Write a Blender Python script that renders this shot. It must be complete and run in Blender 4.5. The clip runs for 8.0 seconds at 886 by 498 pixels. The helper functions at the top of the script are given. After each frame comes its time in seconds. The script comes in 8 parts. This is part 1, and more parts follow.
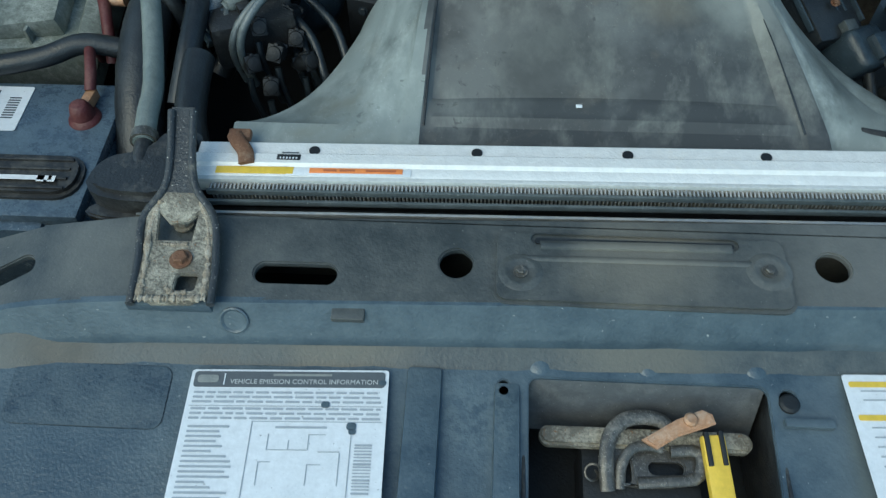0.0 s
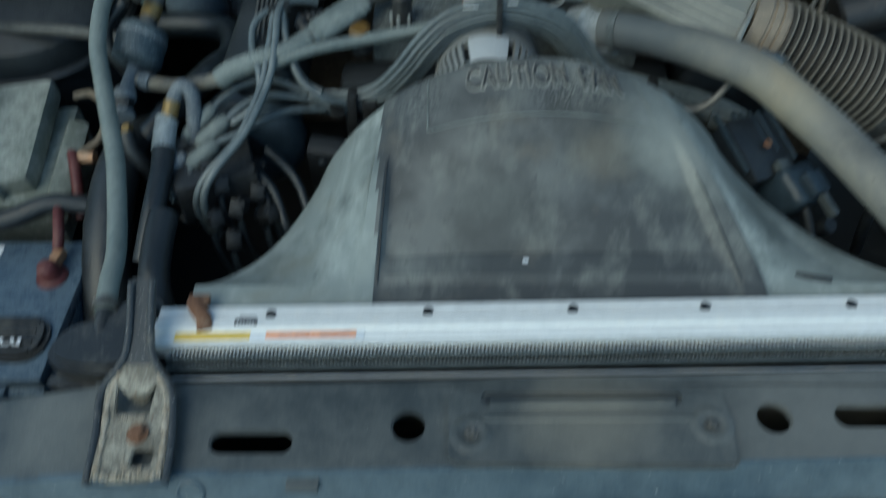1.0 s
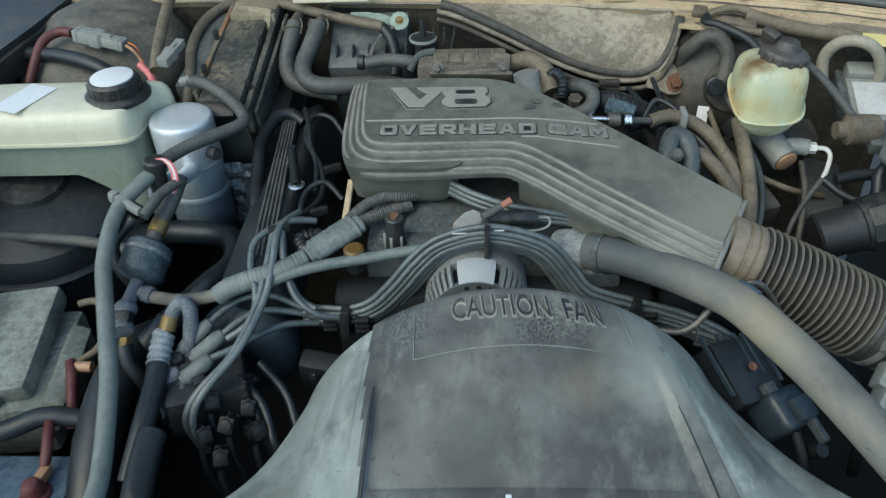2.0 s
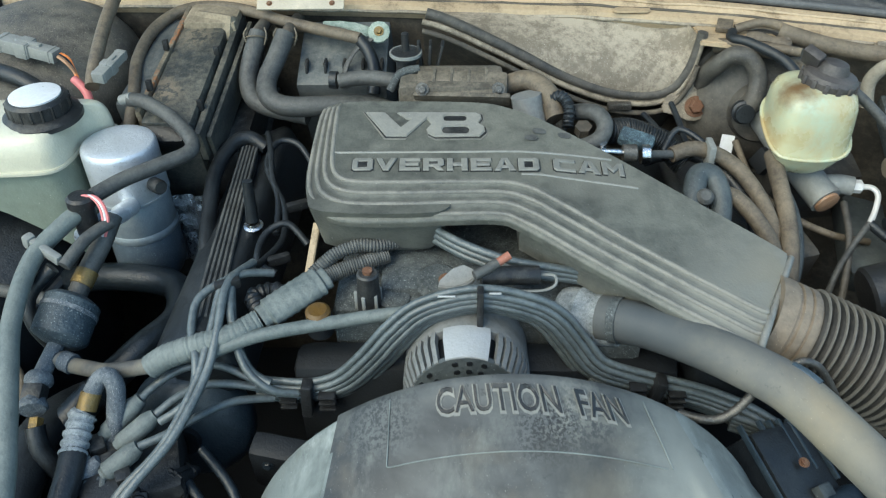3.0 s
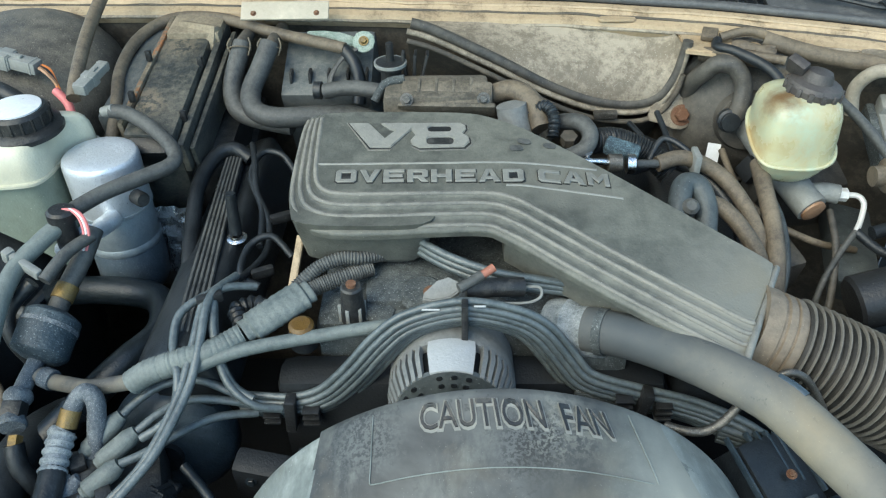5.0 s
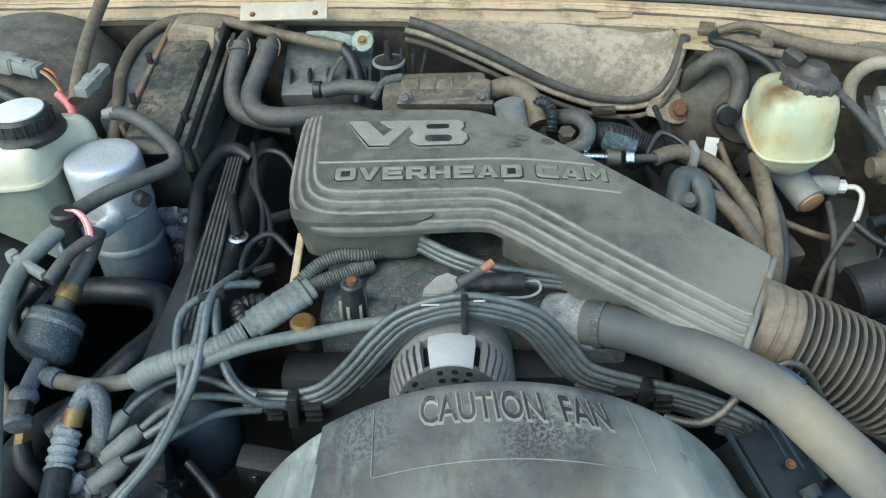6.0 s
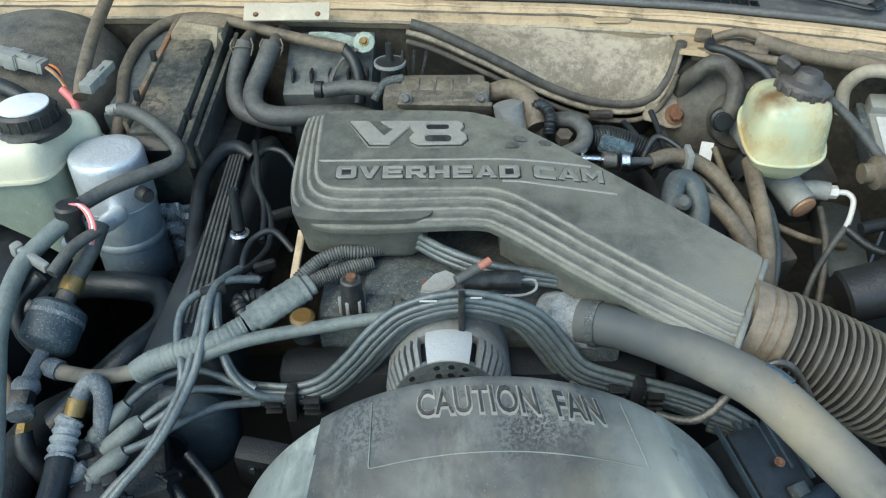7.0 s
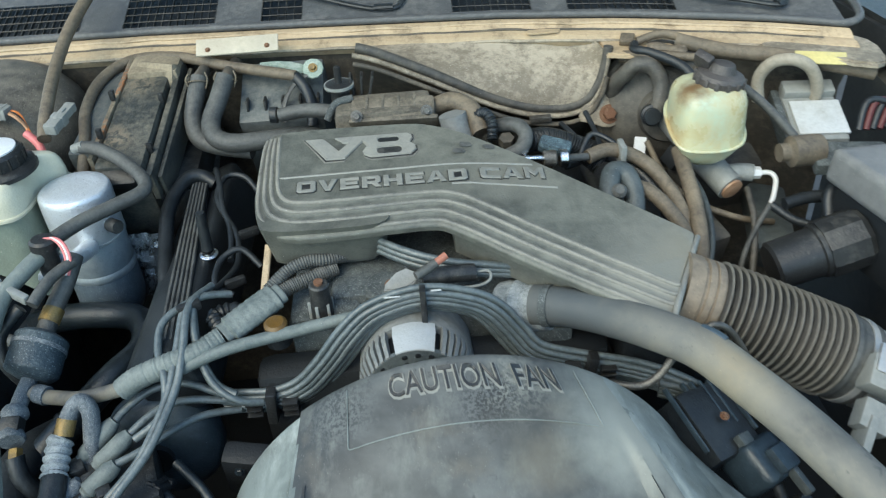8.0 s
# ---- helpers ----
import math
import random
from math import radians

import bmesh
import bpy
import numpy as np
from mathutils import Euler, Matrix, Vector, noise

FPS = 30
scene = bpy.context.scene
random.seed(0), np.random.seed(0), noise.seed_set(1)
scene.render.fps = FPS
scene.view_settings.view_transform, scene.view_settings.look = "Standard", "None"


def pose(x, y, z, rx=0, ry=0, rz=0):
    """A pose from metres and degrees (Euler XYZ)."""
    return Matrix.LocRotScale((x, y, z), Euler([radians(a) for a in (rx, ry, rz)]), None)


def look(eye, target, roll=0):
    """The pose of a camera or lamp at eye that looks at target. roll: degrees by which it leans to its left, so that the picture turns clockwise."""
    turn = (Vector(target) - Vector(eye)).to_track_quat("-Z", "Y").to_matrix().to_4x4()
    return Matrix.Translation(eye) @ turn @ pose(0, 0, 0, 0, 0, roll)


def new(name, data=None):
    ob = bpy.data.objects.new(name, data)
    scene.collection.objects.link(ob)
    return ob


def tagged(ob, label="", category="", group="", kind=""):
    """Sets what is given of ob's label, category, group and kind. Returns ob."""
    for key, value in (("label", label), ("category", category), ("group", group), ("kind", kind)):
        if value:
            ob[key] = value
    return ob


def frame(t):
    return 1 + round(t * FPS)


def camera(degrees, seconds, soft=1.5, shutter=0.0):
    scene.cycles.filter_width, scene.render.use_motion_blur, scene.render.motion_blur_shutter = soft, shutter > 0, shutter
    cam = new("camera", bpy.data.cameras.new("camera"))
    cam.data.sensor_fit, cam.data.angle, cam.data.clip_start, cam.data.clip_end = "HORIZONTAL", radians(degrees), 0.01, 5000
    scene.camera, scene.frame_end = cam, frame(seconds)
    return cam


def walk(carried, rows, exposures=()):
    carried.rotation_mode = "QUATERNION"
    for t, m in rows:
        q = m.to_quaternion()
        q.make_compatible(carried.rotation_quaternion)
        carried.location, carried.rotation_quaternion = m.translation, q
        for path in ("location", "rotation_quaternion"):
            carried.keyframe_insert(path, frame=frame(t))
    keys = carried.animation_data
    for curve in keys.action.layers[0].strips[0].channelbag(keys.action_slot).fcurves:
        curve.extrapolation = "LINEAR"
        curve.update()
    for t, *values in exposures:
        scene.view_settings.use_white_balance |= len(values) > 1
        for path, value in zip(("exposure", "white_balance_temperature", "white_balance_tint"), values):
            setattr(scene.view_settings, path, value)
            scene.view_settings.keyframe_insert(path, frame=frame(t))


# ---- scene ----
# ---------- camera ----------
cam = camera(58.4, 8.0, soft=1.2, shutter=0.5)
PATH = [
    (0, (0.065, 0.069, 1.441), (-0.034, 1.207, -0.201), -2.1),
    (0.5, (0.059, 0.079, 1.454), (-0.063, 1.236, -0.172), -2.1),
    (0.7, (0.085, 0.076, 1.456), (-0.044, 1.292, -0.127), -3.2),
    (1, (0.1, 0.111, 1.503), (0.026, 1.416, -0.011), -2.8),
    (1.2, (0.121, 0.131, 1.55), (0.037, 1.511, 0.107), -3.6),
    (1.5, (0.127, 0.135, 1.586), (0.031, 1.622, 0.252), -2.7),
    (1.7, (0.13, 0.13, 1.586), (0.017, 1.681, 0.328), -2.9),
    (2.8, (0.125, 0.317, 1.509), (0.067, 1.897, 0.283), -1.5),
    (3, (0.123, 0.336, 1.509), (0.056, 1.912, 0.28), -1.3),
    (3.5, (0.123, 0.352, 1.513), (0.053, 1.942, 0.302), -1.0),
    (4, (0.127, 0.354, 1.51), (0.069, 1.942, 0.295), -0.9),
    (4.5, (0.13, 0.351, 1.51), (0.084, 1.937, 0.292), -0.8),
    (6, (0.137, 0.338, 1.511), (0.078, 1.923, 0.292), -2.2),
    (6.5, (0.142, 0.334, 1.511), (0.085, 1.918, 0.291), -2.0),
    (7, (0.135, 0.322, 1.515), (0.086, 1.913, 0.304), -1.2),
    (7.5, (0.14, 0.306, 1.528), (0.133, 1.912, 0.336), -2.0),
    (8, (0.141, 0.249, 1.529), (0.186, 1.878, 0.369), -4.0),
]
EXPOSURES = [(0.0, 1.62, 5980, -13), (0.7, 1.50, 5980, -12), (1.0, 1.34, 5980, -12), (1.5, 1.55, 6190, -9), (2.8, 2.04, 6350, -6), (3.4, 2.25, 6350, -6), (8.0, 2.22, 6350, -6)]
walk(cam, [(t, look(eye, target, roll)) for t, eye, target, roll in PATH], EXPOSURES)

# ---------- daylight ----------
SUN_EL, SUN_AZ = 48.0, 222.0
world = bpy.data.worlds.new("sky")
scene.world = world
world.use_nodes = True
wn = world.node_tree
sky = wn.nodes.new("ShaderNodeTexSky")
sky.sky_type, sky.sun_disc = "NISHITA", False
sky.sun_elevation, sky.sun_rotation = radians(SUN_EL), radians(SUN_AZ)
wn.nodes["Background"].inputs[1].default_value = 0.085
wn.links.new(sky.outputs[0], wn.nodes["Background"].inputs[0])
sun = new("sun", bpy.data.lights.new("sun", "SUN"))
sun.data.energy, sun.data.angle, sun.data.color = 0.55, radians(50), (1.0, 0.82, 0.62)
az, el = radians(SUN_AZ), radians(SUN_EL)
sun.matrix_world = look((0, 0, 5), (-math.sin(az) * math.cos(el), -math.cos(az) * math.cos(el), 5 - math.sin(el)))

# ---------- materials ----------
def node(nt, kind, **values):
    n = nt.nodes.new(kind)
    for key, v in values.items():
        n.inputs[key.replace("_", " ")].default_value = v
    return n


def washes(nt, colour, stains):
    """Lays stains and tone areas of a place of their own over a colour: (centre, radius, colour, strength, speckle)."""
    L = nt.links.new
    geo = nt.nodes.new("ShaderNodeNewGeometry")
    for at, radius, tone, strength, speckle in stains:
        far = nt.nodes.new("ShaderNodeVectorMath")
        far.operation = "DISTANCE"
        far.inputs[1].default_value = at
        L(geo.outputs["Position"], far.inputs[0])
        rag = node(nt, "ShaderNodeTexNoise", Scale=1.6 / radius, Detail=7.0, Roughness=0.66)
        L(geo.outputs["Position"], rag.inputs["Vector"])
        edge = node(nt, "ShaderNodeMath")
        edge.operation = "MULTIPLY_ADD"
        edge.inputs[1].default_value = -1.1 * radius
        L(rag.outputs[0], edge.inputs[0])
        L(far.outputs["Value"], edge.inputs[2])
        share = nt.nodes.new("ShaderNodeMapRange")
        share.interpolation_type = "SMOOTHSTEP"
        for key, q in zip(("From Min", "From Max", "To Min", "To Max"), (-0.35 * radius, 0.55 * radius, strength, 0.0)):
            share.inputs[key].default_value = q
        L(edge.outputs[0], share.inputs[0])
        factor = share.outputs[0]
        if speckle:
            grains = node(nt, "ShaderNodeTexNoise", Scale=speckle, Detail=4.0, Roughness=0.7)
            L(geo.outputs["Position"], grains.inputs["Vector"])
            cut = nt.nodes.new("ShaderNodeMapRange")
            cut.inputs["From Min"].default_value, cut.inputs["From Max"].default_value = 0.46, 0.54
            L(grains.outputs[0], cut.inputs[0])
            both = node(nt, "ShaderNodeMath")
            both.operation = "MULTIPLY"
            L(factor, both.inputs[0])
            L(cut.outputs[0], both.inputs[1])
            factor = both.outputs[0]
        mix = nt.nodes.new("ShaderNodeMix")
        mix.data_type = "RGBA"
        mix.inputs["B"].default_value = (*tone, 1)
        L(factor, mix.inputs["Factor"])
        L(colour, mix.inputs["A"])
        colour = mix.outputs["Result"]
    return colour


def grime(name, base, dust, amount=0.5, rough=0.55, metal=0.0, scale=14.0, bump=0.45, fine=350.0, up=0.6, spots=0.10, spot=None, light=1.5, sheen=0.5, soft=0.33, dull=0.35, grain=0.9, stains=()):
    """A worn surface: a base colour with blotches, dust that settles on what faces up, specks and a fine relief."""
    spot = spot or [min(0.6, 1.7 * c + 0.02) for c in dust]
    m = bpy.data.materials.new(name)
    m.use_nodes = True
    nt = m.node_tree
    L, b = nt.links.new, nt.nodes["Principled BSDF"]
    geo = nt.nodes.new("ShaderNodeNewGeometry")
    big = node(nt, "ShaderNodeTexNoise", Scale=scale, Detail=6.0, Roughness=0.62)
    mid = node(nt, "ShaderNodeTexNoise", Scale=scale * 6.5, Detail=5.0, Roughness=0.65)
    tiny = node(nt, "ShaderNodeTexNoise", Scale=fine, Detail=3.0)
    for n in (big, mid, tiny):
        L(geo.outputs["Position"], n.inputs["Vector"])
    # two tones of the base
    tone = nt.nodes.new("ShaderNodeMix")
    tone.data_type = "RGBA"
    tone.inputs["A"].default_value = (*[c * 0.72 for c in base], 1)
    tone.inputs["B"].default_value = (*[min(1, c * light) for c in base], 1)
    L(mid.outputs[0], tone.inputs["Factor"])
    # dust: upward normal times blotches
    sep = nt.nodes.new("ShaderNodeSeparateXYZ")
    L(geo.outputs["Normal"], sep.inputs[0])
    upm = nt.nodes.new("ShaderNodeMapRange")
    upm.inputs["From Min"].default_value, upm.inputs["From Max"].default_value = -0.3, 0.9
    upm.inputs["To Min"].default_value, upm.inputs["To Max"].default_value = 1 - up, 1.0
    L(sep.outputs[2], upm.inputs[0])
    add = node(nt, "ShaderNodeMath")
    add.operation = "ADD"
    grit = node(nt, "ShaderNodeTexNoise", Scale=scale * 9 + 190, Detail=4.0, Roughness=0.7)
    L(geo.outputs["Position"], grit.inputs["Vector"])
    part_grit = node(nt, "ShaderNodeMix")
    part_grit.inputs["Factor"].default_value = 0.42
    L(mid.outputs[0], part_grit.inputs["A"])
    L(grit.outputs[0], part_grit.inputs["B"])
    L(big.outputs[0], add.inputs[0])
    L(part_grit.outputs["Result"], add.inputs[1])
    blot = nt.nodes.new("ShaderNodeMapRange")
    blot.inputs["From Min"].default_value, blot.inputs["From Max"].default_value = 1.27 - amount * 0.8 - 0.5 * (soft - 0.4), 1.67 - amount * 0.8 + 0.5 * (soft - 0.4)
    L(add.outputs[0], blot.inputs[0])
    mul = node(nt, "ShaderNodeMath")
    mul.operation = "MULTIPLY"
    L(blot.outputs[0], mul.inputs[0])
    L(upm.outputs[0], mul.inputs[1])
    cap = node(nt, "ShaderNodeMath")
    cap.operation = "MULTIPLY"
    cap.inputs[1].default_value = 0.85
    L(mul.outputs[0], cap.inputs[0])
    mix = nt.nodes.new("ShaderNodeMix")
    mix.data_type = "RGBA"
    mix.inputs["B"].default_value = (*dust, 1)
    L(cap.outputs[0], mix.inputs["Factor"])
    L(tone.outputs["Result"], mix.inputs["A"])
    colour = mix.outputs["Result"]
    if spots:
        s = node(nt, "ShaderNodeTexNoise", Scale=(scale * 22 + 350) * grain, Detail=3.0)
        L(geo.outputs["Position"], s.inputs["Vector"])
        r = nt.nodes.new("ShaderNodeMapRange")
        r.inputs["From Min"].default_value, r.inputs["From Max"].default_value = 0.72 - spots * 0.25, 0.78 - spots * 0.25
        L(s.outputs[0], r.inputs[0])
        m2 = nt.nodes.new("ShaderNodeMix")
        m2.data_type = "RGBA"
        m2.inputs["B"].default_value = (*spot, 1)
        L(r.outputs[0], m2.inputs["Factor"])
        L(colour, m2.inputs["A"])
        colour = m2.outputs["Result"]
    L(washes(nt, colour, stains), b.inputs["Base Color"])
    rr = nt.nodes.new("ShaderNodeMapRange")
    rr.inputs["To Min"].default_value, rr.inputs["To Max"].default_value = rough, min(1, rough + dull)
    L(cap.outputs[0], rr.inputs[0])
    L(rr.outputs[0], b.inputs["Roughness"])
    if metal:
        mm = nt.nodes.new("ShaderNodeMapRange")
        mm.inputs["To Min"].default_value, mm.inputs["To Max"].default_value = metal, 0.0
        L(cap.outputs[0], mm.inputs[0])
        L(mm.outputs[0], b.inputs["Metallic"])
    b.inputs["Specular IOR Level"].default_value = sheen
    both = node(nt, "ShaderNodeMath")
    both.operation = "ADD"
    L(tiny.outputs[0], both.inputs[0])
    L(mid.outputs[0], both.inputs[1])
    bp = nt.nodes.new("ShaderNodeBump")
    bp.inputs["Strength"].default_value, bp.inputs["Distance"].default_value = bump, 0.0012
    L(both.outputs[0], bp.inputs["Height"])
    L(bp.outputs[0], b.inputs["Normal"])
    return m


def plain(name, base, rough=0.5, metal=0.0, emit=None):
    return grime(name, base, [0.5 * c + 0.12 for c in base], 0.12, rough, metal, scale=25, bump=0.1, light=1.2, spots=0.05, spot=[0.6 * c for c in base])


def smudged(name, dark, mid, pale, tint, rough=0.34, dark_share=0.5, pale_share=0.42, grit=420.0, sheen=0.8, stains=()):
    """Moulded plastic with broad dark and pale smears, brown patches, and fine pale grit with chips."""
    m = bpy.data.materials.new(name)
    m.use_nodes = True
    nt = m.node_tree
    L, b = nt.links.new, nt.nodes["Principled BSDF"]
    geo = nt.nodes.new("ShaderNodeNewGeometry")

    def noise_at(scale, detail=5.0, rough=0.6, warp=0.0, stretch=(1, 1, 1), shift=0.0):
        mp = nt.nodes.new("ShaderNodeMapping")
        mp.inputs["Scale"].default_value = stretch
        mp.inputs["Location"].default_value = (shift, shift, shift)
        L(geo.outputs["Position"], mp.inputs["Vector"])
        n = node(nt, "ShaderNodeTexNoise", Scale=scale, Detail=detail, Roughness=rough, Distortion=warp)
        L(mp.outputs[0], n.inputs["Vector"])
        return n.outputs[0]

    def span(v, a, c, lo=0.0, hi=1.0):
        r = nt.nodes.new("ShaderNodeMapRange")
        for key, q in zip(("From Min", "From Max", "To Min", "To Max"), (a, c, lo, hi)):
            r.inputs[key].default_value = q
        L(v, r.inputs[0])
        return r.outputs[0]

    def mix(fac, a, c):
        x = nt.nodes.new("ShaderNodeMix")
        x.data_type = "RGBA"
        L(fac, x.inputs["Factor"])
        for key, q in (("A", a), ("B", c)):
            if isinstance(q, tuple):
                x.inputs[key].default_value = (*q, 1)
            else:
                L(q, x.inputs[key])
        return x.outputs["Result"]

    def times(a, c):
        x = node(nt, "ShaderNodeMath")
        x.operation = "MULTIPLY"
        L(a, x.inputs[0])
        L(c, x.inputs[1])
        return x.outputs[0]

    broad = noise_at(9.0, 5.0, 0.58, 0.2)
    smear = noise_at(13.0, 6.0, 0.68, 0.15, (1.3, 0.7, 1.0), 3.1)
    patch = noise_at(13.0, 5.0, 0.6, 0.3, (1, 1, 1), 7.7)
    fine = noise_at(grit, 3.0, 0.7)
    mott = noise_at(70.0, 5.0, 0.7, 0.4)
    c = mix(span(broad, 0.30 + 0.3 * dark_share, 0.46 + 0.3 * dark_share), dark, mid)
    c = mix(span(patch, 0.54, 0.72, 0.0, 0.75), c, tint)
    film = times(span(smear, 0.66 - 0.4 * pale_share, 0.86 - 0.4 * pale_share), span(mott, 0.25, 0.62, 0.25, 1.0))
    c = mix(film, c, pale)
    chip = times(span(fine, 0.65, 0.73), span(patch, 0.40, 0.56))
    c = mix(chip, c, tuple(min(0.5, 1.5 * q) for q in pale))
    pit = times(span(mott, 0.60, 0.66), span(broad, 0.46, 0.60, 0.0, 0.8))
    c = mix(pit, c, dark)
    L(washes(nt, c, stains), b.inputs["Base Color"])
    L(span(film, 0.0, 1.0, rough, min(1.0, rough + 0.22)), b.inputs["Roughness"])
    b.inputs["Specular IOR Level"].default_value = sheen
    bp = nt.nodes.new("ShaderNodeBump")
    bp.inputs["Strength"].default_value, bp.inputs["Distance"].default_value = 0.22, 0.0012
    L(mott, bp.inputs["Height"])
    L(bp.outputs[0], b.inputs["Normal"])
    return m


M_PLASTIC = grime("black_plastic", (0.016, 0.017, 0.018), (0.105, 0.103, 0.092), 0.40, 0.42)
M_ALT = grime("dusty_alternator", (0.20, 0.208, 0.205), (0.30, 0.305, 0.285), 0.5, 0.5, 0.15, scale=25, light=1.2, spots=0.12, spot=(0.10, 0.10, 0.098), soft=0.5)
M_FOIL = grime("crinkled_foil", (0.30, 0.32, 0.34), (0.05, 0.055, 0.06), 0.55, 0.25, 0.8, scale=70, light=1.6, soft=0.2, bump=0.9)
# Near black for dark parts; also paints the shade of crevices and depths.
M_DARK = grime("dark_parts_and_shade", (0.006, 0.0078, 0.0098), (0.020, 0.024, 0.028), 0.3, 0.6)
M_COVER = grime("dusty_cover", (0.062, 0.065, 0.058), (0.188, 0.190, 0.158), 0.58, 0.40, scale=9, spots=0.03, spot=(0.32, 0.31, 0.27), soft=0.45, stains=(
    ((0.43, 0.95, 0.99), 0.13, (0.245, 0.238, 0.200), 0.75, 0), ((0.25, 1.10, 1.02), 0.07, (0.22, 0.215, 0.18), 0.5, 0), ((-0.045, 1.08, 1.0), 0.05, (0.05, 0.052, 0.048), 0.5, 0)))
M_FACE = grime("letter_face", (0.175, 0.176, 0.160), (0.255, 0.25, 0.215), 0.5, 0.45)
M_LETTER = grime("raised_letters", (0.205, 0.205, 0.188), (0.285, 0.28, 0.24), 0.5, 0.45)
M_RIB = grime("dusty_rib", (0.11, 0.11, 0.10), (0.25, 0.24, 0.205), 0.65, 0.45, scale=12)
# The cream shoulder and dark middle washes also carry sky and hood reflections.
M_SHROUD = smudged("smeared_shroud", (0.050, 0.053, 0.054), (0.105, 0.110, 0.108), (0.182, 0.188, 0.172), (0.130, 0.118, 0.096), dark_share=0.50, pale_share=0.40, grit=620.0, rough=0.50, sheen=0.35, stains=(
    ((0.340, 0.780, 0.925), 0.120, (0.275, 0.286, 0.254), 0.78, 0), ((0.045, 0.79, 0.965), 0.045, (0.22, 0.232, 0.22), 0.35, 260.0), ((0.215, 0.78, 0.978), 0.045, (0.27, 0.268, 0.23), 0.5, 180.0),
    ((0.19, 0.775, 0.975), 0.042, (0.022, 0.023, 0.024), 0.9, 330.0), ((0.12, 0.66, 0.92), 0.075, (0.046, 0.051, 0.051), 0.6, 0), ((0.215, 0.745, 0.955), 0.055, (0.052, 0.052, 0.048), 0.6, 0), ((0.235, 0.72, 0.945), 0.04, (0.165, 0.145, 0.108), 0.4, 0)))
# Same shroud plastic, painted paler to imitate sky sheen on its flanks.
M_SHROUDSIDE = smudged("sky_lit_shroud_side", (0.108, 0.124, 0.119), (0.20, 0.224, 0.213), (0.33, 0.36, 0.34), (0.18, 0.185, 0.155), pale_share=0.5, dark_share=0.2, grit=600.0, rough=0.5, sheen=0.35)
M_RUBBER = grime("dusty_rubber", (0.040, 0.042, 0.042), (0.150, 0.152, 0.140), 0.50, 0.48, scale=26, soft=0.55, spots=0.05, spot=(0.24, 0.24, 0.22))
# Blue lean of M_RUBBERDARK, M_WIRE and M_SLEEVE imitates skylight on the left.
M_RUBBERDARK = grime("black_rubber", (0.011, 0.0135, 0.016), (0.040, 0.047, 0.052), 0.38, 0.36, soft=0.6)
M_WIRE = grime("wire_jacket", (0.060, 0.074, 0.078), (0.175, 0.200, 0.200), 0.46, 0.30, spots=0.08, spot=(0.32, 0.34, 0.34), grain=1.0, soft=0.45, scale=24, dull=0.25, sheen=0.7)
M_SLEEVE = grime("dusty_plastic_sleeve", (0.085, 0.103, 0.102), (0.215, 0.236, 0.220), 0.54, 0.5, scale=20, soft=0.45, spots=0.08, spot=(0.32, 0.33, 0.31))
M_VAPOR = grime("pale_green_rubber", (0.110, 0.130, 0.124), (0.215, 0.236, 0.216), 0.50, 0.42, scale=16, soft=0.5, spots=0.06, spot=(0.16, 0.155, 0.10))
# Black rubber with the shade low in the bay mixed into its colour.
M_SHADE = grime("shaded_rubber", (0.008, 0.012, 0.016), (0.024, 0.034, 0.042), 0.36, 0.30, soft=0.5)
M_HOSEDARK = grime("grey_rubber", (0.042, 0.051, 0.054), (0.135, 0.152, 0.150), 0.5, 0.45, spots=0.1, spot=(0.28, 0.3, 0.29), grain=0.5, soft=0.55)
M_HOSE = smudged("radiator_hose", (0.084, 0.084, 0.080), (0.142, 0.139, 0.125), (0.220, 0.204, 0.165), (0.225, 0.185, 0.125), rough=0.55, dark_share=0.30, pale_share=0.56, grit=500.0, sheen=0.25, stains=(
    ((0.295, 0.940, 0.958), 0.125, (0.066, 0.076, 0.082), 0.85, 0), ((0.40, 0.87, 0.975), 0.06, (0.12, 0.125, 0.122), 0.5, 0), ((0.45, 0.80, 0.93), 0.08, (0.27, 0.24, 0.175), 0.6, 0)))
M_ALU = grime("aluminium", (0.76, 0.76, 0.74), (0.62, 0.59, 0.53), 0.3, 0.40, 0.12, light=1.06, up=0.2)
M_TEXT = plain("faded_print", (0.36, 0.39, 0.42), 0.5)
M_ALUDULL = grime("dull_aluminium", (0.42, 0.43, 0.43), (0.36, 0.34, 0.30), 0.45, 0.45, 0.6, light=1.2)
M_OLDALU = grime("clean_cast_aluminium", (0.46, 0.48, 0.49), (0.34, 0.345, 0.33), 0.4, 0.45, 0.1, scale=30, light=1.15, soft=0.6)
M_CAN = grime("can_aluminium", (0.70, 0.745, 0.79), (0.40, 0.44, 0.48), 0.46, 0.28, 0.45, scale=30, light=1.15, spots=0.28, spot=(0.24, 0.26, 0.28), soft=0.3, grain=0.6)
M_CANDARK = grime("can_lower", (0.075, 0.105, 0.135), (0.19, 0.21, 0.225), 0.34, 0.38, 0.15, spots=0.3, spot=(0.42, 0.44, 0.45), soft=0.6)
M_CANMID = grime("can_joint", (0.21, 0.25, 0.275), (0.34, 0.35, 0.35), 0.4, 0.4, 0.2, spots=0.22, spot=(0.12, 0.13, 0.14), soft=0.5)
M_CAST = grime("cast_iron_dusty", (0.040, 0.047, 0.048), (0.150, 0.165, 0.162), 0.5, 0.7, scale=30, bump=0.9, spots=0.36, spot=(0.31, 0.33, 0.32), grain=0.7)
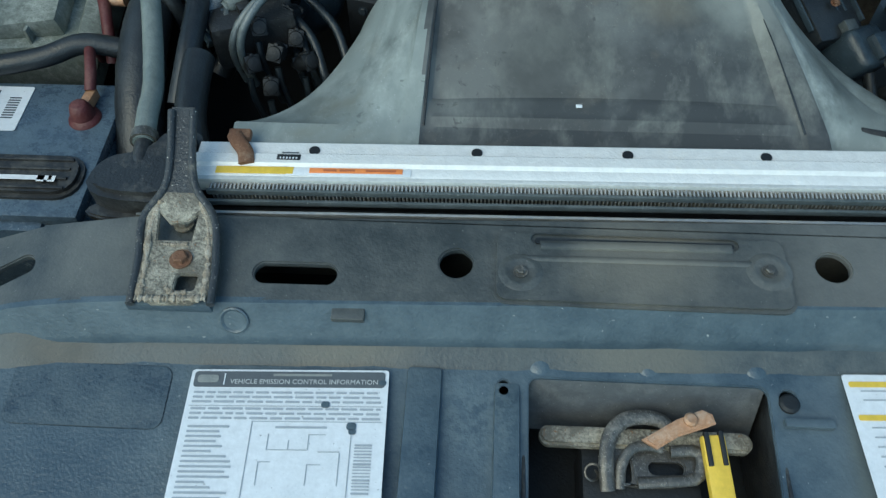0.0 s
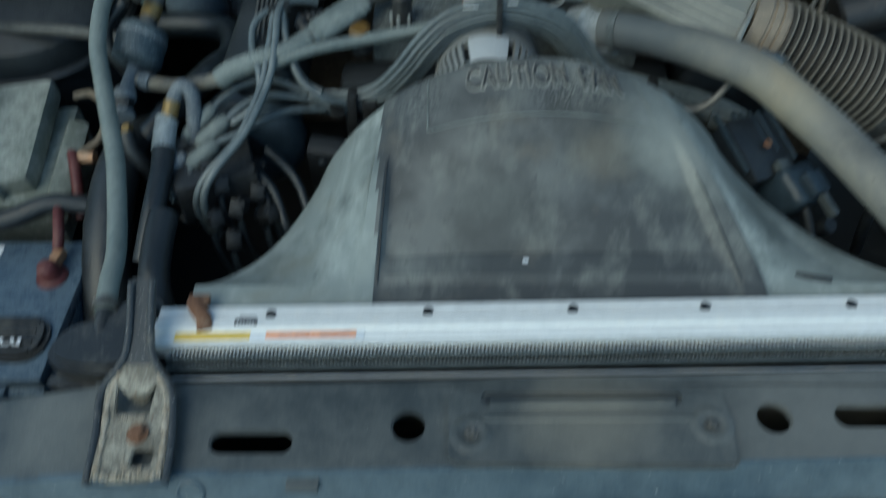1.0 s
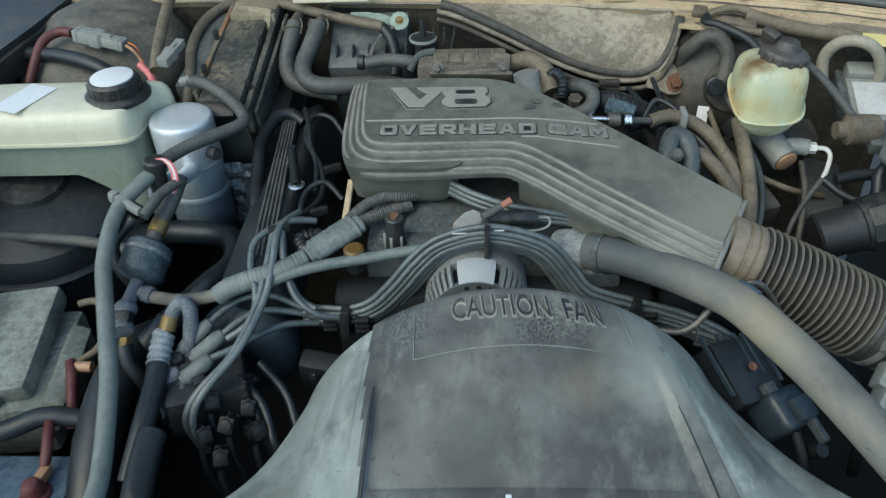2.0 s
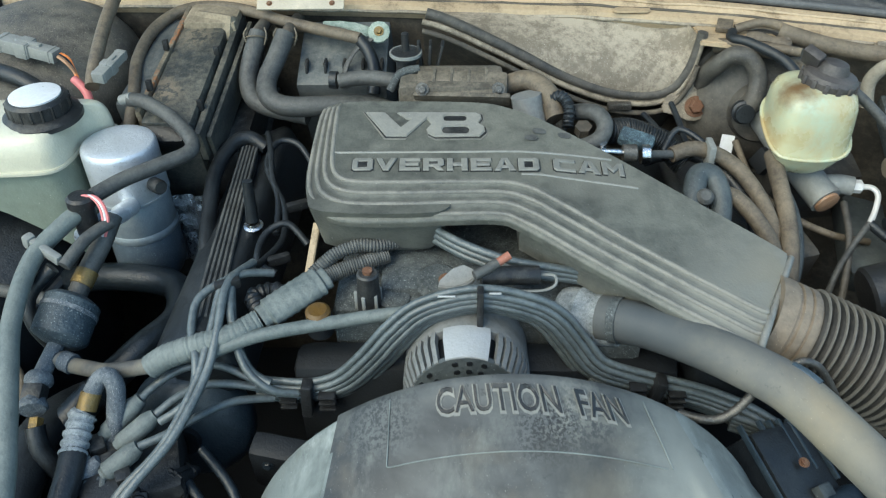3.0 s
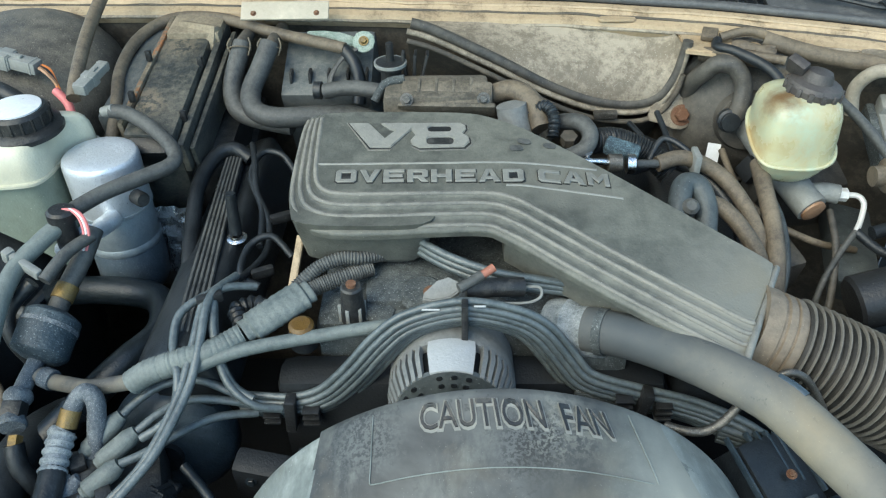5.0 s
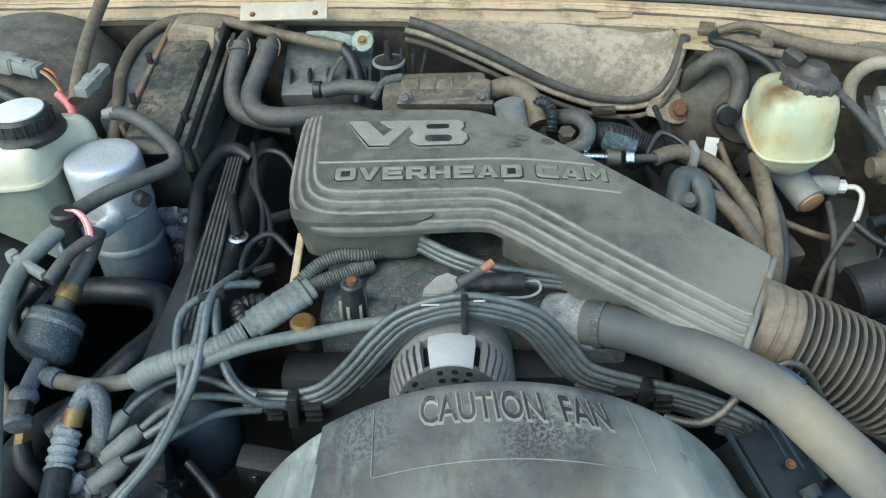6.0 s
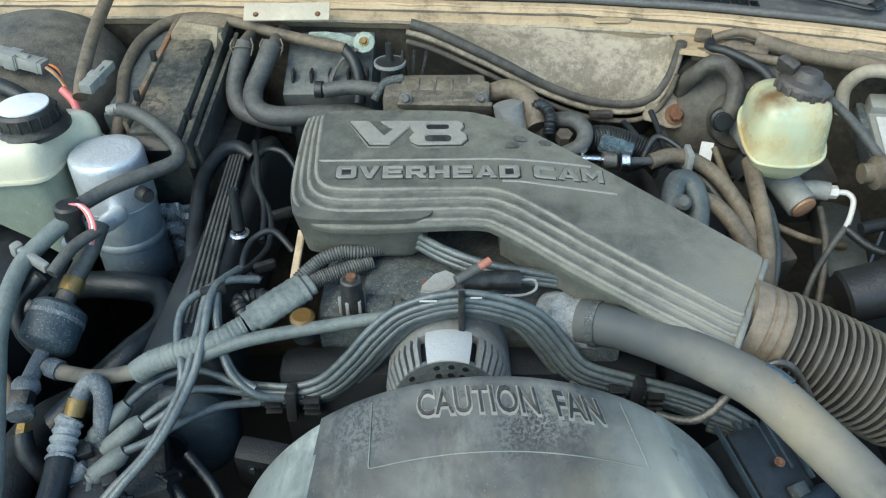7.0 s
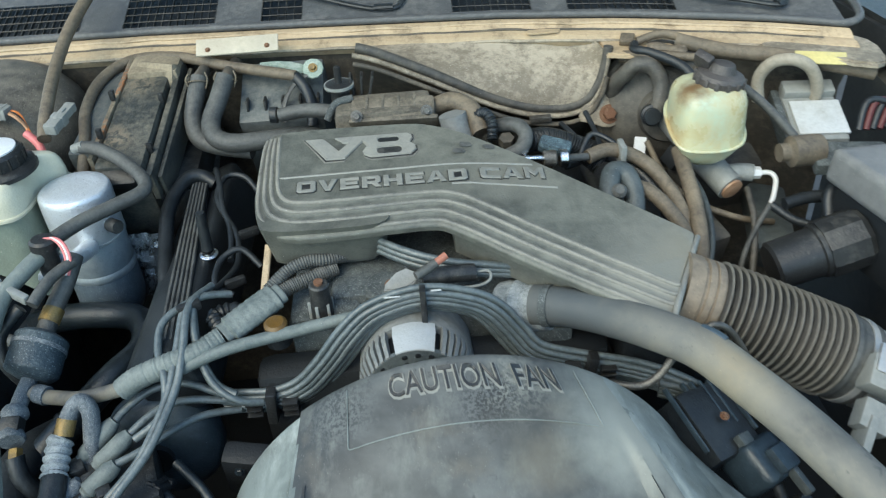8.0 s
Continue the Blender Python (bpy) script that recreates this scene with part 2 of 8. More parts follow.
M_BODYCAST = grime("tan_cast_body", (0.075, 0.068, 0.054), (0.235, 0.208, 0.160), 0.52, 0.6, scale=34, bump=0.7, spots=0.15, spot=(0.05, 0.045, 0.038), soft=0.3)
M_SCALE = grime("scaly_blue_grey", (0.07, 0.085, 0.10), (0.24, 0.26, 0.27), 0.45, 0.6, scale=40, bump=0.8, up=0.2, spots=0.35, spot=(0.45, 0.46, 0.46))
M_RUSTBOLT = grime("rust", (0.13, 0.062, 0.033), (0.24, 0.165, 0.11), 0.4, 0.8, scale=60, bump=0.7)
M_PAINT = grime("black_paint", (0.040, 0.046, 0.047), (0.145, 0.145, 0.132), 0.44, 0.36, scale=5, spots=0.03, soft=0.6, dull=0.2, stains=(
    ((0.20, 0.452, 0.878), 0.075, (0.185, 0.172, 0.138), 0.6, 0), ((0.42, 0.44, 0.875), 0.12, (0.165, 0.162, 0.145), 0.5, 0), ((-0.27, 0.45, 0.873), 0.06, (0.16, 0.158, 0.138), 0.5, 0)))
# First two washes make the right side lighter and the left side darker.
M_PANEL = grime("front_panel_plastic", (0.036, 0.056, 0.076), (0.135, 0.168, 0.182), 0.42, 0.28, scale=5, spots=0.02, spot=(0.30, 0.32, 0.32), grain=0.5, soft=0.6, dull=0.2, stains=(
    ((0.42, 0.30, 0.826), 0.13, (0.155, 0.180, 0.186), 0.6, 0), ((-0.30, 0.25, 0.815), 0.13, (0.032, 0.056, 0.080), 0.6, 0), ((0.07, 0.33, 0.825), 0.05, (0.125, 0.155, 0.165), 0.5, 140.0)))
M_FIELD = grime("smooth_dark_field", (0.024, 0.040, 0.058), (0.115, 0.140, 0.145), 0.38, 0.24, scale=6, spots=0.02, soft=0.6, dull=0.2)
M_LIP = grime("dusty_lip", (0.036, 0.046, 0.052), (0.105, 0.112, 0.106), 0.46, 0.42, scale=9, spots=0.04, soft=0.5, stains=(
    ((-0.05, 0.382, 0.835), 0.07, (0.120, 0.112, 0.088), 0.6, 0), ((0.20, 0.388, 0.837), 0.08, (0.125, 0.118, 0.095), 0.6, 0), ((-0.30, 0.374, 0.833), 0.05, (0.045, 0.043, 0.036), 0.7, 0)))
M_FLAKE = grime("flaking_bracket_zinc", (0.135, 0.122, 0.095), (0.42, 0.39, 0.31), 0.52, 0.5, 0.1, scale=44, bump=0.9, up=0.1, spots=0.30, spot=(0.22, 0.13, 0.07), soft=0.22, grain=0.25)
M_CRUSTPALE = grime("pale_crust", (0.24, 0.20, 0.145), (0.50, 0.46, 0.38), 0.5, 0.8, scale=90, bump=1.0, up=0.1, spots=0.42, spot=(0.20, 0.11, 0.05))
M_BLUEGREY = grime("blue_grey_plastic", (0.021, 0.033, 0.044), (0.072, 0.098, 0.115), 0.42, 0.38, soft=0.5)
M_FLAKEDARK = grime("flaking_dark_steel", (0.030, 0.034, 0.038), (0.12, 0.115, 0.10), 0.4, 0.45, 0.1, scale=45, bump=0.7, up=0.1, spots=0.22, spot=(0.50, 0.49, 0.45), soft=0.2, grain=0.35)
M_COWL = grime("beige_paint", (0.40, 0.31, 0.20), (0.20, 0.155, 0.10), 0.44, 0.5, scale=22, bump=0.5, up=0.2, spots=0.08, spot=(0.16, 0.12, 0.08), soft=0.2)
M_BOWL = grime("dusty_body_paint", (0.175, 0.150, 0.112), (0.40, 0.35, 0.27), 0.55, 0.7, scale=15, up=0.1, spots=0.3, spot=(0.45, 0.41, 0.34), soft=0.22)
M_FIREWALL = grime("firewall_paint", (0.064, 0.057, 0.046), (0.19, 0.163, 0.122), 0.46, 0.7, scale=14, up=0.2, spots=0.1, spot=(0.16, 0.08, 0.04), soft=0.25)
M_BELLOWS = grime("bellows_rubber", (0.022, 0.022, 0.021), (0.085, 0.078, 0.064), 0.42, 0.5, scale=12, soft=0.6, spots=0.02)
M_CREST = grime("pale_crest", (0.115, 0.110, 0.096), (0.205, 0.194, 0.168), 0.5, 0.6, scale=30, soft=0.5)
M_COLLAR = grime("brown_dusty_collar", (0.135, 0.108, 0.078), (0.32, 0.262, 0.190), 0.52, 0.5, scale=14, soft=0.6, spots=0.04)
M_TANDUST = grime("tan_dusty_rubber", (0.078, 0.064, 0.047), (0.252, 0.206, 0.145), 0.52, 0.55, scale=24, up=0.5, soft=0.5, spots=0.06, spot=(0.34, 0.29, 0.21))
M_COWLDUST = grime("thick_tan_dust", (0.16, 0.135, 0.095), (0.36, 0.305, 0.215), 0.55, 0.8, scale=30, up=0.2, soft=0.4, spots=0.08, spot=(0.12, 0.09, 0.06))
M_HVAC = grime("heater_plastic", (0.036, 0.040, 0.039), (0.195, 0.182, 0.142), 0.50, 0.46, scale=17, up=0.35, spots=0.10, spot=(0.26, 0.21, 0.14), soft=0.36, bump=0.6, stains=(
    ((-0.315, 1.33, 1.01), 0.05, (0.25, 0.205, 0.145), 0.7, 90.0), ((-0.29, 1.46, 1.04), 0.04, (0.23, 0.195, 0.14), 0.6, 120.0)))
M_STEP = grime("blue_grey_slab", (0.075, 0.088, 0.092), (0.20, 0.20, 0.18), 0.46, 0.45, scale=18, soft=0.4, spots=0.08)
M_RIDGE = grime("rust_stained_ridge", (0.11, 0.095, 0.07), (0.29, 0.24, 0.165), 0.5, 0.7, scale=40, up=0.2, spots=0.2, spot=(0.12, 0.09, 0.06), stains=(
    ((-0.325, 1.47, 1.045), 0.05, (0.30, 0.12, 0.045), 0.9, 110.0), ((-0.328, 1.35, 1.02), 0.035, (0.30, 0.12, 0.045), 0.9, 130.0)))
M_BOOSTER = grime("booster_paint", (0.046, 0.044, 0.040), (0.148, 0.136, 0.112), 0.5, 0.5, scale=12, up=0.15, soft=0.4)
M_GRILLE = grime("cowl_grille_plastic", (0.07, 0.074, 0.078), (0.17, 0.17, 0.165), 0.4, 0.5)
M_TANK = grime("milky_plastic", (0.62, 0.60, 0.47), (0.50, 0.455, 0.34), 0.3, 0.28, scale=10, up=0.2, light=1.10, soft=0.6)
M_TANKLOW = grime("milky_plastic_green", (0.25, 0.29, 0.235), (0.36, 0.36, 0.28), 0.3, 0.38, scale=10, up=0.2, light=1.15)
M_CAP = grime("grey_black_cap", (0.040, 0.037, 0.037), (0.135, 0.122, 0.112), 0.46, 0.45, scale=30, soft=0.5)
M_BRAKE = smudged("brake_reservoir_plastic", (0.42, 0.33, 0.17), (0.50, 0.49, 0.31), (0.42, 0.49, 0.37), (0.47, 0.37, 0.18), rough=0.26, dark_share=0.28, pale_share=0.58, grit=300.0, sheen=0.6, stains=(((0.527, 1.235, 1.052), 0.032, (0.14, 0.072, 0.025), 0.95, 0),))
M_WHITE = grime("white_label", (0.74, 0.76, 0.78), (0.52, 0.55, 0.57), 0.36, 0.45, scale=22, bump=0.1, up=0.1, light=1.12, spots=0.10, spot=(0.34, 0.35, 0.35), soft=0.3, grain=0.4)
M_OLDWHITE = grime("old_paper", (0.46, 0.47, 0.46), (0.33, 0.325, 0.30), 0.4, 0.5, scale=30)
M_INK = plain("label_ink", (0.10, 0.11, 0.12), 0.5)
M_YELLOW = plain("yellow_plastic", (0.70, 0.48, 0.06), 0.4)
M_ORANGE = plain("orange_plastic", (0.75, 0.25, 0.07), 0.5)
M_REDPRINT = plain("red_brown_print", (0.42, 0.13, 0.05), 0.5)
M_OILCAP = grime("amber_cap", (0.105, 0.056, 0.008), (0.080, 0.056, 0.030), 0.5, 0.4, scale=50)
M_RED = grime("red_rubber", (0.075, 0.016, 0.016), (0.15, 0.07, 0.062), 0.4, 0.5, scale=40)
M_PINK = plain("red_white_wire", (0.65, 0.20, 0.20), 0.5)
# Pale dusty tone also imitates sky reflected on the black lid's top.
M_LID = grime("sky_sheen_plastic", (0.13, 0.134, 0.136), (0.24, 0.24, 0.23), 0.55, 0.5, scale=10, up=0.9, soft=0.6, spots=0.04)
M_LOOP = grime("cream_rubber", (0.24, 0.215, 0.17), (0.40, 0.36, 0.285), 0.5, 0.6, scale=24, up=0.4, soft=0.5)
M_CONN = grime("grey_connector", (0.205, 0.215, 0.205), (0.29, 0.285, 0.255), 0.4, 0.5, soft=0.6)
M_BRASS = grime("brass", (0.22, 0.150, 0.050), (0.10, 0.085, 0.06), 0.52, 0.34, 0.6, scale=70, spots=0.35, spot=(0.045, 0.036, 0.022))
M_GRIMY = grime("mossy_box", (0.16, 0.178, 0.155), (0.40, 0.42, 0.38), 0.55, 0.6, scale=16, bump=0.6, up=0.3, spots=0.25, spot=(0.07, 0.08, 0.055), soft=0.25)
M_CRUST = grime("corroded_aluminium", (0.12, 0.145, 0.16), (0.38, 0.41, 0.42), 0.62, 0.75, scale=60, bump=0.9, up=0.1, spots=0.4, spot=(0.05, 0.055, 0.06))
M_GREEN = grime("verdigris", (0.20, 0.26, 0.22), (0.48, 0.52, 0.46), 0.5, 0.8, scale=80, bump=0.6, up=0.1, spots=0.3, spot=(0.10, 0.10, 0.08))
M_CHROME = grime("chrome", (0.75, 0.76, 0.77), (0.3, 0.29, 0.27), 0.3, 0.16, 1.0, scale=60, light=1.1)
M_BLUECRUST = grime("blue_corrosion", (0.035, 0.055, 0.07), (0.22, 0.33, 0.37), 0.45, 0.8, scale=90, bump=1.0, up=0.1)
M_LATCH = grime("greasy_steel", (0.10, 0.095, 0.085), (0.26, 0.245, 0.215), 0.4, 0.4, 0.6, scale=40, spots=0.3)
M_COPPER = grime("copper_lever", (0.36, 0.20, 0.11), (0.42, 0.33, 0.25), 0.4, 0.45, 0.3, scale=40)
M_ASPHALT = grime("asphalt", (0.05, 0.05, 0.05), (0.09, 0.085, 0.08), 0.4, 0.9, scale=2, fine=120)
# Blue in the base and dust colours imitates sky reflected on the case.
M_BATTERY = grime("battery_case", (0.045, 0.068, 0.098), (0.15, 0.20, 0.235), 0.46, 0.24, spots=0.08, spot=(0.38, 0.42, 0.45), grain=0.7, dull=0.15, soft=0.55)


# ---------- building tools ----------
def finish(bm, name, material, angle=38):
    bmesh.ops.remove_doubles(bm, verts=bm.verts, dist=1e-6)
    bmesh.ops.recalc_face_normals(bm, faces=bm.faces)
    me = bpy.data.meshes.new(name)
    bm.to_mesh(me)
    bm.free()
    me.materials.append(material)
    for p in me.polygons:
        p.use_smooth = True
    me.set_sharp_from_angle(angle=radians(angle))
    return me


def thing(name, at, label, category, group="", kind=""):
    """An Empty at a thing's base, for its parts."""
    return tagged(new(name, None), label, category, group, kind) if at is None else place(tagged(new(name, None), label, category, group, kind), at)


def place(ob, at):
    ob.location = at
    return ob


def part(name, bm, material, parent, label="", angle=38):
    ob = new(name, finish(bm, name, material, angle))
    ob.parent = parent
    if parent.type == "EMPTY":
        ob.matrix_parent_inverse = Matrix.Translation(parent.location).inverted()
    return tagged(ob, label)


def solo(name, bm, material, label, category, group="", kind="", angle=38):
    """A thing that is one mesh."""
    return tagged(new(name, finish(bm, name, material, angle)), label, category, group, kind)


def smooth_path(points, per=6, closed=False):
    p = [np.array(q, float) for q in points]
    n = len(p)
    out = []
    for i in range(n if closed else n - 1):
        a, b, c, d = (p[(i + k) % n] if closed else p[min(max(i + k, 0), n - 1)] for k in (-1, 0, 1, 2))
        for k in range(per):
            t = k / per
            out.append(0.5 * (2 * b + (c - a) * t + (2 * a - 5 * b + 4 * c - d) * t * t + (3 * b - a - 3 * c + d) * t ** 3))
    if not closed:
        out.append(p[-1])
    return out


def chaikin(points, times=2):
    p = [np.array(q, float) for q in points]
    for _ in range(times):
        q = []
        for a, b in zip(p, p[1:] + p[:1]):
            q += [0.75 * a + 0.25 * b, 0.25 * a + 0.75 * b]
        p = q
    return p


def tube(points, r, n=12, per=6, bm=None, rough_up=0.0, squash=1.0, seed=0):
    """A swept hose or wire through points. r: radius, or a function of the share of the way."""
    n = max(n, 10) if n > 6 else n
    bm = bm or bmesh.new()
    c = smooth_path(points, per)
    m = len(c)
    rng = random.Random(seed)
    up = np.array((0.0, 0.0, 1.0))
    rings = []
    side = None
    length = [0.0]
    for a, b in zip(c, c[1:]):
        length.append(length[-1] + np.linalg.norm(b - a))
    for i in range(m):
        t = c[min(i + 1, m - 1)] - c[max(i - 1, 0)]
        t = t / (np.linalg.norm(t) + 1e-12)
        if side is None:
            side = np.cross(t, up if abs(t[2]) < 0.95 else np.array((1.0, 0, 0)))
        side = side - t * np.dot(side, t)
        side /= np.linalg.norm(side)
        nrm = np.cross(side, t)
        rad = r(length[i] / length[-1]) if callable(r) else r
        rad *= 1 + rough_up * (rng.random() - 0.5)
        rings.append([bm.verts.new(c[i] + rad * (math.cos(2 * math.pi * k / n) * side + squash * math.sin(2 * math.pi * k / n) * nrm)) for k in range(n)])
    for a, b in zip(rings, rings[1:]):
        for k in range(n):
            bm.faces.new((a[k], a[(k + 1) % n], b[(k + 1) % n], b[k]))
    bm.faces.new(rings[0][::-1])
    bm.faces.new(rings[-1])
    return bm


def frame_to(axis):
    return Vector(axis).to_track_quat("Z", "Y").to_matrix().to_4x4()


def lathe(profile, at, axis=(0, 0, 1), n=32, bm=None):
    """A turned form: (radius, height) pairs round an axis."""
    bm = bm or bmesh.new()
    m = Matrix.Translation(at) @ frame_to(axis)
    rings = []
    for r, h in profile:
        rings.append([bm.verts.new(m @ Vector((r * math.cos(2 * math.pi * k / n), r * math.sin(2 * math.pi * k / n), h))) for k in range(n)])
    for a, b in zip(rings, rings[1:]):
        for k in range(n):
            bm.faces.new((a[k], a[(k + 1) % n], b[(k + 1) % n], b[k]))
    bm.faces.new(rings[0][::-1])
    bm.faces.new(rings[-1])
    return bm


def box(at, size, bevel=0.004, m=None, bm=None, segs=2, taper=1.0):
    """A bevelled block; at is its middle, m turns it about that, taper shrinks its top."""
    b2 = bmesh.new()
    bmesh.ops.create_cube(b2, size=1.0)
    for v in b2.verts:
        k = taper if v.co.z > 0 else 1.0
        v.co = Vector((v.co.x * size[0] * k, v.co.y * size[1] * k, v.co.z * size[2]))
    if bevel:
        bmesh.ops.bevel(b2, geom=b2.edges[:], offset=bevel, segments=segs, profile=0.6, affect="EDGES")
    b2.transform(Matrix.Translation(at) @ (m or Matrix()))
    if bm is None:
        return b2
    join(bm, b2)
    return bm


def join(bm, other):
    me = bpy.data.meshes.new("tmp")
    other.to_mesh(me)
    other.free()
    bm.from_mesh(me)
    bpy.data.meshes.remove(me)
    return bm


def prism(outline, z0, z1, bevel=0.003, m=None, lift=None, holes=(), segs=2, cut=0.0):
    """A plate of an outline in plan, with holes. lift(x, y) is added to the heights; m poses it."""
    bm = bmesh.new()
    edges = []
    for loop in (outline, *holes):
        vs = [bm.verts.new((p[0], p[1], z1)) for p in loop]
        edges += [bm.edges.new((a, b)) for a, b in zip(vs, vs[1:] + vs[:1])]
    bmesh.ops.triangle_fill(bm, use_beauty=True, use_dissolve=False, edges=edges)
    top = bm.faces[:]
    ext = bmesh.ops.extrude_face_region(bm, geom=top)
    low = [v for v in ext["geom"] if isinstance(v, bmesh.types.BMVert)]
    for v in low:
        v.co.z = z0
    bmesh.ops.recalc_face_normals(bm, faces=bm.faces)
    if bevel:
        rim = [e for e in bm.edges if e.is_manifold and e.calc_face_angle(0) > 0.8 and abs(e.verts[0].co.z - e.verts[1].co.z) < 1e-7 and e.verts[0].co.z > (z0 + z1) / 2]
        bmesh.ops.bevel(bm, geom=rim, offset=bevel, segments=segs, affect="EDGES")
    if lift:
        for v in bm.verts:
            v.co.z += lift(v.co.x, v.co.y)
    if m:
        bm.transform(m)
    return bm


def oval(cx, cy, w, h, n=20, turn=0.0):
    """A rounded slot in plan."""
    r = min(w, h) / 2
    out = []
    for k in range(n):
        a = 2 * math.pi * k / n
        x = math.cos(a) * r + (w / 2 - r) * (1 if math.cos(a) > 0 else -1)
        y = math.sin(a) * r + (h / 2 - r) * (1 if math.sin(a) > 0 else -1)
        out.append((cx + x * math.cos(turn) - y * math.sin(turn), cy + x * math.sin(turn) + y * math.cos(turn)))
    return out


def rounded(x0, y0, x1, y1, r, k=4):
    out = []
    for cx, cy, a0 in ((x1 - r, y1 - r, 0), (x0 + r, y1 - r, 90), (x0 + r, y0 + r, 180), (x1 - r, y0 + r, 270)):
        for i in range(k + 1):
            a = radians(a0 + 90 * i / k)
            out.append((cx + r * math.cos(a), cy + r * math.sin(a)))
    return out


def letters(body, size, depth, fit=None, bold=0.0):
    """A bmesh of raised letters in the plane z = 0, from x = 0; fit scales them to that length."""
    cu = bpy.data.curves.new("letters", "FONT")
    cu.body, cu.size, cu.extrude, cu.offset = body, size, depth / 2, bold
    cu.resolution_u = 3
    ob = bpy.data.objects.new("letters", cu)
    scene.collection.objects.link(ob)
    me = bpy.data.meshes.new_from_object(ob)
    bpy.data.objects.remove(ob)
    bm = bmesh.new()
    bm.from_mesh(me)
    bpy.data.meshes.remove(me)
    if fit:
        xs = [v.co.x for v in bm.verts]
        x0, w = min(xs), max(xs) - min(xs)
        for v in bm.verts:
            v.co.x = (v.co.x - x0) * fit / w
    return bm


def bolt(at, axis, r, parent, material=None, name="bolt", label=""):
    bm = lathe([(r * 1.5, 0), (r * 1.5, r * 0.25)], at, axis, 16)
    join(bm, lathe([(r, r * 0.2), (r, r * 0.9), (r * 0.8, r * 1.05)], at, axis, 6))
    return part(name, bm, material or M_RUSTBOLT, parent, label)

# ---------- the setting ----------
def sheet(name, quads, material, label, category, thick=0.004):
    bm = bmesh.new()
    for q in quads:
        bm.faces.new([bm.verts.new(p) for p in q])
    bmesh.ops.remove_doubles(bm, verts=bm.verts, dist=1e-5)
    bmesh.ops.recalc_face_normals(bm, faces=bm.faces)
    bmesh.ops.solidify(bm, geom=bm.faces[:], thickness=thick)
    return solo(name, bm, material, label, category, kind="structure")


def build_ground():
    bm = bmesh.new()
    bmesh.ops.create_grid(bm, x_segments=8, y_segments=8, size=400)
    solo("ground", bm, M_ASPHALT, "grey asphalt ground under the open engine bay", "ground", kind="structure")


def cowl_y(x):
    return float(np.interp(x, (-0.9, -0.3, 0, 0.3, 0.5, 0.7, 0.85, 1.0), (1.575, 1.56, 1.535, 1.505, 1.465, 1.40, 1.33, 1.25)))


def strip(profile, xs, name, material, label, category, parent=None):
    """A long pressed panel: a profile of (dy, z) drawn along the curve of the cowl."""
    bm = bmesh.new()
    rows = [[bm.verts.new((x, cowl_y(x) + dy, z)) for dy, z in profile] for x in xs]
    for a, b in zip(rows, rows[1:]):
        for k in range(len(profile) - 1):
            bm.faces.new((a[k], b[k], b[k + 1], a[k + 1]))
    if parent:
        return part(name, bm, material, parent, label)
    return solo(name, bm, material, label, category, kind="structure")


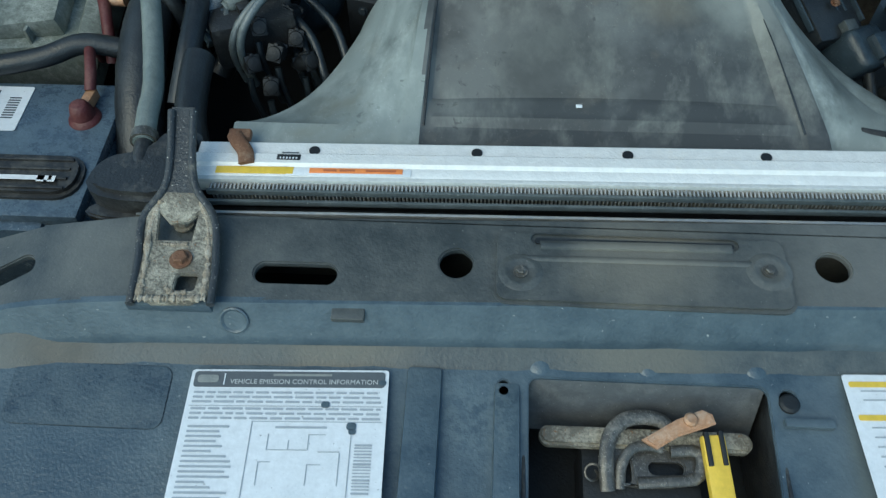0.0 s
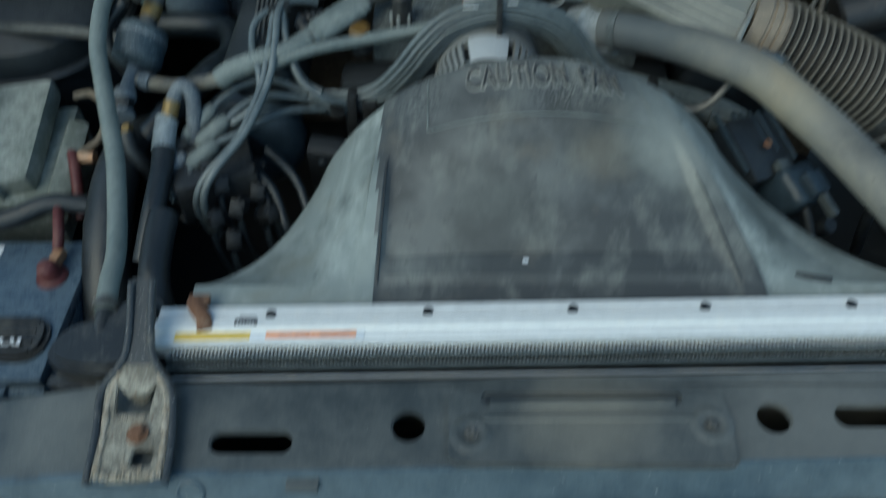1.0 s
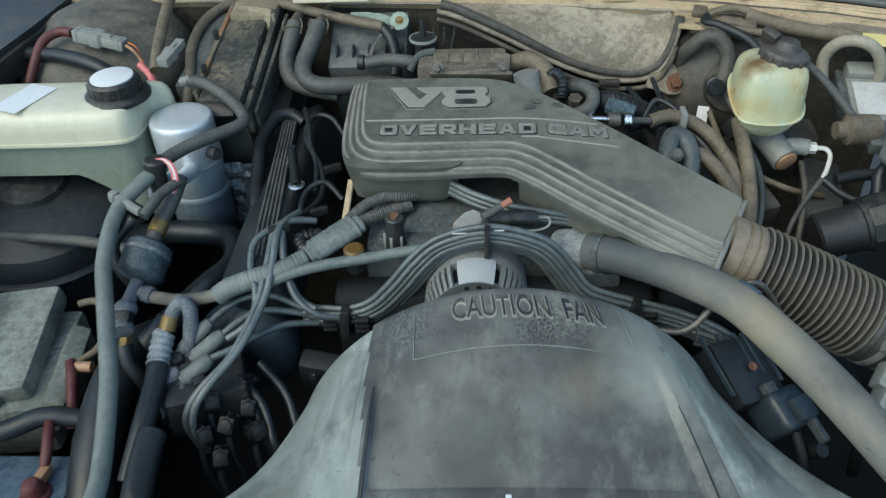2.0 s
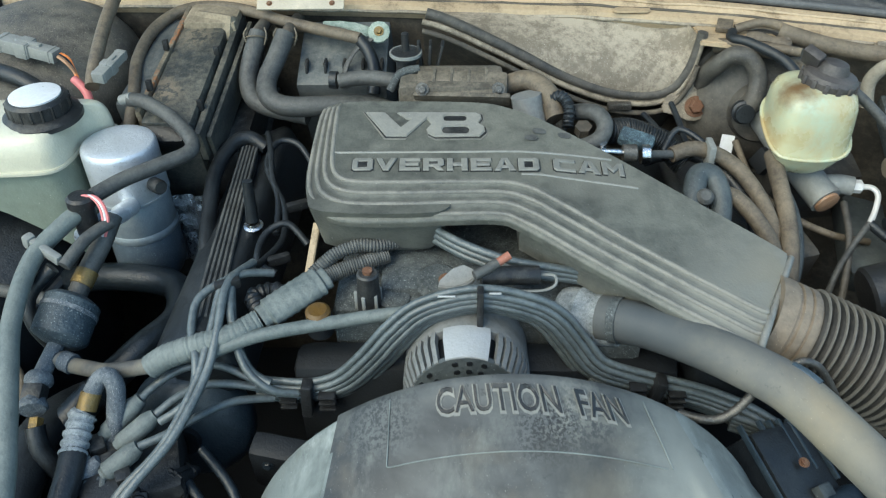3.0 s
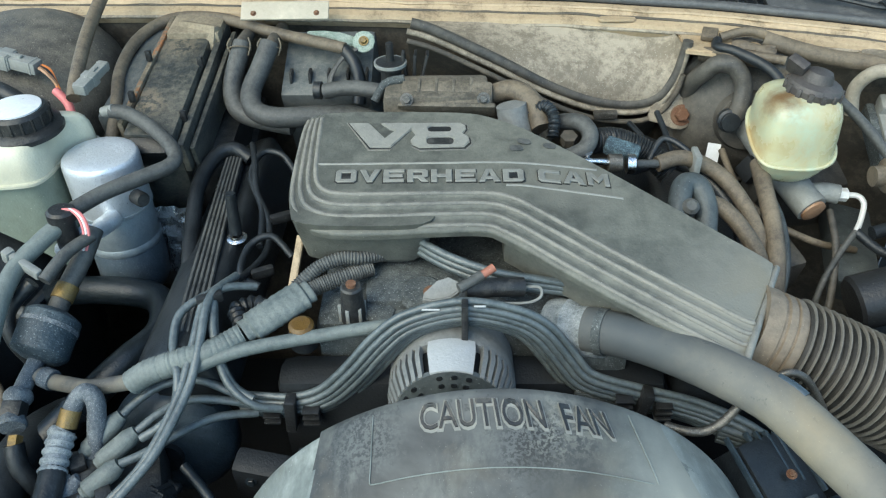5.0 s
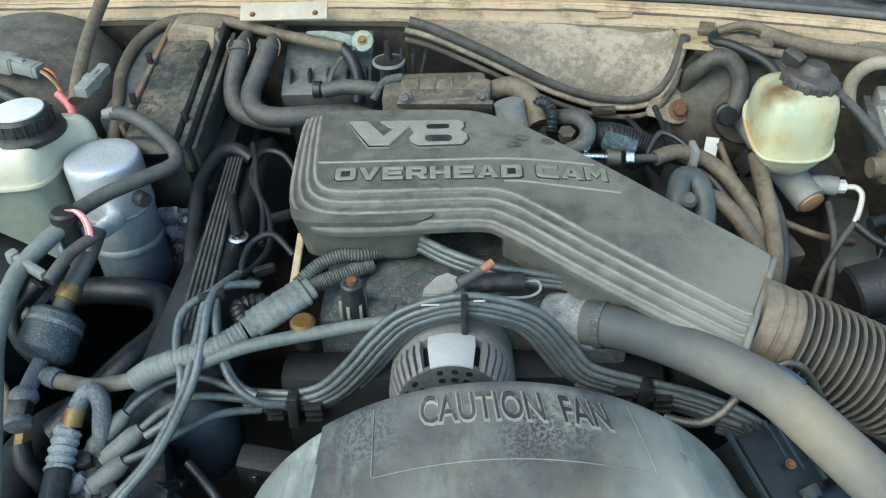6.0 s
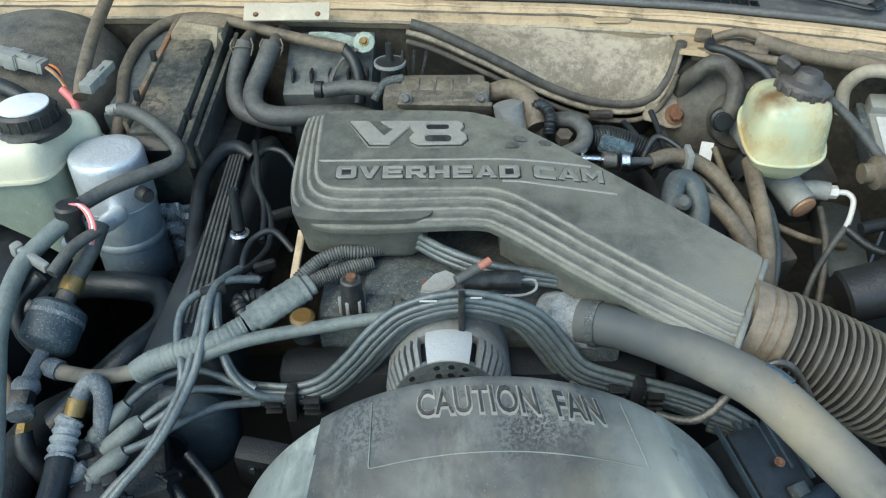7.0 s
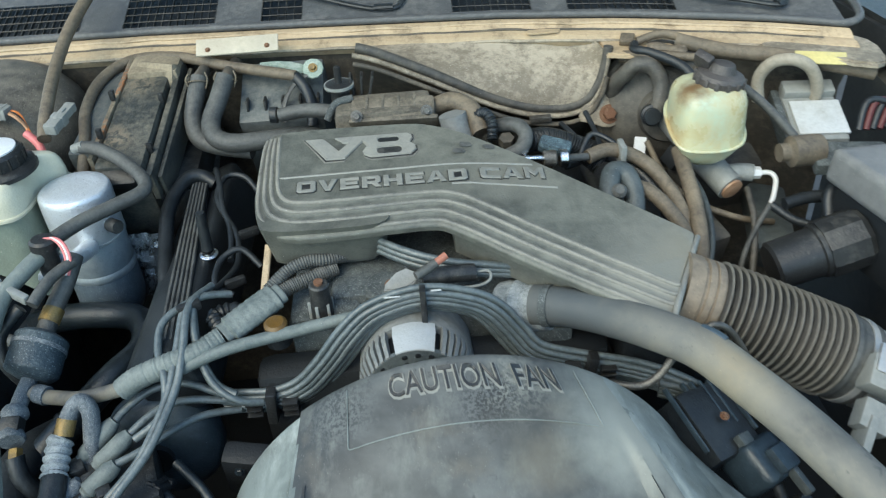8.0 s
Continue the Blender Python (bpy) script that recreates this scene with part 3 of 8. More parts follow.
def build_shell():
    xs = [-0.9 + 0.06 * i for i in range(29)] + [0.81]
    strip([(0.02, 0.0), (0.02, 0.98), (-0.005, 1.045)], xs, "firewall", M_FIREWALL, "dusty painted steel firewall behind the engine", "firewall")
    cowl = thing("cowl_panel", (0.15, 1.52, 1.06), "beige painted cowl ledge with grime and chipped edges", "cowl", kind="structure")
    strip([(-0.004, 1.035), (-0.012, 1.046), (-0.010, 1.056), (0.0, 1.060), (0.012, 1.060), (0.018, 1.066), (0.028, 1.070), (0.036, 1.068)], xs, "ledge", M_COWL, "", "", cowl)
    rng = random.Random(4)
    for dy, z, r, mat in ((0.004, 1.0605, 0.0022, M_FIREWALL), (0.0185, 1.0665, 0.0026, M_COWL), (-0.011, 1.0475, 0.003, M_BOWL)):
        pts = [(-0.85 + 0.03 * k, cowl_y(-0.85 + 0.03 * k) + dy + rng.uniform(-0.0015, 0.0015), z + rng.uniform(-0.001, 0.0008)) for k in range(55)]
        part("sealant_bead", tube(pts, r, 6, 2, rough_up=0.25), mat, cowl, "uneven cracked sealant bead")
    bm = tube([(x, cowl_y(x) + 0.04, 1.074) for x in xs] + [(0.835, 1.40, 1.078), (0.845, 1.44, 1.085), (0.842, 1.50, 1.10), (0.82, 1.60, 1.13)], 0.0062, 8, 3)
    part("seal", bm, M_GRILLE, cowl, "grey rubber weatherstrip")
    part("corner", prism(chaikin([(0.66, 1.385), (0.72, 1.345), (0.80, 1.275), (0.83, 1.29), (0.845, 1.36), (0.82, 1.40), (0.74, 1.40)], 1), 1.046, 1.054, 0.003), M_BOWL, cowl, "dusty pale cowl corner")
    grille = thing("cowl_grille", (0.15, 1.6, 1.08), "grey plastic cowl panel with dark air grilles", "grille", kind="structure")
    slots = ((-0.62, -0.42), (-0.345, -0.185), (-0.105, -0.035), (0.222, 0.352), (0.412, 0.580))
    edges = sorted(set([round(x, 3) for x in xs] + [x for slot in slots for x in slot]))
    rise = [(0.042, 1.070), (0.046, 1.076), (0.053, 1.078), (0.135, 1.103), (0.30, 1.16)]
    bm = bmesh.new()
    rows = [[bm.verts.new((x, cowl_y(x) + dy, z)) for dy, z in rise] for x in edges]
    for k in range(len(edges) - 1):
        mid = 0.5 * (edges[k] + edges[k + 1])
        for q in range(len(rise) - 1):
            if not (q == 2 and any(a < mid < b for a, b in slots)):
                bm.faces.new((rows[k][q], rows[k + 1][q], rows[k + 1][q + 1], rows[k][q + 1]))
    bmesh.ops.solidify(bm, geom=bm.faces[:], thickness=0.003)
    part("panel", bm, M_GRILLE, grille)
    strip([(0.04, 1.045), (0.30, 1.10)], xs, "well", M_DARK, "", "", grille)
    for x0, x1 in slots:
        n = max(3, int((x1 - x0) / 0.0125))
        for i in range(n + 1):
            x = x0 + (x1 - x0) * i / n
            part("slat", box((x, cowl_y(x) + 0.094, 1.0875), (0.0016, 0.084, 0.006), 0, pose(0, 0, 0, 17, 0, 0)), M_PLASTIC, grille)
        for q in range(4):
            y = 0.066 + 0.02 * q
            xs2 = [x0 + (x1 - x0) * k / 6 for k in range(7)]
            part("crossbar", tube([(x, cowl_y(x) + y, 1.0785 + (y - 0.053) * 0.305) for x in xs2], 0.0010, 4, 1), M_PLASTIC, grille)
    for sx in (1, -1):
        fe = thing("outer_fender", (0.13 + sx * 0.92, 1.2, 1.0), "dark outer fender edge beside the engine bay", "fender", "fenders", kind="structure")
        shape = [(0.745, 1.46), (0.785, 1.30), (0.80, 1.05), (0.80, 0.60), (0.78, 0.25), (0.98, 0.22), (1.02, 2.1), (0.73, 2.1)]
        part("skin", prism(chaikin([(0.13 + sx * x, y) for x, y in shape][::sx], 1), -0.05, 0.0, 0.01, lift=lambda x, y: 0.94 + 0.12 * min(1.0, max(0.0, (y - 0.3) / 1.1))), M_PLASTIC, fe)
    # inner fenders and the floor of the bay
    sheet("inner_fender_1", [((-0.78, 0.14, 0.0), (-0.78, 1.58, 0.0), (-0.78, 1.58, 0.98), (-0.78, 0.14, 0.80)),
                             ((-0.78, 0.14, 0.80), (-0.78, 1.58, 0.98), (-0.92, 1.58, 1.0), (-0.92, 0.14, 0.82))], M_PLASTIC, "dusty black inner fender of the engine bay", "inner fender")
    sheet("inner_fender_2", [((0.90, 0.14, 0.0), (0.90, 1.50, 0.0), (0.90, 1.50, 0.98), (0.90, 0.14, 0.80)),
                             ((0.90, 0.14, 0.80), (0.90, 1.50, 0.98), (1.05, 1.50, 1.0), (1.05, 0.14, 0.82))], M_PLASTIC, "dusty black inner fender of the engine bay", "inner fender")
    sheet("front_wall", [((-0.78, 0.13, 0.0), (0.90, 0.13, 0.0), (0.90, 0.13, 0.80), (-0.78, 0.13, 0.80))], M_PANEL, "plain dark wall under the front panel", "wall")
    # Added floor, near black to stand in for the shaded depth.
    sheet("bay_floor", [((-0.77, 0.15, 0.34), (0.89, 0.15, 0.34), (0.89, 1.50, 0.34), (-0.77, 1.50, 0.34))], M_DARK, "dark added sheet closing the engine bay from below", "floor")


def build_hood():
    """The raised hood that shades the bay from above, hinged at the cowl."""
    ho = thing("hood", (0.15, 1.72, 1.15), "dark underside of the raised hood above the engine bay", "hood")
    m = pose(0.13, 1.74, 1.16, 110, 0, 0)
    bm = prism(rounded(-0.86, 0.0, 0.86, 1.16, 0.08), -0.006, 0.0, 0.002)
    bm.transform(m)
    part("skin", bm, M_PAINT, ho)
    for x0, y0, x1, y1 in ((-0.80, 0.05, -0.70, 1.10), (0.70, 0.05, 0.80, 1.10), (-0.69, 1.0, 0.69, 1.10), (-0.69, 0.05, 0.69, 0.14), (-0.05, 0.15, 0.05, 0.99)):
        bm = prism(rounded(x0, y0, x1, y1, 0.02), 0.002, 0.022, 0.006)
        bm.transform(m)
        part("brace", bm, M_PAINT, ho)


# ---------- front: support, panel, latch ----------
def build_support():
    sup = thing("radiator_support", (0.18, 0.44, 0.83), "black painted steel radiator support with slots and holes", "radiator support", kind="structure")

    def lift(x, y):
        d = max(0.0, -0.24 - x)
        return -0.55 * d * d - 0.06 * d

    back = [(x, 0.487 + 0.025 * (x + 0.25)) if x > -0.25 else (x, 0.487 - 0.9 * (x + 0.25) ** 2) for x in (-0.62, -0.55, -0.48, -0.4, -0.33, -0.25, -0.1, 0.1, 0.3, 0.5, 0.7, 0.9)]
    front = [(x, 0.398 + 0.03 * (x + 0.25)) if x > -0.28 else (x, 0.397 - 1.1 * (x + 0.28) ** 2) for x in (0.9, 0.7, 0.5, 0.3, 0.1, -0.1, -0.28, -0.36, -0.44, -0.52, -0.62)]
    holes = [oval(0.043, 0.447, 0.029, 0.029), oval(0.362, 0.456, 0.029, 0.029), oval(-0.094, 0.431, 0.072, 0.021), oval(-0.35, 0.431, 0.042, 0.020, 20, 0.5),
             oval(0.445, 0.458, 0.06, 0.021), oval(0.62, 0.46, 0.05, 0.021)]
    part("top_plate", prism(back + front, 0.869, 0.875, 0.0015, lift=lift, holes=holes), M_PAINT, sup)
    # rolled front flange
    bm = bmesh.new()
    prof = [(0.004, 0.8748), (-0.0015, 0.8745), (-0.0028, 0.8725), (-0.0175, 0.8490), (-0.0190, 0.8465), (-0.0205, 0.8425), (-0.0215, 0.8385)]
    fr = [f for f in front[::-1]]
    rows = []
    for x, y in [(p[0], p[1]) for p in smooth_path([(a, b, 0) for a, b in fr], 3)]:
        rows.append([bm.verts.new((x, y + dy, z + lift(x, y))) for dy, z in prof])
    for a, b in zip(rows, rows[1:]):
        for k in range(len(prof) - 1):
            bm.faces.new((a[k], b[k], b[k + 1], a[k + 1]))
    bmesh.ops.solidify(bm, geom=bm.faces[:], thickness=0.002)
    # The panel's bluer colour stands in for sky reflected on this painted flange.
    part("front_flange", bm, M_PANEL, sup)
    bm = bmesh.new()
    join(bm, box((0.3, 0.489, 0.83), (1.1, 0.003, 0.09), 0.001))
    part("rear_flange", bm, M_PAINT, sup)
    # raised panel with its groove and two bolt bosses
    bm = prism(rounded(0.075, 0.408, 0.325, 0.482, 0.012), 0.8735, 0.8785, 0.003, holes=[oval(0.196, 0.473, 0.172, 0.0065)])
    part("reinforcement", bm, M_PAINT, sup, "raised reinforcement pressing")
    bm = tube([(0.115, 0.4665, 0.8785), (0.196, 0.4675, 0.8790), (0.278, 0.4685, 0.8785)], 0.0045, 8, 3, squash=0.6)
    part("bead", bm, M_PAINT, sup)
    # Dark strip laid in to paint the shade of a deeper groove.
    part("groove", prism(oval(0.196, 0.473, 0.171, 0.0062), 0.8752, 0.8762, 0), M_RUBBERDARK, sup, "dark strip shading the pressed groove")
    bm = tube([(0.10, 0.4525, 0.8785), (0.2, 0.453, 0.8790), (0.30, 0.454, 0.8785)], 0.003, 8, 3, squash=0.5)
    part("bead", bm, M_PAINT, sup)
    for x, y in ((0.098, 0.438), (0.306, 0.447)):
        part("boss", lathe([(0.0005, 0.0003), (0.0085, 0.0004), (0.0115, 0.0019), (0.0140, 0.0019), (0.019, 0.0)], (x, y, 0.8785), (0, 0, 1), 24), M_PAINT, sup)
        bolt((x, y, 0.8790), (0, 0, 1), 0.0042, sup, M_LATCH, "bolt", "bright bolt in a round boss")
    part("plug", lathe([(0.0125, -0.002), (0.0125, 0.0010), (0.0112, 0.0016), (0.0100, 0.0010), (0.0092, 0.0002), (0.003, 0.0001)], (-0.142, 0.3905, 0.8608), (0, -0.848, 0.53), 26), M_PANEL, sup, "round body plug with a raised rim")
    part("tab", box((-0.045, 0.397, 0.868), (0.028, 0.014, 0.006), 0.0015), M_PAINT, sup)
    for x in (0.117, 0.209, 0.299):
        part("dimple", lathe([(0.0100, -0.002), (0.0078, -0.0004), (0.005, 0.0005), (0.002, 0.0008)], (x, 0.3725 + 0.02 * x, 0.8290), (0, -0.35, 1), 18), M_PANEL, sup)
    return sup


def build_front_panel():
    pan = thing("front_sight_panel", (0.18, 0.28, 0.80), "dusty black plastic panel in front of the radiator support", "panel")

    def lift(x, y):
        return 0.10 * (y - 0.36)

    outer = [(-0.6, 0.12), (0.9, 0.12), (0.9, 0.40), (0.4, 0.395), (0.1, 0.387), (-0.2, 0.380), (-0.3, 0.376), (-0.42, 0.358), (-0.6, 0.30)]
    holes = [rounded(0.108, 0.16, 0.306, 0.366, 0.008), oval(0.087, 0.352, 0.010, 0.022), oval(0.322, 0.356, 0.014, 0.016)]
    part("sheet", prism(outer, 0.822, 0.826, 0.001, lift=lift, holes=holes), M_PANEL, pan)
    bm = bmesh.new()
    rear = [(-0.6, 0.30), (-0.42, 0.358), (-0.3, 0.376), (-0.2, 0.380), (0.1, 0.387), (0.4, 0.395), (0.9, 0.40)]
    rows = []
    for k in range(61):
        x = -0.6 + 0.025 * k
        y = float(np.interp(x, [q[0] for q in rear], [q[1] for q in rear]))
        w = 0.0008 * math.sin(37 * x) + 0.0006 * math.sin(91 * x)
        rows.append([bm.verts.new((x, y + dy, 0.826 + lift(x, y) + dz + w)) for dy, dz in ((-0.016, -0.0015), (-0.010, 0.0022), (-0.004, 0.006), (0.002, 0.011), (0.009, 0.0165))])
    for a, b in zip(rows, rows[1:]):
        for q in range(4):
            bm.faces.new((a[q], b[q], b[q + 1], a[q + 1]))
    part("rear_lip", bm, M_LIP, pan, "tan dusty rear lip", angle=60)
    field = prism(rounded(-0.335, 0.306, -0.196, 0.362, 0.010), 0.8258, 0.8268, 0.0008, lift=lift)
    part("field", field, M_FIELD, pan, "dark smooth rectangular field")
    part("rib", box((0.02, 0.27, 0.826), (0.03, 0.20, 0.010), 0.004), M_PANEL, pan)
    part("rib", box((0.09, 0.25, 0.822), (0.022, 0.22, 0.012), 0.004), M_PANEL, pan)
    part("recess_wall", box((0.207, 0.358, 0.792), (0.198, 0.004, 0.064), 0.001, pose(0, 0, 0, -18, 0, 0)), M_GRILLE, pan, "dark wall of the latch opening")
    part("recess_floor", box((0.207, 0.25, 0.70), (0.24, 0.25, 0.004), 0), M_DARK, pan)
    for x in (0.104, 0.312):
        part("recess_wall", box((x, 0.26, 0.77), (0.003, 0.22, 0.10), 0.001), M_PLASTIC, pan)
    part("clip", lathe([(0.006, 0), (0.006, 0.004), (0.004, 0.006)], (0.087, 0.352, 0.822), (0, 0, 1), 14), M_DARK, pan, "black push clip")
    part("clip", lathe([(0.0085, 0), (0.0085, 0.004), (0.006, 0.006)], (0.322, 0.352, 0.823), (0, 0, 1), 16), M_DARK, pan, "black push clip")
    part("edge", box((0.335, 0.335, 0.826), (0.04, 0.008, 0.006), 0.002), M_PANEL, pan)
    return pan


def build_emission_label():
    lab = thing("emission_label", (-0.09, 0.30, 0.823), "white emission control sticker with dark header, scuffed", "label")
    m = pose(-0.178, 0.358, 0.8305, -1, 0, 2.2)

    def card(name, x0, y0, x1, y1, z, material, label="", parent=lab):
        bm = prism(rounded(x0, y0, x1, y1, min(0.0025, (x1 - x0) / 3, (y1 - y0) / 3), 2), z, z + 0.0004, 0)
        bm.transform(m)
        return part(name, bm, material, parent, label)

    card("sticker", 0, -0.128, 0.168, 0.0, 0, M_WHITE)
    card("header", 0.003, -0.0165, 0.165, -0.002, 0.0005, M_INK, "dark grey header band")
    card("emblem", 0.006, -0.0125, 0.024, -0.0055, 0.001, M_CONN, "plain oval emblem")
    card("rule", 0.0285, -0.0145, 0.0295, -0.004, 0.001, M_WHITE)
    card("bar", 0.07, -0.0062, 0.12, -0.0042, 0.001, M_CONN)
    bm = letters("VEHICLE EMISSION CONTROL INFORMATION", 0.006, 0.0003, 0.125)
    bm.transform(m @ pose(0.034, -0.0135, 0.0012))
    part("heading", bm, M_OLDWHITE, lab, "white capital letters")
    rng = random.Random(4)
    for row in range(6):
        y = -0.0205 - row * 0.0042 - (0.002 if row > 2 else 0)
        x = 0.005
        while x < 0.160:
            w = min(rng.uniform(0.006, 0.018), 0.163 - x)
            card("text_bar", x, y - 0.0019, x + w, y, 0.0006, M_TEXT)
            x += w + 0.0022
    card("rule", 0.003, -0.0338, 0.165, -0.0334, 0.0006, M_TEXT)
    for row in range(18):
        y = -0.051 - row * 0.0042
        w = rng.uniform(0.022, 0.042)
        card("text_bar", 0.006, y - 0.0018, 0.006 + w, y, 0.0006, M_TEXT)
    for x0, y0, x1, y1 in ((0.058, -0.0475, 0.165, -0.047), (0.058, -0.125, 0.0586, -0.0475), (0.140, -0.125, 0.1406, -0.0475), (0.073, -0.058, 0.0736, -0.071),
                           (0.073, -0.0715, 0.106, -0.071), (0.106, -0.071, 0.1066, -0.058), (0.106, -0.0585, 0.12, -0.058), (0.090, -0.071, 0.0906, -0.063), (0.115, -0.073, 0.132, -0.0724),
                           (0.132, -0.1, 0.1326, -0.073), (0.068, -0.1, 0.0686, -0.081), (0.068, -0.0815, 0.078, -0.081), (0.107, -0.1, 0.1076, -0.083), (0.107, -0.0835, 0.118, -0.083)):
        card("diagram_line", min(x0, x1), min(y0, y1), max(x0, x1), max(y0, y1), 0.0006, M_TEXT)
    card("text_bar", 0.078, -0.053, 0.12, -0.0512, 0.0006, M_TEXT)
    for k in range(16):
        y = -0.066 - k * 0.0026
        card("code_line", 0.144, y - rng.uniform(0.0008, 0.0018), 0.158, y, 0.0006, M_TEXT)
    for x, y, s in ((0.117, -0.032, 0.0035), (0.140, -0.051, 0.004), (0.141, -0.0555, 0.003), (0.163, -0.012, 0.003)):
        card("scuff", x - s, y - s * 0.8, x + s, y + s * 0.8, 0.0009, M_PANEL, "worn-through dark scuff")
    # second sticker beside the latch
    two = thing("warning_label", (0.45, 0.30, 0.823), "white sticker with yellow bands, beside the latch", "label")
    m = pose(0.367, 0.378, 0.831, -1, 0, 2.2)
    card("sticker", 0, -0.14, 0.16, 0.0, 0, M_WHITE, "", two)
    for y in (-0.0065, -0.036):
        card("band", 0.004, y - 0.005, 0.156, y, 0.0005, M_YELLOW, "yellow band", two)
    card("band", 0.012, -0.092, 0.15, -0.089, 0.0005, M_RED, "red line", two)
    for row in range(14):
        y = -0.0145 - row * 0.008
        if abs(y + 0.036) > 0.008 and abs(y + 0.09) > 0.006:
            card("text_bar", 0.012, y - 0.0012, 0.012 + rng.uniform(0.08, 0.13), y, 0.0006, M_TEXT, "", two)


def build_latch():
    la = thing("hood_latch", (0.21, 0.31, 0.74), "greasy steel hood latch with copper lever and yellow handle", "latch")
    part("bar", prism(oval(0.209, 0.330, 0.180, 0.018, 28), 0.785, 0.793, 0.0025), M_FLAKE, la, "pitted steel cross bar with peeling ends")
    for r, pts in ((0.0065, [(0.176, 0.286, 0.785), (0.174, 0.305, 0.795), (0.177, 0.326, 0.800), (0.188, 0.340, 0.802), (0.205, 0.345, 0.802), (0.222, 0.343, 0.800), (0.230, 0.334, 0.797)]),
                   (0.0045, [(0.186, 0.288, 0.785), (0.187, 0.305, 0.793), (0.196, 0.318, 0.797), (0.211, 0.322, 0.797), (0.222, 0.320, 0.796)]),
                   (0.0050, [(0.200, 0.292, 0.790), (0.225, 0.294, 0.792), (0.247, 0.297, 0.792), (0.253, 0.308, 0.794), (0.250, 0.319, 0.795), (0.228, 0.318, 0.795)])):
        part("hook", tube(pts, r, 10, 5, squash=0.55, rough_up=0.06), M_LATCH, la, "greasy bent steel hook")
    part("plate", prism(chaikin([(0.172, 0.292), (0.178, 0.325), (0.195, 0.338), (0.228, 0.336), (0.262, 0.33), (0.262, 0.296), (0.215, 0.288)], 1), 0.784, 0.789, 0.0015, holes=[oval(0.190, 0.302, 0.012, 0.022), oval(0.225, 0.306, 0.03, 0.012)]), M_LATCH, la)
    bm = prism([(0, 0), (0.03, 0.016), (0.052, 0.024), (0.06, 0.020), (0.062, 0.012), (0.05, 0.008), (0.03, 0.002), (0.012, -0.008)], 0, 0.006, 0.002)
    bm.transform(pose(0.203, 0.324, 0.802, 12, -4, 2))
    part("lever", bm, M_COPPER, la, "copper coloured flat lever")
    part("pin", lathe([(0.006, 0), (0.006, 0.008), (0.004, 0.010)], (0.243, 0.339, 0.808), (0, 0, 1), 14), M_COPPER, la)
    m = pose(0.262, 0.323, 0.803, 12, 0, 6)
    bm = box((0, -0.035, 0), (0.020, 0.085, 0.010), 0.003)
    bm.transform(m)
    part("handle", bm, M_YELLOW, la, "bright yellow release handle")
    for dx in (-0.006, 0.006):
        bm = box((dx, -0.004, 0.004), (0.004, 0.028, 0.006), 0.001)
        bm.transform(m)
        part("handle_fork", bm, M_DARK, la, "dark steel fork on the handle")
    part("spring", tube([(0.163 + 0.006 * math.cos(k * 0.9), 0.30 + 0.006 * math.sin(k * 0.9), 0.795 - 0.002 * k) for k in range(30)], 0.0012, 6, 2), M_LATCH, la)
    part("body", box((0.205, 0.30, 0.755), (0.10, 0.06, 0.05), 0.006), M_DARK, la)


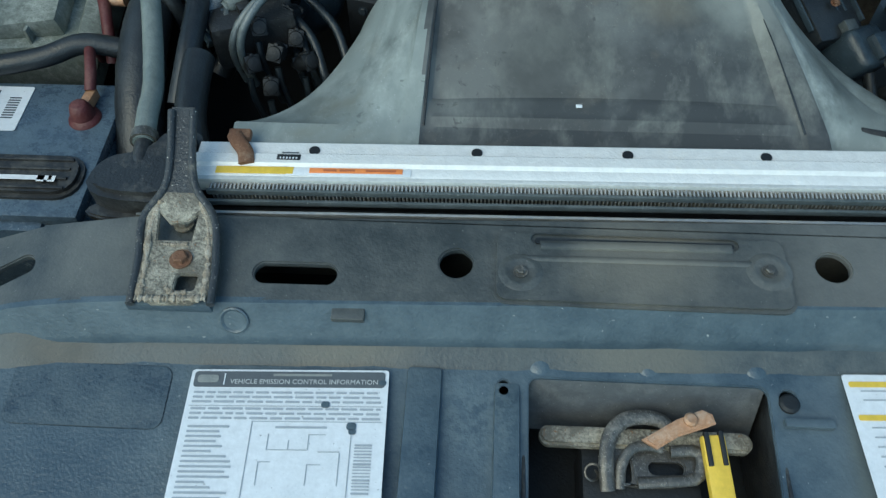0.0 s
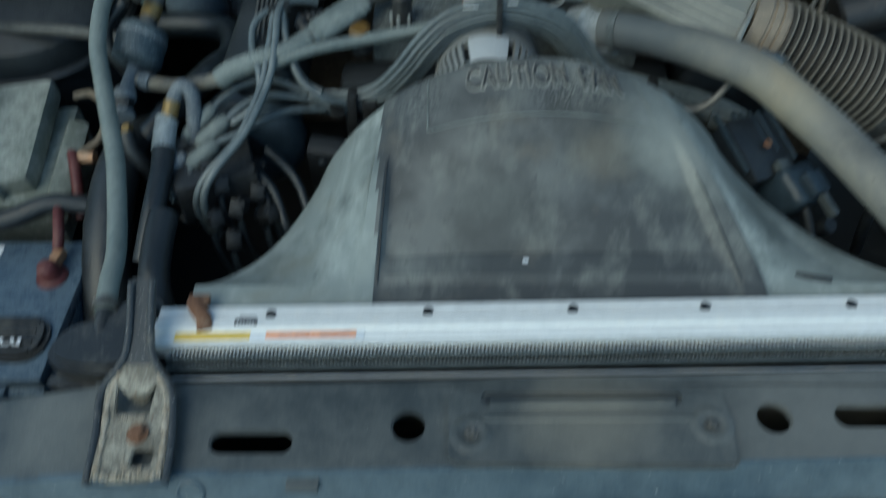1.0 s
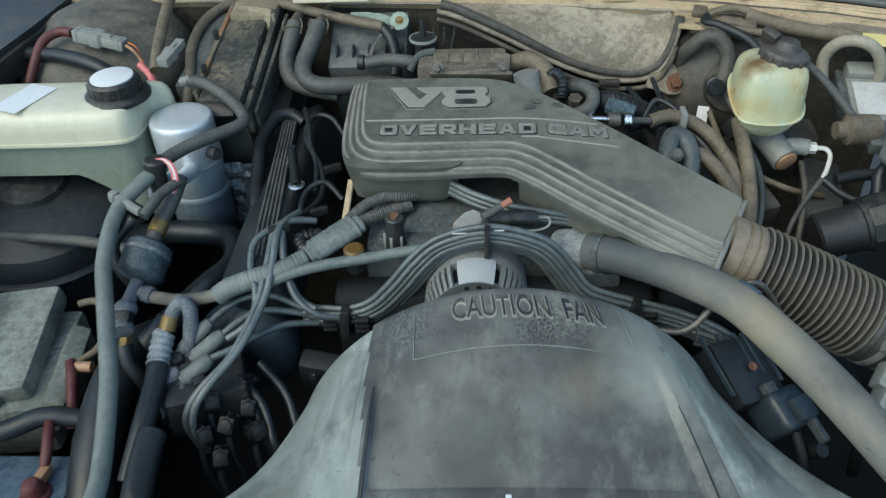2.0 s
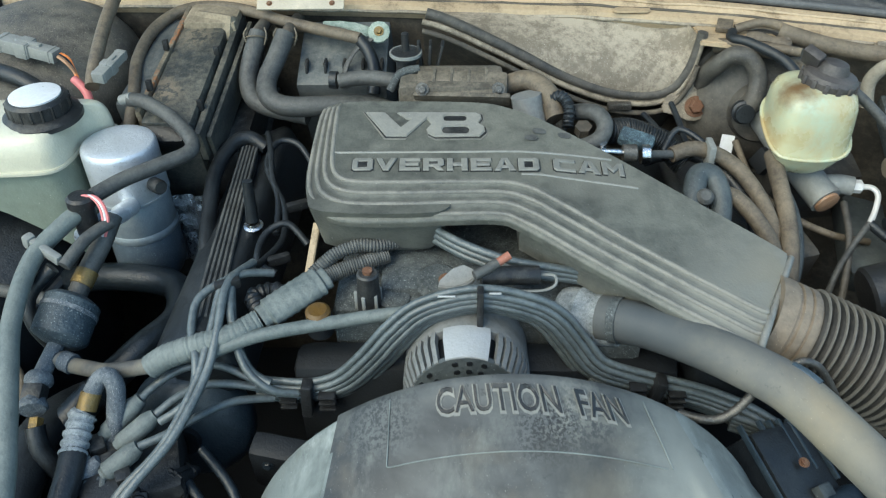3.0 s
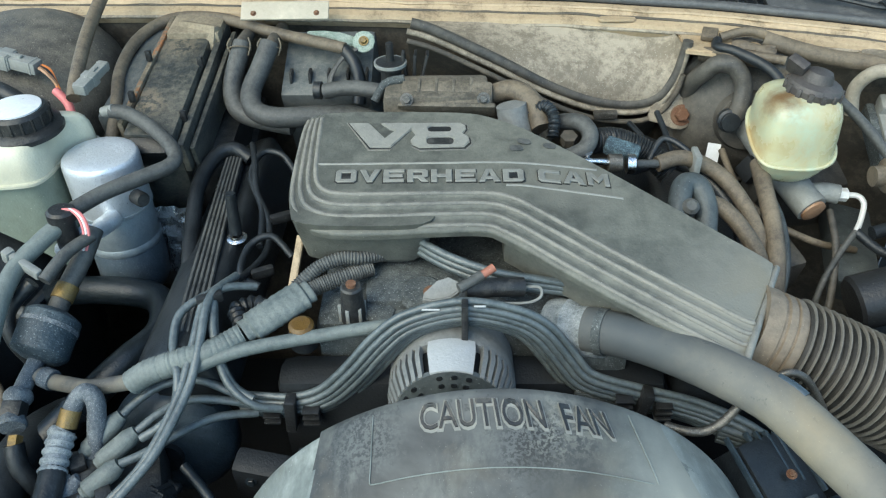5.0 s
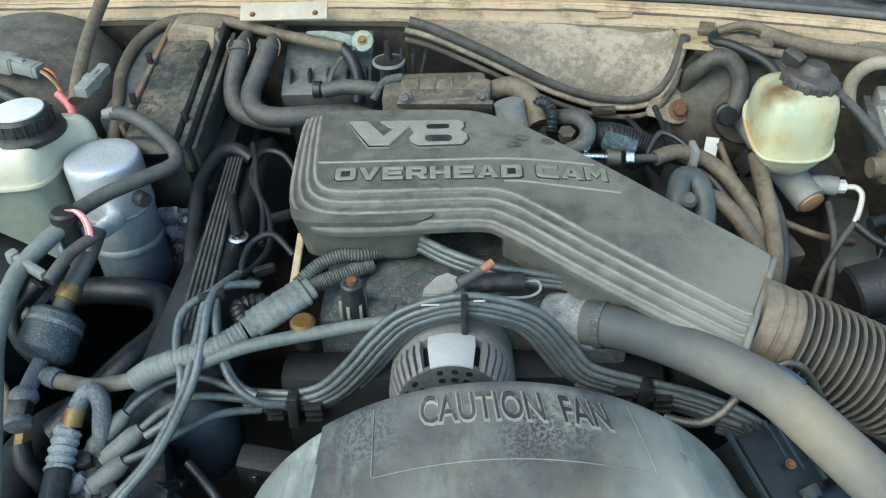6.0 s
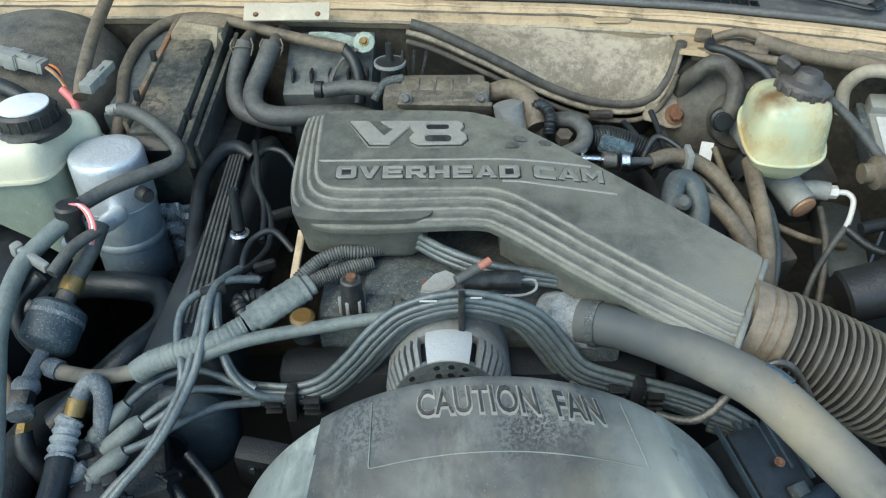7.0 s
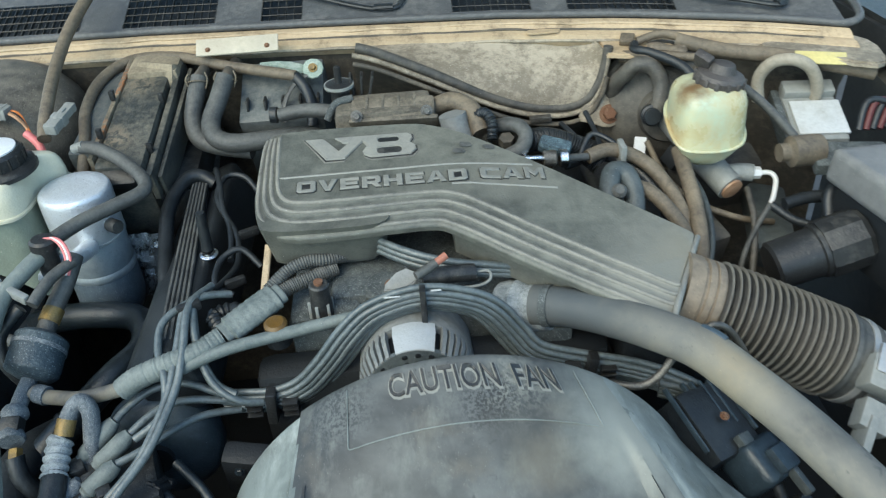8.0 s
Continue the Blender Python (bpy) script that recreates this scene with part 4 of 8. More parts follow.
def build_bracket():
    br = thing("hood_bracket", (-0.20, 0.45, 0.875), "rusty zinc plated strap bracket bolted to the support", "bracket")
    # strap: wide flat foot, narrowing to a folded stem that runs back
    foot = [(-0.222, 0.388), (-0.157, 0.390), (-0.161, 0.43), (-0.172, 0.478), (-0.182, 0.496), (-0.196, 0.504), (-0.214, 0.503), (-0.229, 0.490), (-0.231, 0.465), (-0.226, 0.43)]
    bm = prism(chaikin(foot, 1), 0.0, 0.004, 0.001, holes=[[(-0.216, 0.452), (-0.186, 0.452), (-0.184, 0.478), (-0.192, 0.470), (-0.208, 0.468), (-0.219, 0.478)], rounded(-0.190, 0.402, -0.172, 0.418, 0.003)],
               lift=lambda x, y: 0.884 + 0.25 * max(0, y - 0.455) - 0.0002)
    part("foot", bm, M_FLAKE, br)
    for s in (0, 1):
        pts = [((-0.223, 0.388, 0.886), (-0.227, 0.43, 0.887), (-0.233, 0.472, 0.891), (-0.217, 0.507, 0.902), (-0.222, 0.57, 0.925)),
               ((-0.156, 0.390, 0.886), (-0.160, 0.43, 0.887), (-0.170, 0.474, 0.891), (-0.193, 0.507, 0.902), (-0.202, 0.57, 0.925))][s]
        part("flange", tube(pts, 0.0036, 8, 6), M_FLAKEDARK, br)
    bm = prism([(-0.220, 0.495), (-0.190, 0.495), (-0.198, 0.52), (-0.202, 0.575), (-0.223, 0.575), (-0.218, 0.52)], 0, 0.004, 0.001, lift=lambda x, y: 0.894 + 0.34 * (y - 0.495))
    part("stem", bm, M_FLAKEDARK, br, "dark folded steel stem")
    bolt((-0.190, 0.432, 0.888), (0, 0, 1), 0.0065, br)
    bolt((-0.201, 0.476, 0.878), (0, 0, 1), 0.006, br, M_FLAKE)
    part("foot_edge", box((-0.193, 0.3965, 0.8785), (0.072, 0.014, 0.0110), 0.0015), M_PANEL, br, "folded lip under the foot")
    for path, r in (([(-0.2165, 0.394, 0.8885), (-0.2190, 0.425, 0.8885), (-0.2245, 0.462, 0.8900), (-0.2200, 0.488, 0.8960)], 0.0034), ([(-0.1630, 0.396, 0.8885), (-0.1660, 0.428, 0.8885), (-0.1735, 0.464, 0.8900), (-0.1840, 0.490, 0.8965)], 0.0032),
                    ([(-0.219, 0.3925, 0.8885), (-0.20, 0.3925, 0.8885), (-0.18, 0.3935, 0.8885), (-0.160, 0.3945, 0.8885)], 0.0040), ([(-0.196, 0.404, 0.8882), (-0.188, 0.398, 0.8882), (-0.178, 0.400, 0.8882)], 0.0030), ([(-0.212, 0.4475, 0.8885), (-0.200, 0.4470, 0.8885), (-0.188, 0.4480, 0.8885)], 0.0022)):
        part("crust", tube(path, 0.72 * r, 7, 14, rough_up=1.1, squash=0.5, seed=int(1e4 * r)), M_CRUSTPALE, br, "pale flaking corrosion crust")


# ---------- radiator ----------
def build_radiator():
    ra = thing("radiator", (0.18, 0.555, 0.40), "bare aluminium radiator with black plastic side tanks", "radiator")
    y = lambda x: 0.018 * (x + 0.2)
    bm = bmesh.new()
    prof = [(0.524, 0.868), (0.524, 0.883), (0.528, 0.886), (0.538, 0.886), (0.541, 0.889), (0.552, 0.889), (0.555, 0.886), (0.568, 0.886), (0.571, 0.883), (0.571, 0.86)]
    xs = [-0.205, -0.19, 0.0, 0.2, 0.4, 0.575]
    rows = [[bm.verts.new((x, a + y(x), b)) for a, b in prof] for x in xs]
    for p, q in zip(rows, rows[1:]):
        for k in range(len(prof) - 1):
            bm.faces.new((p[k], q[k], q[k + 1], p[k + 1]))
    part("top_rail", bm, M_ALU, ra, "bright aluminium top rail")
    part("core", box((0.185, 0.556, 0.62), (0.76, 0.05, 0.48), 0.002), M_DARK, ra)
    # Flat near-black discs paint the shade of punched holes.
    for i, x in enumerate((-0.095, 0.057, 0.196, 0.322, 0.46)):
        part("hole", lathe([(0.0052, 0), (0.0052, 0.0012)], (x, 0.5585 + y(x), 0.8858), (0, 0, 1), 14), M_DARK, ra, "small dark punched hole")
    part("barcode", box((-0.117, 0.5490, 0.8893), (0.022, 0.0062, 0.0012), 0.0003), M_DARK, ra, "small black print block")
    part("print_bar", box((-0.117, 0.5565, 0.8866), (0.016, 0.0018, 0.0008), 0), M_INK, ra)
    part("lower_lip", box((0.185, 0.5250 + y(0.185), 0.8835), (0.77, 0.0045, 0.0045), 0.0008, pose(0, 0, 0, 0, 0, 1)), M_OLDWHITE, ra, "dirty beige lower lip")
    part("yellow_sticker", box((-0.147, 0.5345, 0.8868), (0.072, 0.0080, 0.0008), 0.0002, pose(0, 0, 0, 0, 0, 1)), M_YELLOW, ra, "yellow paper strip")
    part("white_sticker", box((-0.06, 0.5345, 0.8866), (0.115, 0.0085, 0.0006), 0.0002, pose(0, 0, 0, 0, 0, 1)), M_WHITE, ra, "white paper strip")
    part("orange_sticker", box((-0.053, 0.5362, 0.8872), (0.086, 0.0058, 0.0006), 0.0002, pose(0, 0, 0, 0, 0, 1)), M_ORANGE, ra, "orange paper strip")
    for x, w in ((-0.077, 0.012), (-0.061, 0.014), (-0.030, 0.028)):
        part("print_bar", box((x, 0.5362 + 0.0175 * (x + 0.053), 0.8878), (w, 0.0022, 0.0004), 0, pose(0, 0, 0, 0, 0, 1)), M_REDPRINT, ra, "faded red-brown print")
    for k in range(6):
        part("print_bar", box((-0.1245 + 0.003 * k, 0.5475, 0.8901), (0.0013, 0.0020, 0.0004), 0), M_WHITE, ra)
    # side tank
    bm = prism(chaikin([(-0.305, 0.50), (-0.20, 0.495), (-0.20, 0.585), (-0.245, 0.585), (-0.255, 0.56), (-0.30, 0.548)], 2), 0.52, 0.888, 0.006)
    part("side_tank", bm, M_PLASTIC, ra, "black plastic side tank")
    part("tank_rim", prism(chaikin([(-0.311, 0.492), (-0.20, 0.487), (-0.20, 0.50), (-0.245, 0.505), (-0.30, 0.515)], 2), 0.855, 0.862, 0.002), M_PLASTIC, ra)
    bm = prism(chaikin([(0.575, 0.50), (0.66, 0.50), (0.66, 0.60), (0.575, 0.60)], 2), 0.52, 0.888, 0.006)
    part("side_tank", bm, M_PLASTIC, ra, "black plastic side tank")
    bm = tube([(-0.172, 0.572, 0.893), (-0.166, 0.562, 0.894), (-0.158, 0.552, 0.892), (-0.155, 0.540, 0.889)], 0.0075, 8, 4, squash=0.5)
    join(bm, box((-0.168, 0.575, 0.889), (0.022, 0.012, 0.008), 0.003))
    part("clip", bm, M_RUSTBOLT, ra, "rusty steel clip")
    co = thing("condenser", (0.18, 0.51, 0.40), "finned condenser core in front of the radiator", "condenser")
    first = part("fin", box((0, 0, 0), (0.0015, 0.0060, 0.020), 0), M_ALUDULL, co)
    first.location = (-0.186, 0.5195 + y(-0.186), 0.8705)
    for k in range(1, 213):
        fin = new("fin", first.data)
        fin.parent, fin.matrix_parent_inverse = co, first.matrix_parent_inverse
        fin.location = (-0.186 + 0.0036 * k, 0.5195 + y(-0.186 + 0.0036 * k), 0.8705)
    for yy, z, mat in ((0.5150, 0.8770, M_HOSEDARK), (0.5085, 0.8700, M_HOSEDARK), (0.5005, 0.8630, M_ALUDULL), (0.4945, 0.8560, M_HOSEDARK)):
        part("tube", box((0.19, yy + y(0.19), z), (0.76, 0.0030, 0.006), 0.0006, pose(0, 0, 0, 0, 0, 1)), mat, co, "flat cooling tube")
    part("core", box((0.19, 0.505, 0.70), (0.76, 0.03, 0.30), 0.001), M_DARK, co)


# ---------- fan shroud ----------
CX, CZ, RR, FX = 0.159, 0.6945, 0.2768, 0.190


def shroud_back(phi):
    """The edge of the ring round the fan: a slightly tall ring, turned a little to one side."""
    r = RR - (0.0045 if phi < radians(-34.5) else 0.0)
    return Vector((CX + r * math.sin(phi), 0.803 + 0.0246 * r * math.sin(phi) + 0.022 * r * math.cos(phi), CZ + 1.086 * r * math.cos(phi)))


def ramp(v, a, b):
    u = min(1.0, max(0.0, (v - a) / (b - a)))
    return u * u * (3 - 2 * u)


def cone_point(phi, t, h=0.0):
    """A place on the shroud: phi round the fan's axis, t from the radiator (0) to the ring (1), h above the surface."""
    s = phi / radians(62)
    if abs(s) <= 1:
        front = Vector((FX + 0.372 * s, 0.602, 0.879))
    else:
        front = Vector((FX + math.copysign(0.372, s), 0.602, 0.879 - 0.30 * (abs(s) - 1)))
    p = front.lerp(shroud_back(phi), t)
    bulge = math.sin(math.pi * t)
    d = math.degrees(phi)
    fade = max(0.0, 1 - max(0.0, abs(d) - 33) / 12)
    p.z += 0.010 * bulge * fade
    # sunken middle panel between two raised strips, dying out towards the ring
    low = 1.0 - ramp(t, 0.40, 0.78)
    p.z -= 0.0085 * low * ramp(t, 0.0, 0.10) * ramp(d, -31.4, -29.6) * (1 - ramp(d, 27.4, 29.0))
    p.z += 0.0030 * low * (ramp(d, -35.6, -34.6) * (1 - ramp(d, -31.4, -30.6)) + ramp(d, 28.6, 29.4) * (1 - ramp(d, 32.6, 33.6)))
    # flat ledge along the radiator, stepping down to the panel
    p.z += 0.0050 * (1 - ramp(t, 0.115, 0.150)) * ramp(t, 0.0, 0.02) * ramp(d, -31.4, -29.6) * (1 - ramp(d, 27.4, 29.0))
    wing = min(1, max(0, (abs(phi) - radians(35)) / radians(16))) * math.sin(math.pi * t ** 0.7)
    p.x -= math.copysign(0.018, phi) * wing
    p.z -= 0.018 * wing
    p.z += h
    return p


def build_shroud():
    sh = thing("fan_shroud", (CX, 0.70, 0.45), "dusty grey-black moulded plastic fan shroud", "fan shroud")
    bm = bmesh.new()
    n = 320
    lim = radians(112)
    rows = []
    for i in range(n + 1):
        phi = -lim + 2 * lim * i / n
        lip, back = cone_point(phi, 0), shroud_back(phi)
        col = [lip + Vector((0, -0.024, -0.033)), lip + Vector((0, -0.024, -0.003)), lip + Vector((0, -0.006, -0.001))] + [cone_point(phi, k / 27) for k in range(27)]
        col += [back + Vector((0, 0, 0.001)), back + Vector((0, 0.006, 0.001)), back + Vector((0, 0.0095, -0.001)), back + Vector((0, 0.011, -0.010))]
        rows.append([bm.verts.new(c) for c in col])
    for i, (a, b) in enumerate(zip(rows, rows[1:])):
        d = math.degrees(-lim + 2 * lim * (i + 0.5) / n)
        for k in range(len(a) - 1):
            f = bm.faces.new((a[k], b[k], b[k + 1], a[k + 1]))
            # Flanks get the paler copy, standing in for the sky they reflect.
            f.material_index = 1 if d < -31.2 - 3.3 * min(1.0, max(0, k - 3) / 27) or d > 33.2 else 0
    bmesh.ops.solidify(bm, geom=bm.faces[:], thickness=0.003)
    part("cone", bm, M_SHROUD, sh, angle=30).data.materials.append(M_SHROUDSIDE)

    def warp(bm, u0, u1, y0, h=0.001):
        xs = [v.co.x for v in bm.verts]
        k = (u1 - u0) / (max(xs) - min(xs))
        for v in bm.verts:
            phi = u0 + (v.co.x - min(xs)) * k
            back = shroud_back(phi)
            y = y0 + v.co.y
            q = cone_point(phi, 1 + (y + 0.803 - back.y) / 0.201) if y < 0 else back
            v.co = Vector((q.x, 0.803 + y, q.z + v.co.z + h))
        return bm

    for word, u0, u1 in (("CAUTION", -0.237, 0.140), ("FAN", 0.198, 0.348)):
        part("raised_lettering", warp(letters(word, 0.030, 0.0020, bold=0.0), u0, u1, -0.0185), M_PLASTIC, sh, "raised dark moulded warning letters")
        part("dust_rim", warp(letters(word, 0.0305, 0.0004, bold=0.0018), u0 - 0.004, u1 + 0.004, -0.0193, 0.0006), M_FACE, sh, "pale dust gathered round the letters")
    line = [cone_point(-0.392, t, 0.0008) for t in (1.0, 0.94, 0.88, 0.82, 0.76, 0.725)] + [cone_point(-0.380 + 0.080 * k, 0.715 + 0.014 * math.sin(math.pi * k / 10), 0.0008) for k in range(11)]
    part("moulding_line", tube([tuple(p) for p in line], 0.0006, 6, 3), M_SHROUDSIDE, sh, "thin pale moulding line")
    line = [cone_point(0.44, t, 0.0006) for t in (1.0, 0.9, 0.8, 0.72)]
    part("moulding_line", tube([tuple(p) for p in line], 0.0007, 6, 3), M_SHROUDSIDE, sh, "thin pale moulding line")
    # Dark line laid along each step paints the shade in its crease.
    for d, top in ((-31.0, 0.62), (29.2, 0.50)):
        crease = [cone_point(radians(d), top * t, 0.0004) for t in (0.0, 0.2, 0.4, 0.6, 0.8, 1.0)]
        part("crease", tube([tuple(p) for p in crease], lambda u: 0.0013 * (1 - 0.6 * u), 6, 5), M_RUBBERDARK, sh, "dark line shading the moulded crease")
    # Near-black bar on the surface, painting the shade inside a slot.
    part("slot", box(tuple(cone_point(radians(42), 0.03, 0.001)), (0.035, 0.006, 0.003), 0.001, pose(0, 0, 0, 30, 0, -12)), M_DARK, sh, "narrow dark slot")
    part("speck", box(tuple(cone_point(-0.10, 0.10, 0.001)), (0.006, 0.004, 0.001), 0.0004), M_WHITE, sh, "small pale chip")
    fan = thing("cooling_fan", (CX, 0.78, CZ - 0.2), "black plastic cooling fan inside the shroud", "fan")
    for k in range(9):
        a = 2 * math.pi * k / 9
        bm = box((0, 0, 0.14), (0.085, 0.006, 0.2), 0.002, None)
        bm.transform(pose(CX, 0.775, CZ) @ pose(0, 0, 0, 0, math.degrees(a), 0) @ pose(0, 0, 0, 0, 0, 30))
        part("blade", bm, M_PLASTIC, fan)
    part("hub", lathe([(0.07, -0.03), (0.075, 0), (0.06, 0.03)], (CX, 0.775, CZ), (0, 1, 0), 24), M_DARK, fan)


# ---------- engine ----------
def cover_z(x, y):
    return 1.033 + 0.15 * (y - 1.13) - 0.14 * max(0.0, x - 0.2)


OUT = [(-0.047, 1.238), (-0.064, 1.225), (-0.066, 1.152), (-0.065, 1.084), (-0.052, 1.046), (-0.017, 1.027), (0.043, 1.027), (0.103, 1.031), (0.160, 1.033), (0.174, 1.023), (0.219, 0.990),
       (0.273, 0.955), (0.324, 0.924), (0.373, 0.896), (0.397, 0.882), (0.405, 0.889), (0.467, 1.008), (0.466, 1.018), (0.384, 1.078), (0.273, 1.160), (0.171, 1.222), (0.130, 1.232)]
INN = [(-0.035, 1.226), (-0.036, 1.215), (-0.033, 1.152), (-0.029, 1.108), (-0.020, 1.093), (-0.005, 1.087), (0.045, 1.087), (0.105, 1.088), (0.164, 1.088), (0.192, 1.080), (0.236, 1.050),
       (0.290, 1.013), (0.343, 0.978), (0.396, 0.946), (0.421, 0.931), (0.425, 0.938), (0.462, 1.006), (0.460, 1.014), (0.381, 1.072), (0.270, 1.154), (0.168, 1.216), (0.128, 1.226)]


def build_cover():
    co = thing("intake_cover", (0.15, 1.08, 0.95), "dusty grey plastic intake cover with raised lettering", "engine cover")
    o, i = chaikin(OUT, 2), chaikin(INN, 2)
    steps = 25
    bm = bmesh.new()
    loops = []
    for k in range(steps):
        s = k / (steps - 1)
        rib = 0.0016 * abs(math.sin(math.pi * 4 * s)) ** 0.8
        row = []
        for a, b in zip(i, o):
            p = a + (b - a) * s
            row.append(bm.verts.new((p[0], p[1], cover_z(p[0], p[1]) - 0.011 * s ** 1.3 + rib * min(1, np.linalg.norm(b - a) / 0.03))))
        loops.append(row)
    cen = np.array([0.12, 1.10])
    for dz, inset in ((-0.014, 0.0), (-0.019, 0.01)):
        row = []
        for b in o:
            p = b + (cen - b) * inset
            row.append(bm.verts.new((p[0], p[1], cover_z(p[0], p[1]) + dz)))
        loops.append(row)
    n = len(o)
    for a, b in zip(loops, loops[1:]):
        for k in range(n):
            bm.faces.new((a[k], b[k], b[(k + 1) % n], a[(k + 1) % n]))
    for row in (loops[0], loops[-1]):
        ed = [bm.edges.get((row[k], row[(k + 1) % n])) for k in range(n)]
        bmesh.ops.triangle_fill(bm, use_beauty=True, edges=ed)
    part("shell", bm, M_COVER, co, angle=60)
    bm = prism(chaikin([(-0.061, 1.050), (-0.04, 1.031), (0.05, 1.029), (0.098, 1.033), (0.105, 1.06), (0.105, 1.2), (-0.058, 1.2)], 2), 0.0, 0.068, 0.0)
    for v in bm.verts:
        if v.co.z < 0.01:
            v.co.x += (0.022 - v.co.x) * 0.13
            v.co.y += (1.12 - v.co.y) * 0.13
        v.co.z += 0.948
    bmesh.ops.bevel(bm, geom=[e for e in bm.edges if e.verts[0].co.z < 0.95 and e.verts[1].co.z < 0.95 and e.calc_face_angle(0) > 0.6], offset=0.012, segments=3, affect="EDGES")
    part("plenum", bm, M_COVER, co, "rounded lower plenum")
    bm = prism([(0.178, 1.036), (0.285, 0.963), (0.400, 0.897), (0.458, 1.004), (0.38, 1.075), (0.27, 1.15), (0.17, 1.19)], -0.056, -0.014, 0.0, lift=cover_z)
    part("duct_belly", bm, M_COVER, co)
    e0, e1 = np.array((0.402, 0.884)), np.array((0.468, 1.012))
    pts = []
    for k in range(9):
        p = e0 + (e1 - e0) * k / 8
        pts.append((p[0], p[1], cover_z(*p) - 0.003 - (0.004 if k in (0, 8) else 0)))
    part("end_rim", tube(pts, 0.0038, 10, 2), M_FACE, co, "pale rim at the open end")

    def on_cover(bm, origin, xdir, shear=0.0, h=0.0):
        d = Vector((xdir[0], xdir[1], 0)).normalized()
        q = Vector((-d.y, d.x, 0))
        for v in bm.verts:
            p = Vector((origin[0], origin[1], 0)) + d * (v.co.x + shear * v.co.y) + q * v.co.y
            v.co = Vector((p.x, p.y, cover_z(p.x, p.y) + v.co.z + h))
        return bm

    # the wide letter runs into the figure: one raised plate with two counters
    emblem = [(-0.005, 0.047), (0.019, 0.047), (0.040, 0.018), (0.052, 0.033), (0.044, 0.036), (0.034, 0.047), (0.130, 0.046), (0.136, 0.042), (0.137, 0.034), (0.133, 0.026),
              (0.140, 0.019), (0.141, 0.010), (0.134, 0.001), (0.082, 0.000), (0.073, 0.006), (0.071, 0.014), (0.077, 0.025), (0.071, 0.035), (0.048, 0.001), (0.024, 0.001)]
    counters = [rounded(0.090, 0.0055, 0.122, 0.0195, 0.0055), rounded(0.091, 0.0295, 0.119, 0.0405, 0.0045)]
    part("raised_lettering", on_cover(prism(emblem, 0, 0.0028, 0.0009, holes=counters), (0.0, 1.155), (1, 0.0)), M_LETTER, co, "pale raised emblem")
    for grow, z, mat in ((0.0018, 0.0011, M_PLASTIC), (0.0034, 0.0006, M_RIB)):
        mx, my = 0.068, 0.0235
        wide = [(mx + (x - mx) * (1 + grow / 0.073), my + (y - my) * (1 + grow / 0.0235) - grow * 0.3) for x, y in emblem]
        part("letter_edge", on_cover(prism(wide, 0, z, 0), (0.0, 1.155), (1, 0.0)), mat, co, "dark groove round the emblem")
    GLYPH = {"E": [[(0, 0), (1, 0), (1, .22), (.3, .22), (.3, .39), (.92, .39), (.92, .61), (.3, .61), (.3, .78), (1, .78), (1, 1), (0, 1)]],
             "H": [[(0, 0), (.3, 0), (.3, .38), (.7, .38), (.7, 0), (1, 0), (1, 1), (.7, 1), (.7, .62), (.3, .62), (.3, 1), (0, 1)]],
             "C": [[(.12, 0), (1, 0), (1, .22), (.36, .22), (.3, .28), (.3, .72), (.36, .78), (1, .78), (1, 1), (.12, 1), (0, .86), (0, .14)]],
             "V": [[(.36, 0), (.64, 0), (1, 1), (.7, 1), (.5, .38), (.3, 1), (0, 1)]],
             "A": [[(0, 0), (.28, 0), (.34, .2), (.66, .2), (.72, 0), (1, 0), (.66, 1), (.34, 1)], [(.41, .42), (.59, .42), (.5, .76)]],
             "R": [[(0, 0), (.3, 0), (.3, .3), (.5, .3), (.7, 0), (1, 0), (.8, .32), (1, .45), (1, .86), (.88, 1), (0, 1)], [(.3, .52), (.7, .52), (.7, .78), (.3, .78)]],
             "D": [[(0, 0), (.86, 0), (1, .14), (1, .86), (.86, 1), (0, 1)], [(.3, .22), (.7, .22), (.7, .78), (.3, .78)]],
             "O": [[(.12, 0), (.88, 0), (1, .14), (1, .86), (.88, 1), (.12, 1), (0, .86), (0, .14)], [(.28, .24), (.72, .24), (.72, .76), (.28, .76)]],
             "M": [[(0, 0), (.24, 0), (.24, .6), (.5, .2), (.76, .6), (.76, 0), (1, 0), (1, 1), (.74, 1), (.5, .6), (.26, 1), (0, 1)]]}
    for word, x0, y0, pitch, w in (("OVERHEAD", -0.011, 1.0955, 0.0270, 0.0238), ("CAM", 0.218, 1.0990, 0.0282, 0.0252)):
        for k, ch in enumerate(word):
            sc = [[(x * w, y * 0.0205) for x, y in loop] for loop in GLYPH[ch]]
            bm = prism(sc[0], 0, 0.0024, 0.0007, holes=sc[1:], segs=1)
            part("letter", on_cover(bm, (x0 + pitch * k, y0 + (0.0018 * k if word == "CAM" else 0)), (1, 0.02)), M_FACE, co, "pale raised block letter")
            wide = [[(x * w * 1.08 - 0.04 * w, y * 0.0227 - 0.0011) for x, y in loop] for loop in GLYPH[ch][:1]]
            bm = prism(wide[0], 0, 0.0008, 0, segs=1)
            part("letter_edge", on_cover(bm, (x0 + pitch * k, y0 + (0.0018 * k if word == "CAM" else 0)), (1, 0.02)), M_PLASTIC, co, "dark outline of the letter")
    nn = len(o)
    for q in (0.16, 0.40, 0.64, 0.88):
        pts = []
        for k in range(2, int(nn * 14.4 / 22)):
            p = i[k] + (o[k] - i[k]) * q
            pts.append((p[0], p[1], cover_z(p[0], p[1]) - 0.011 * q ** 1.3 + 0.0004))
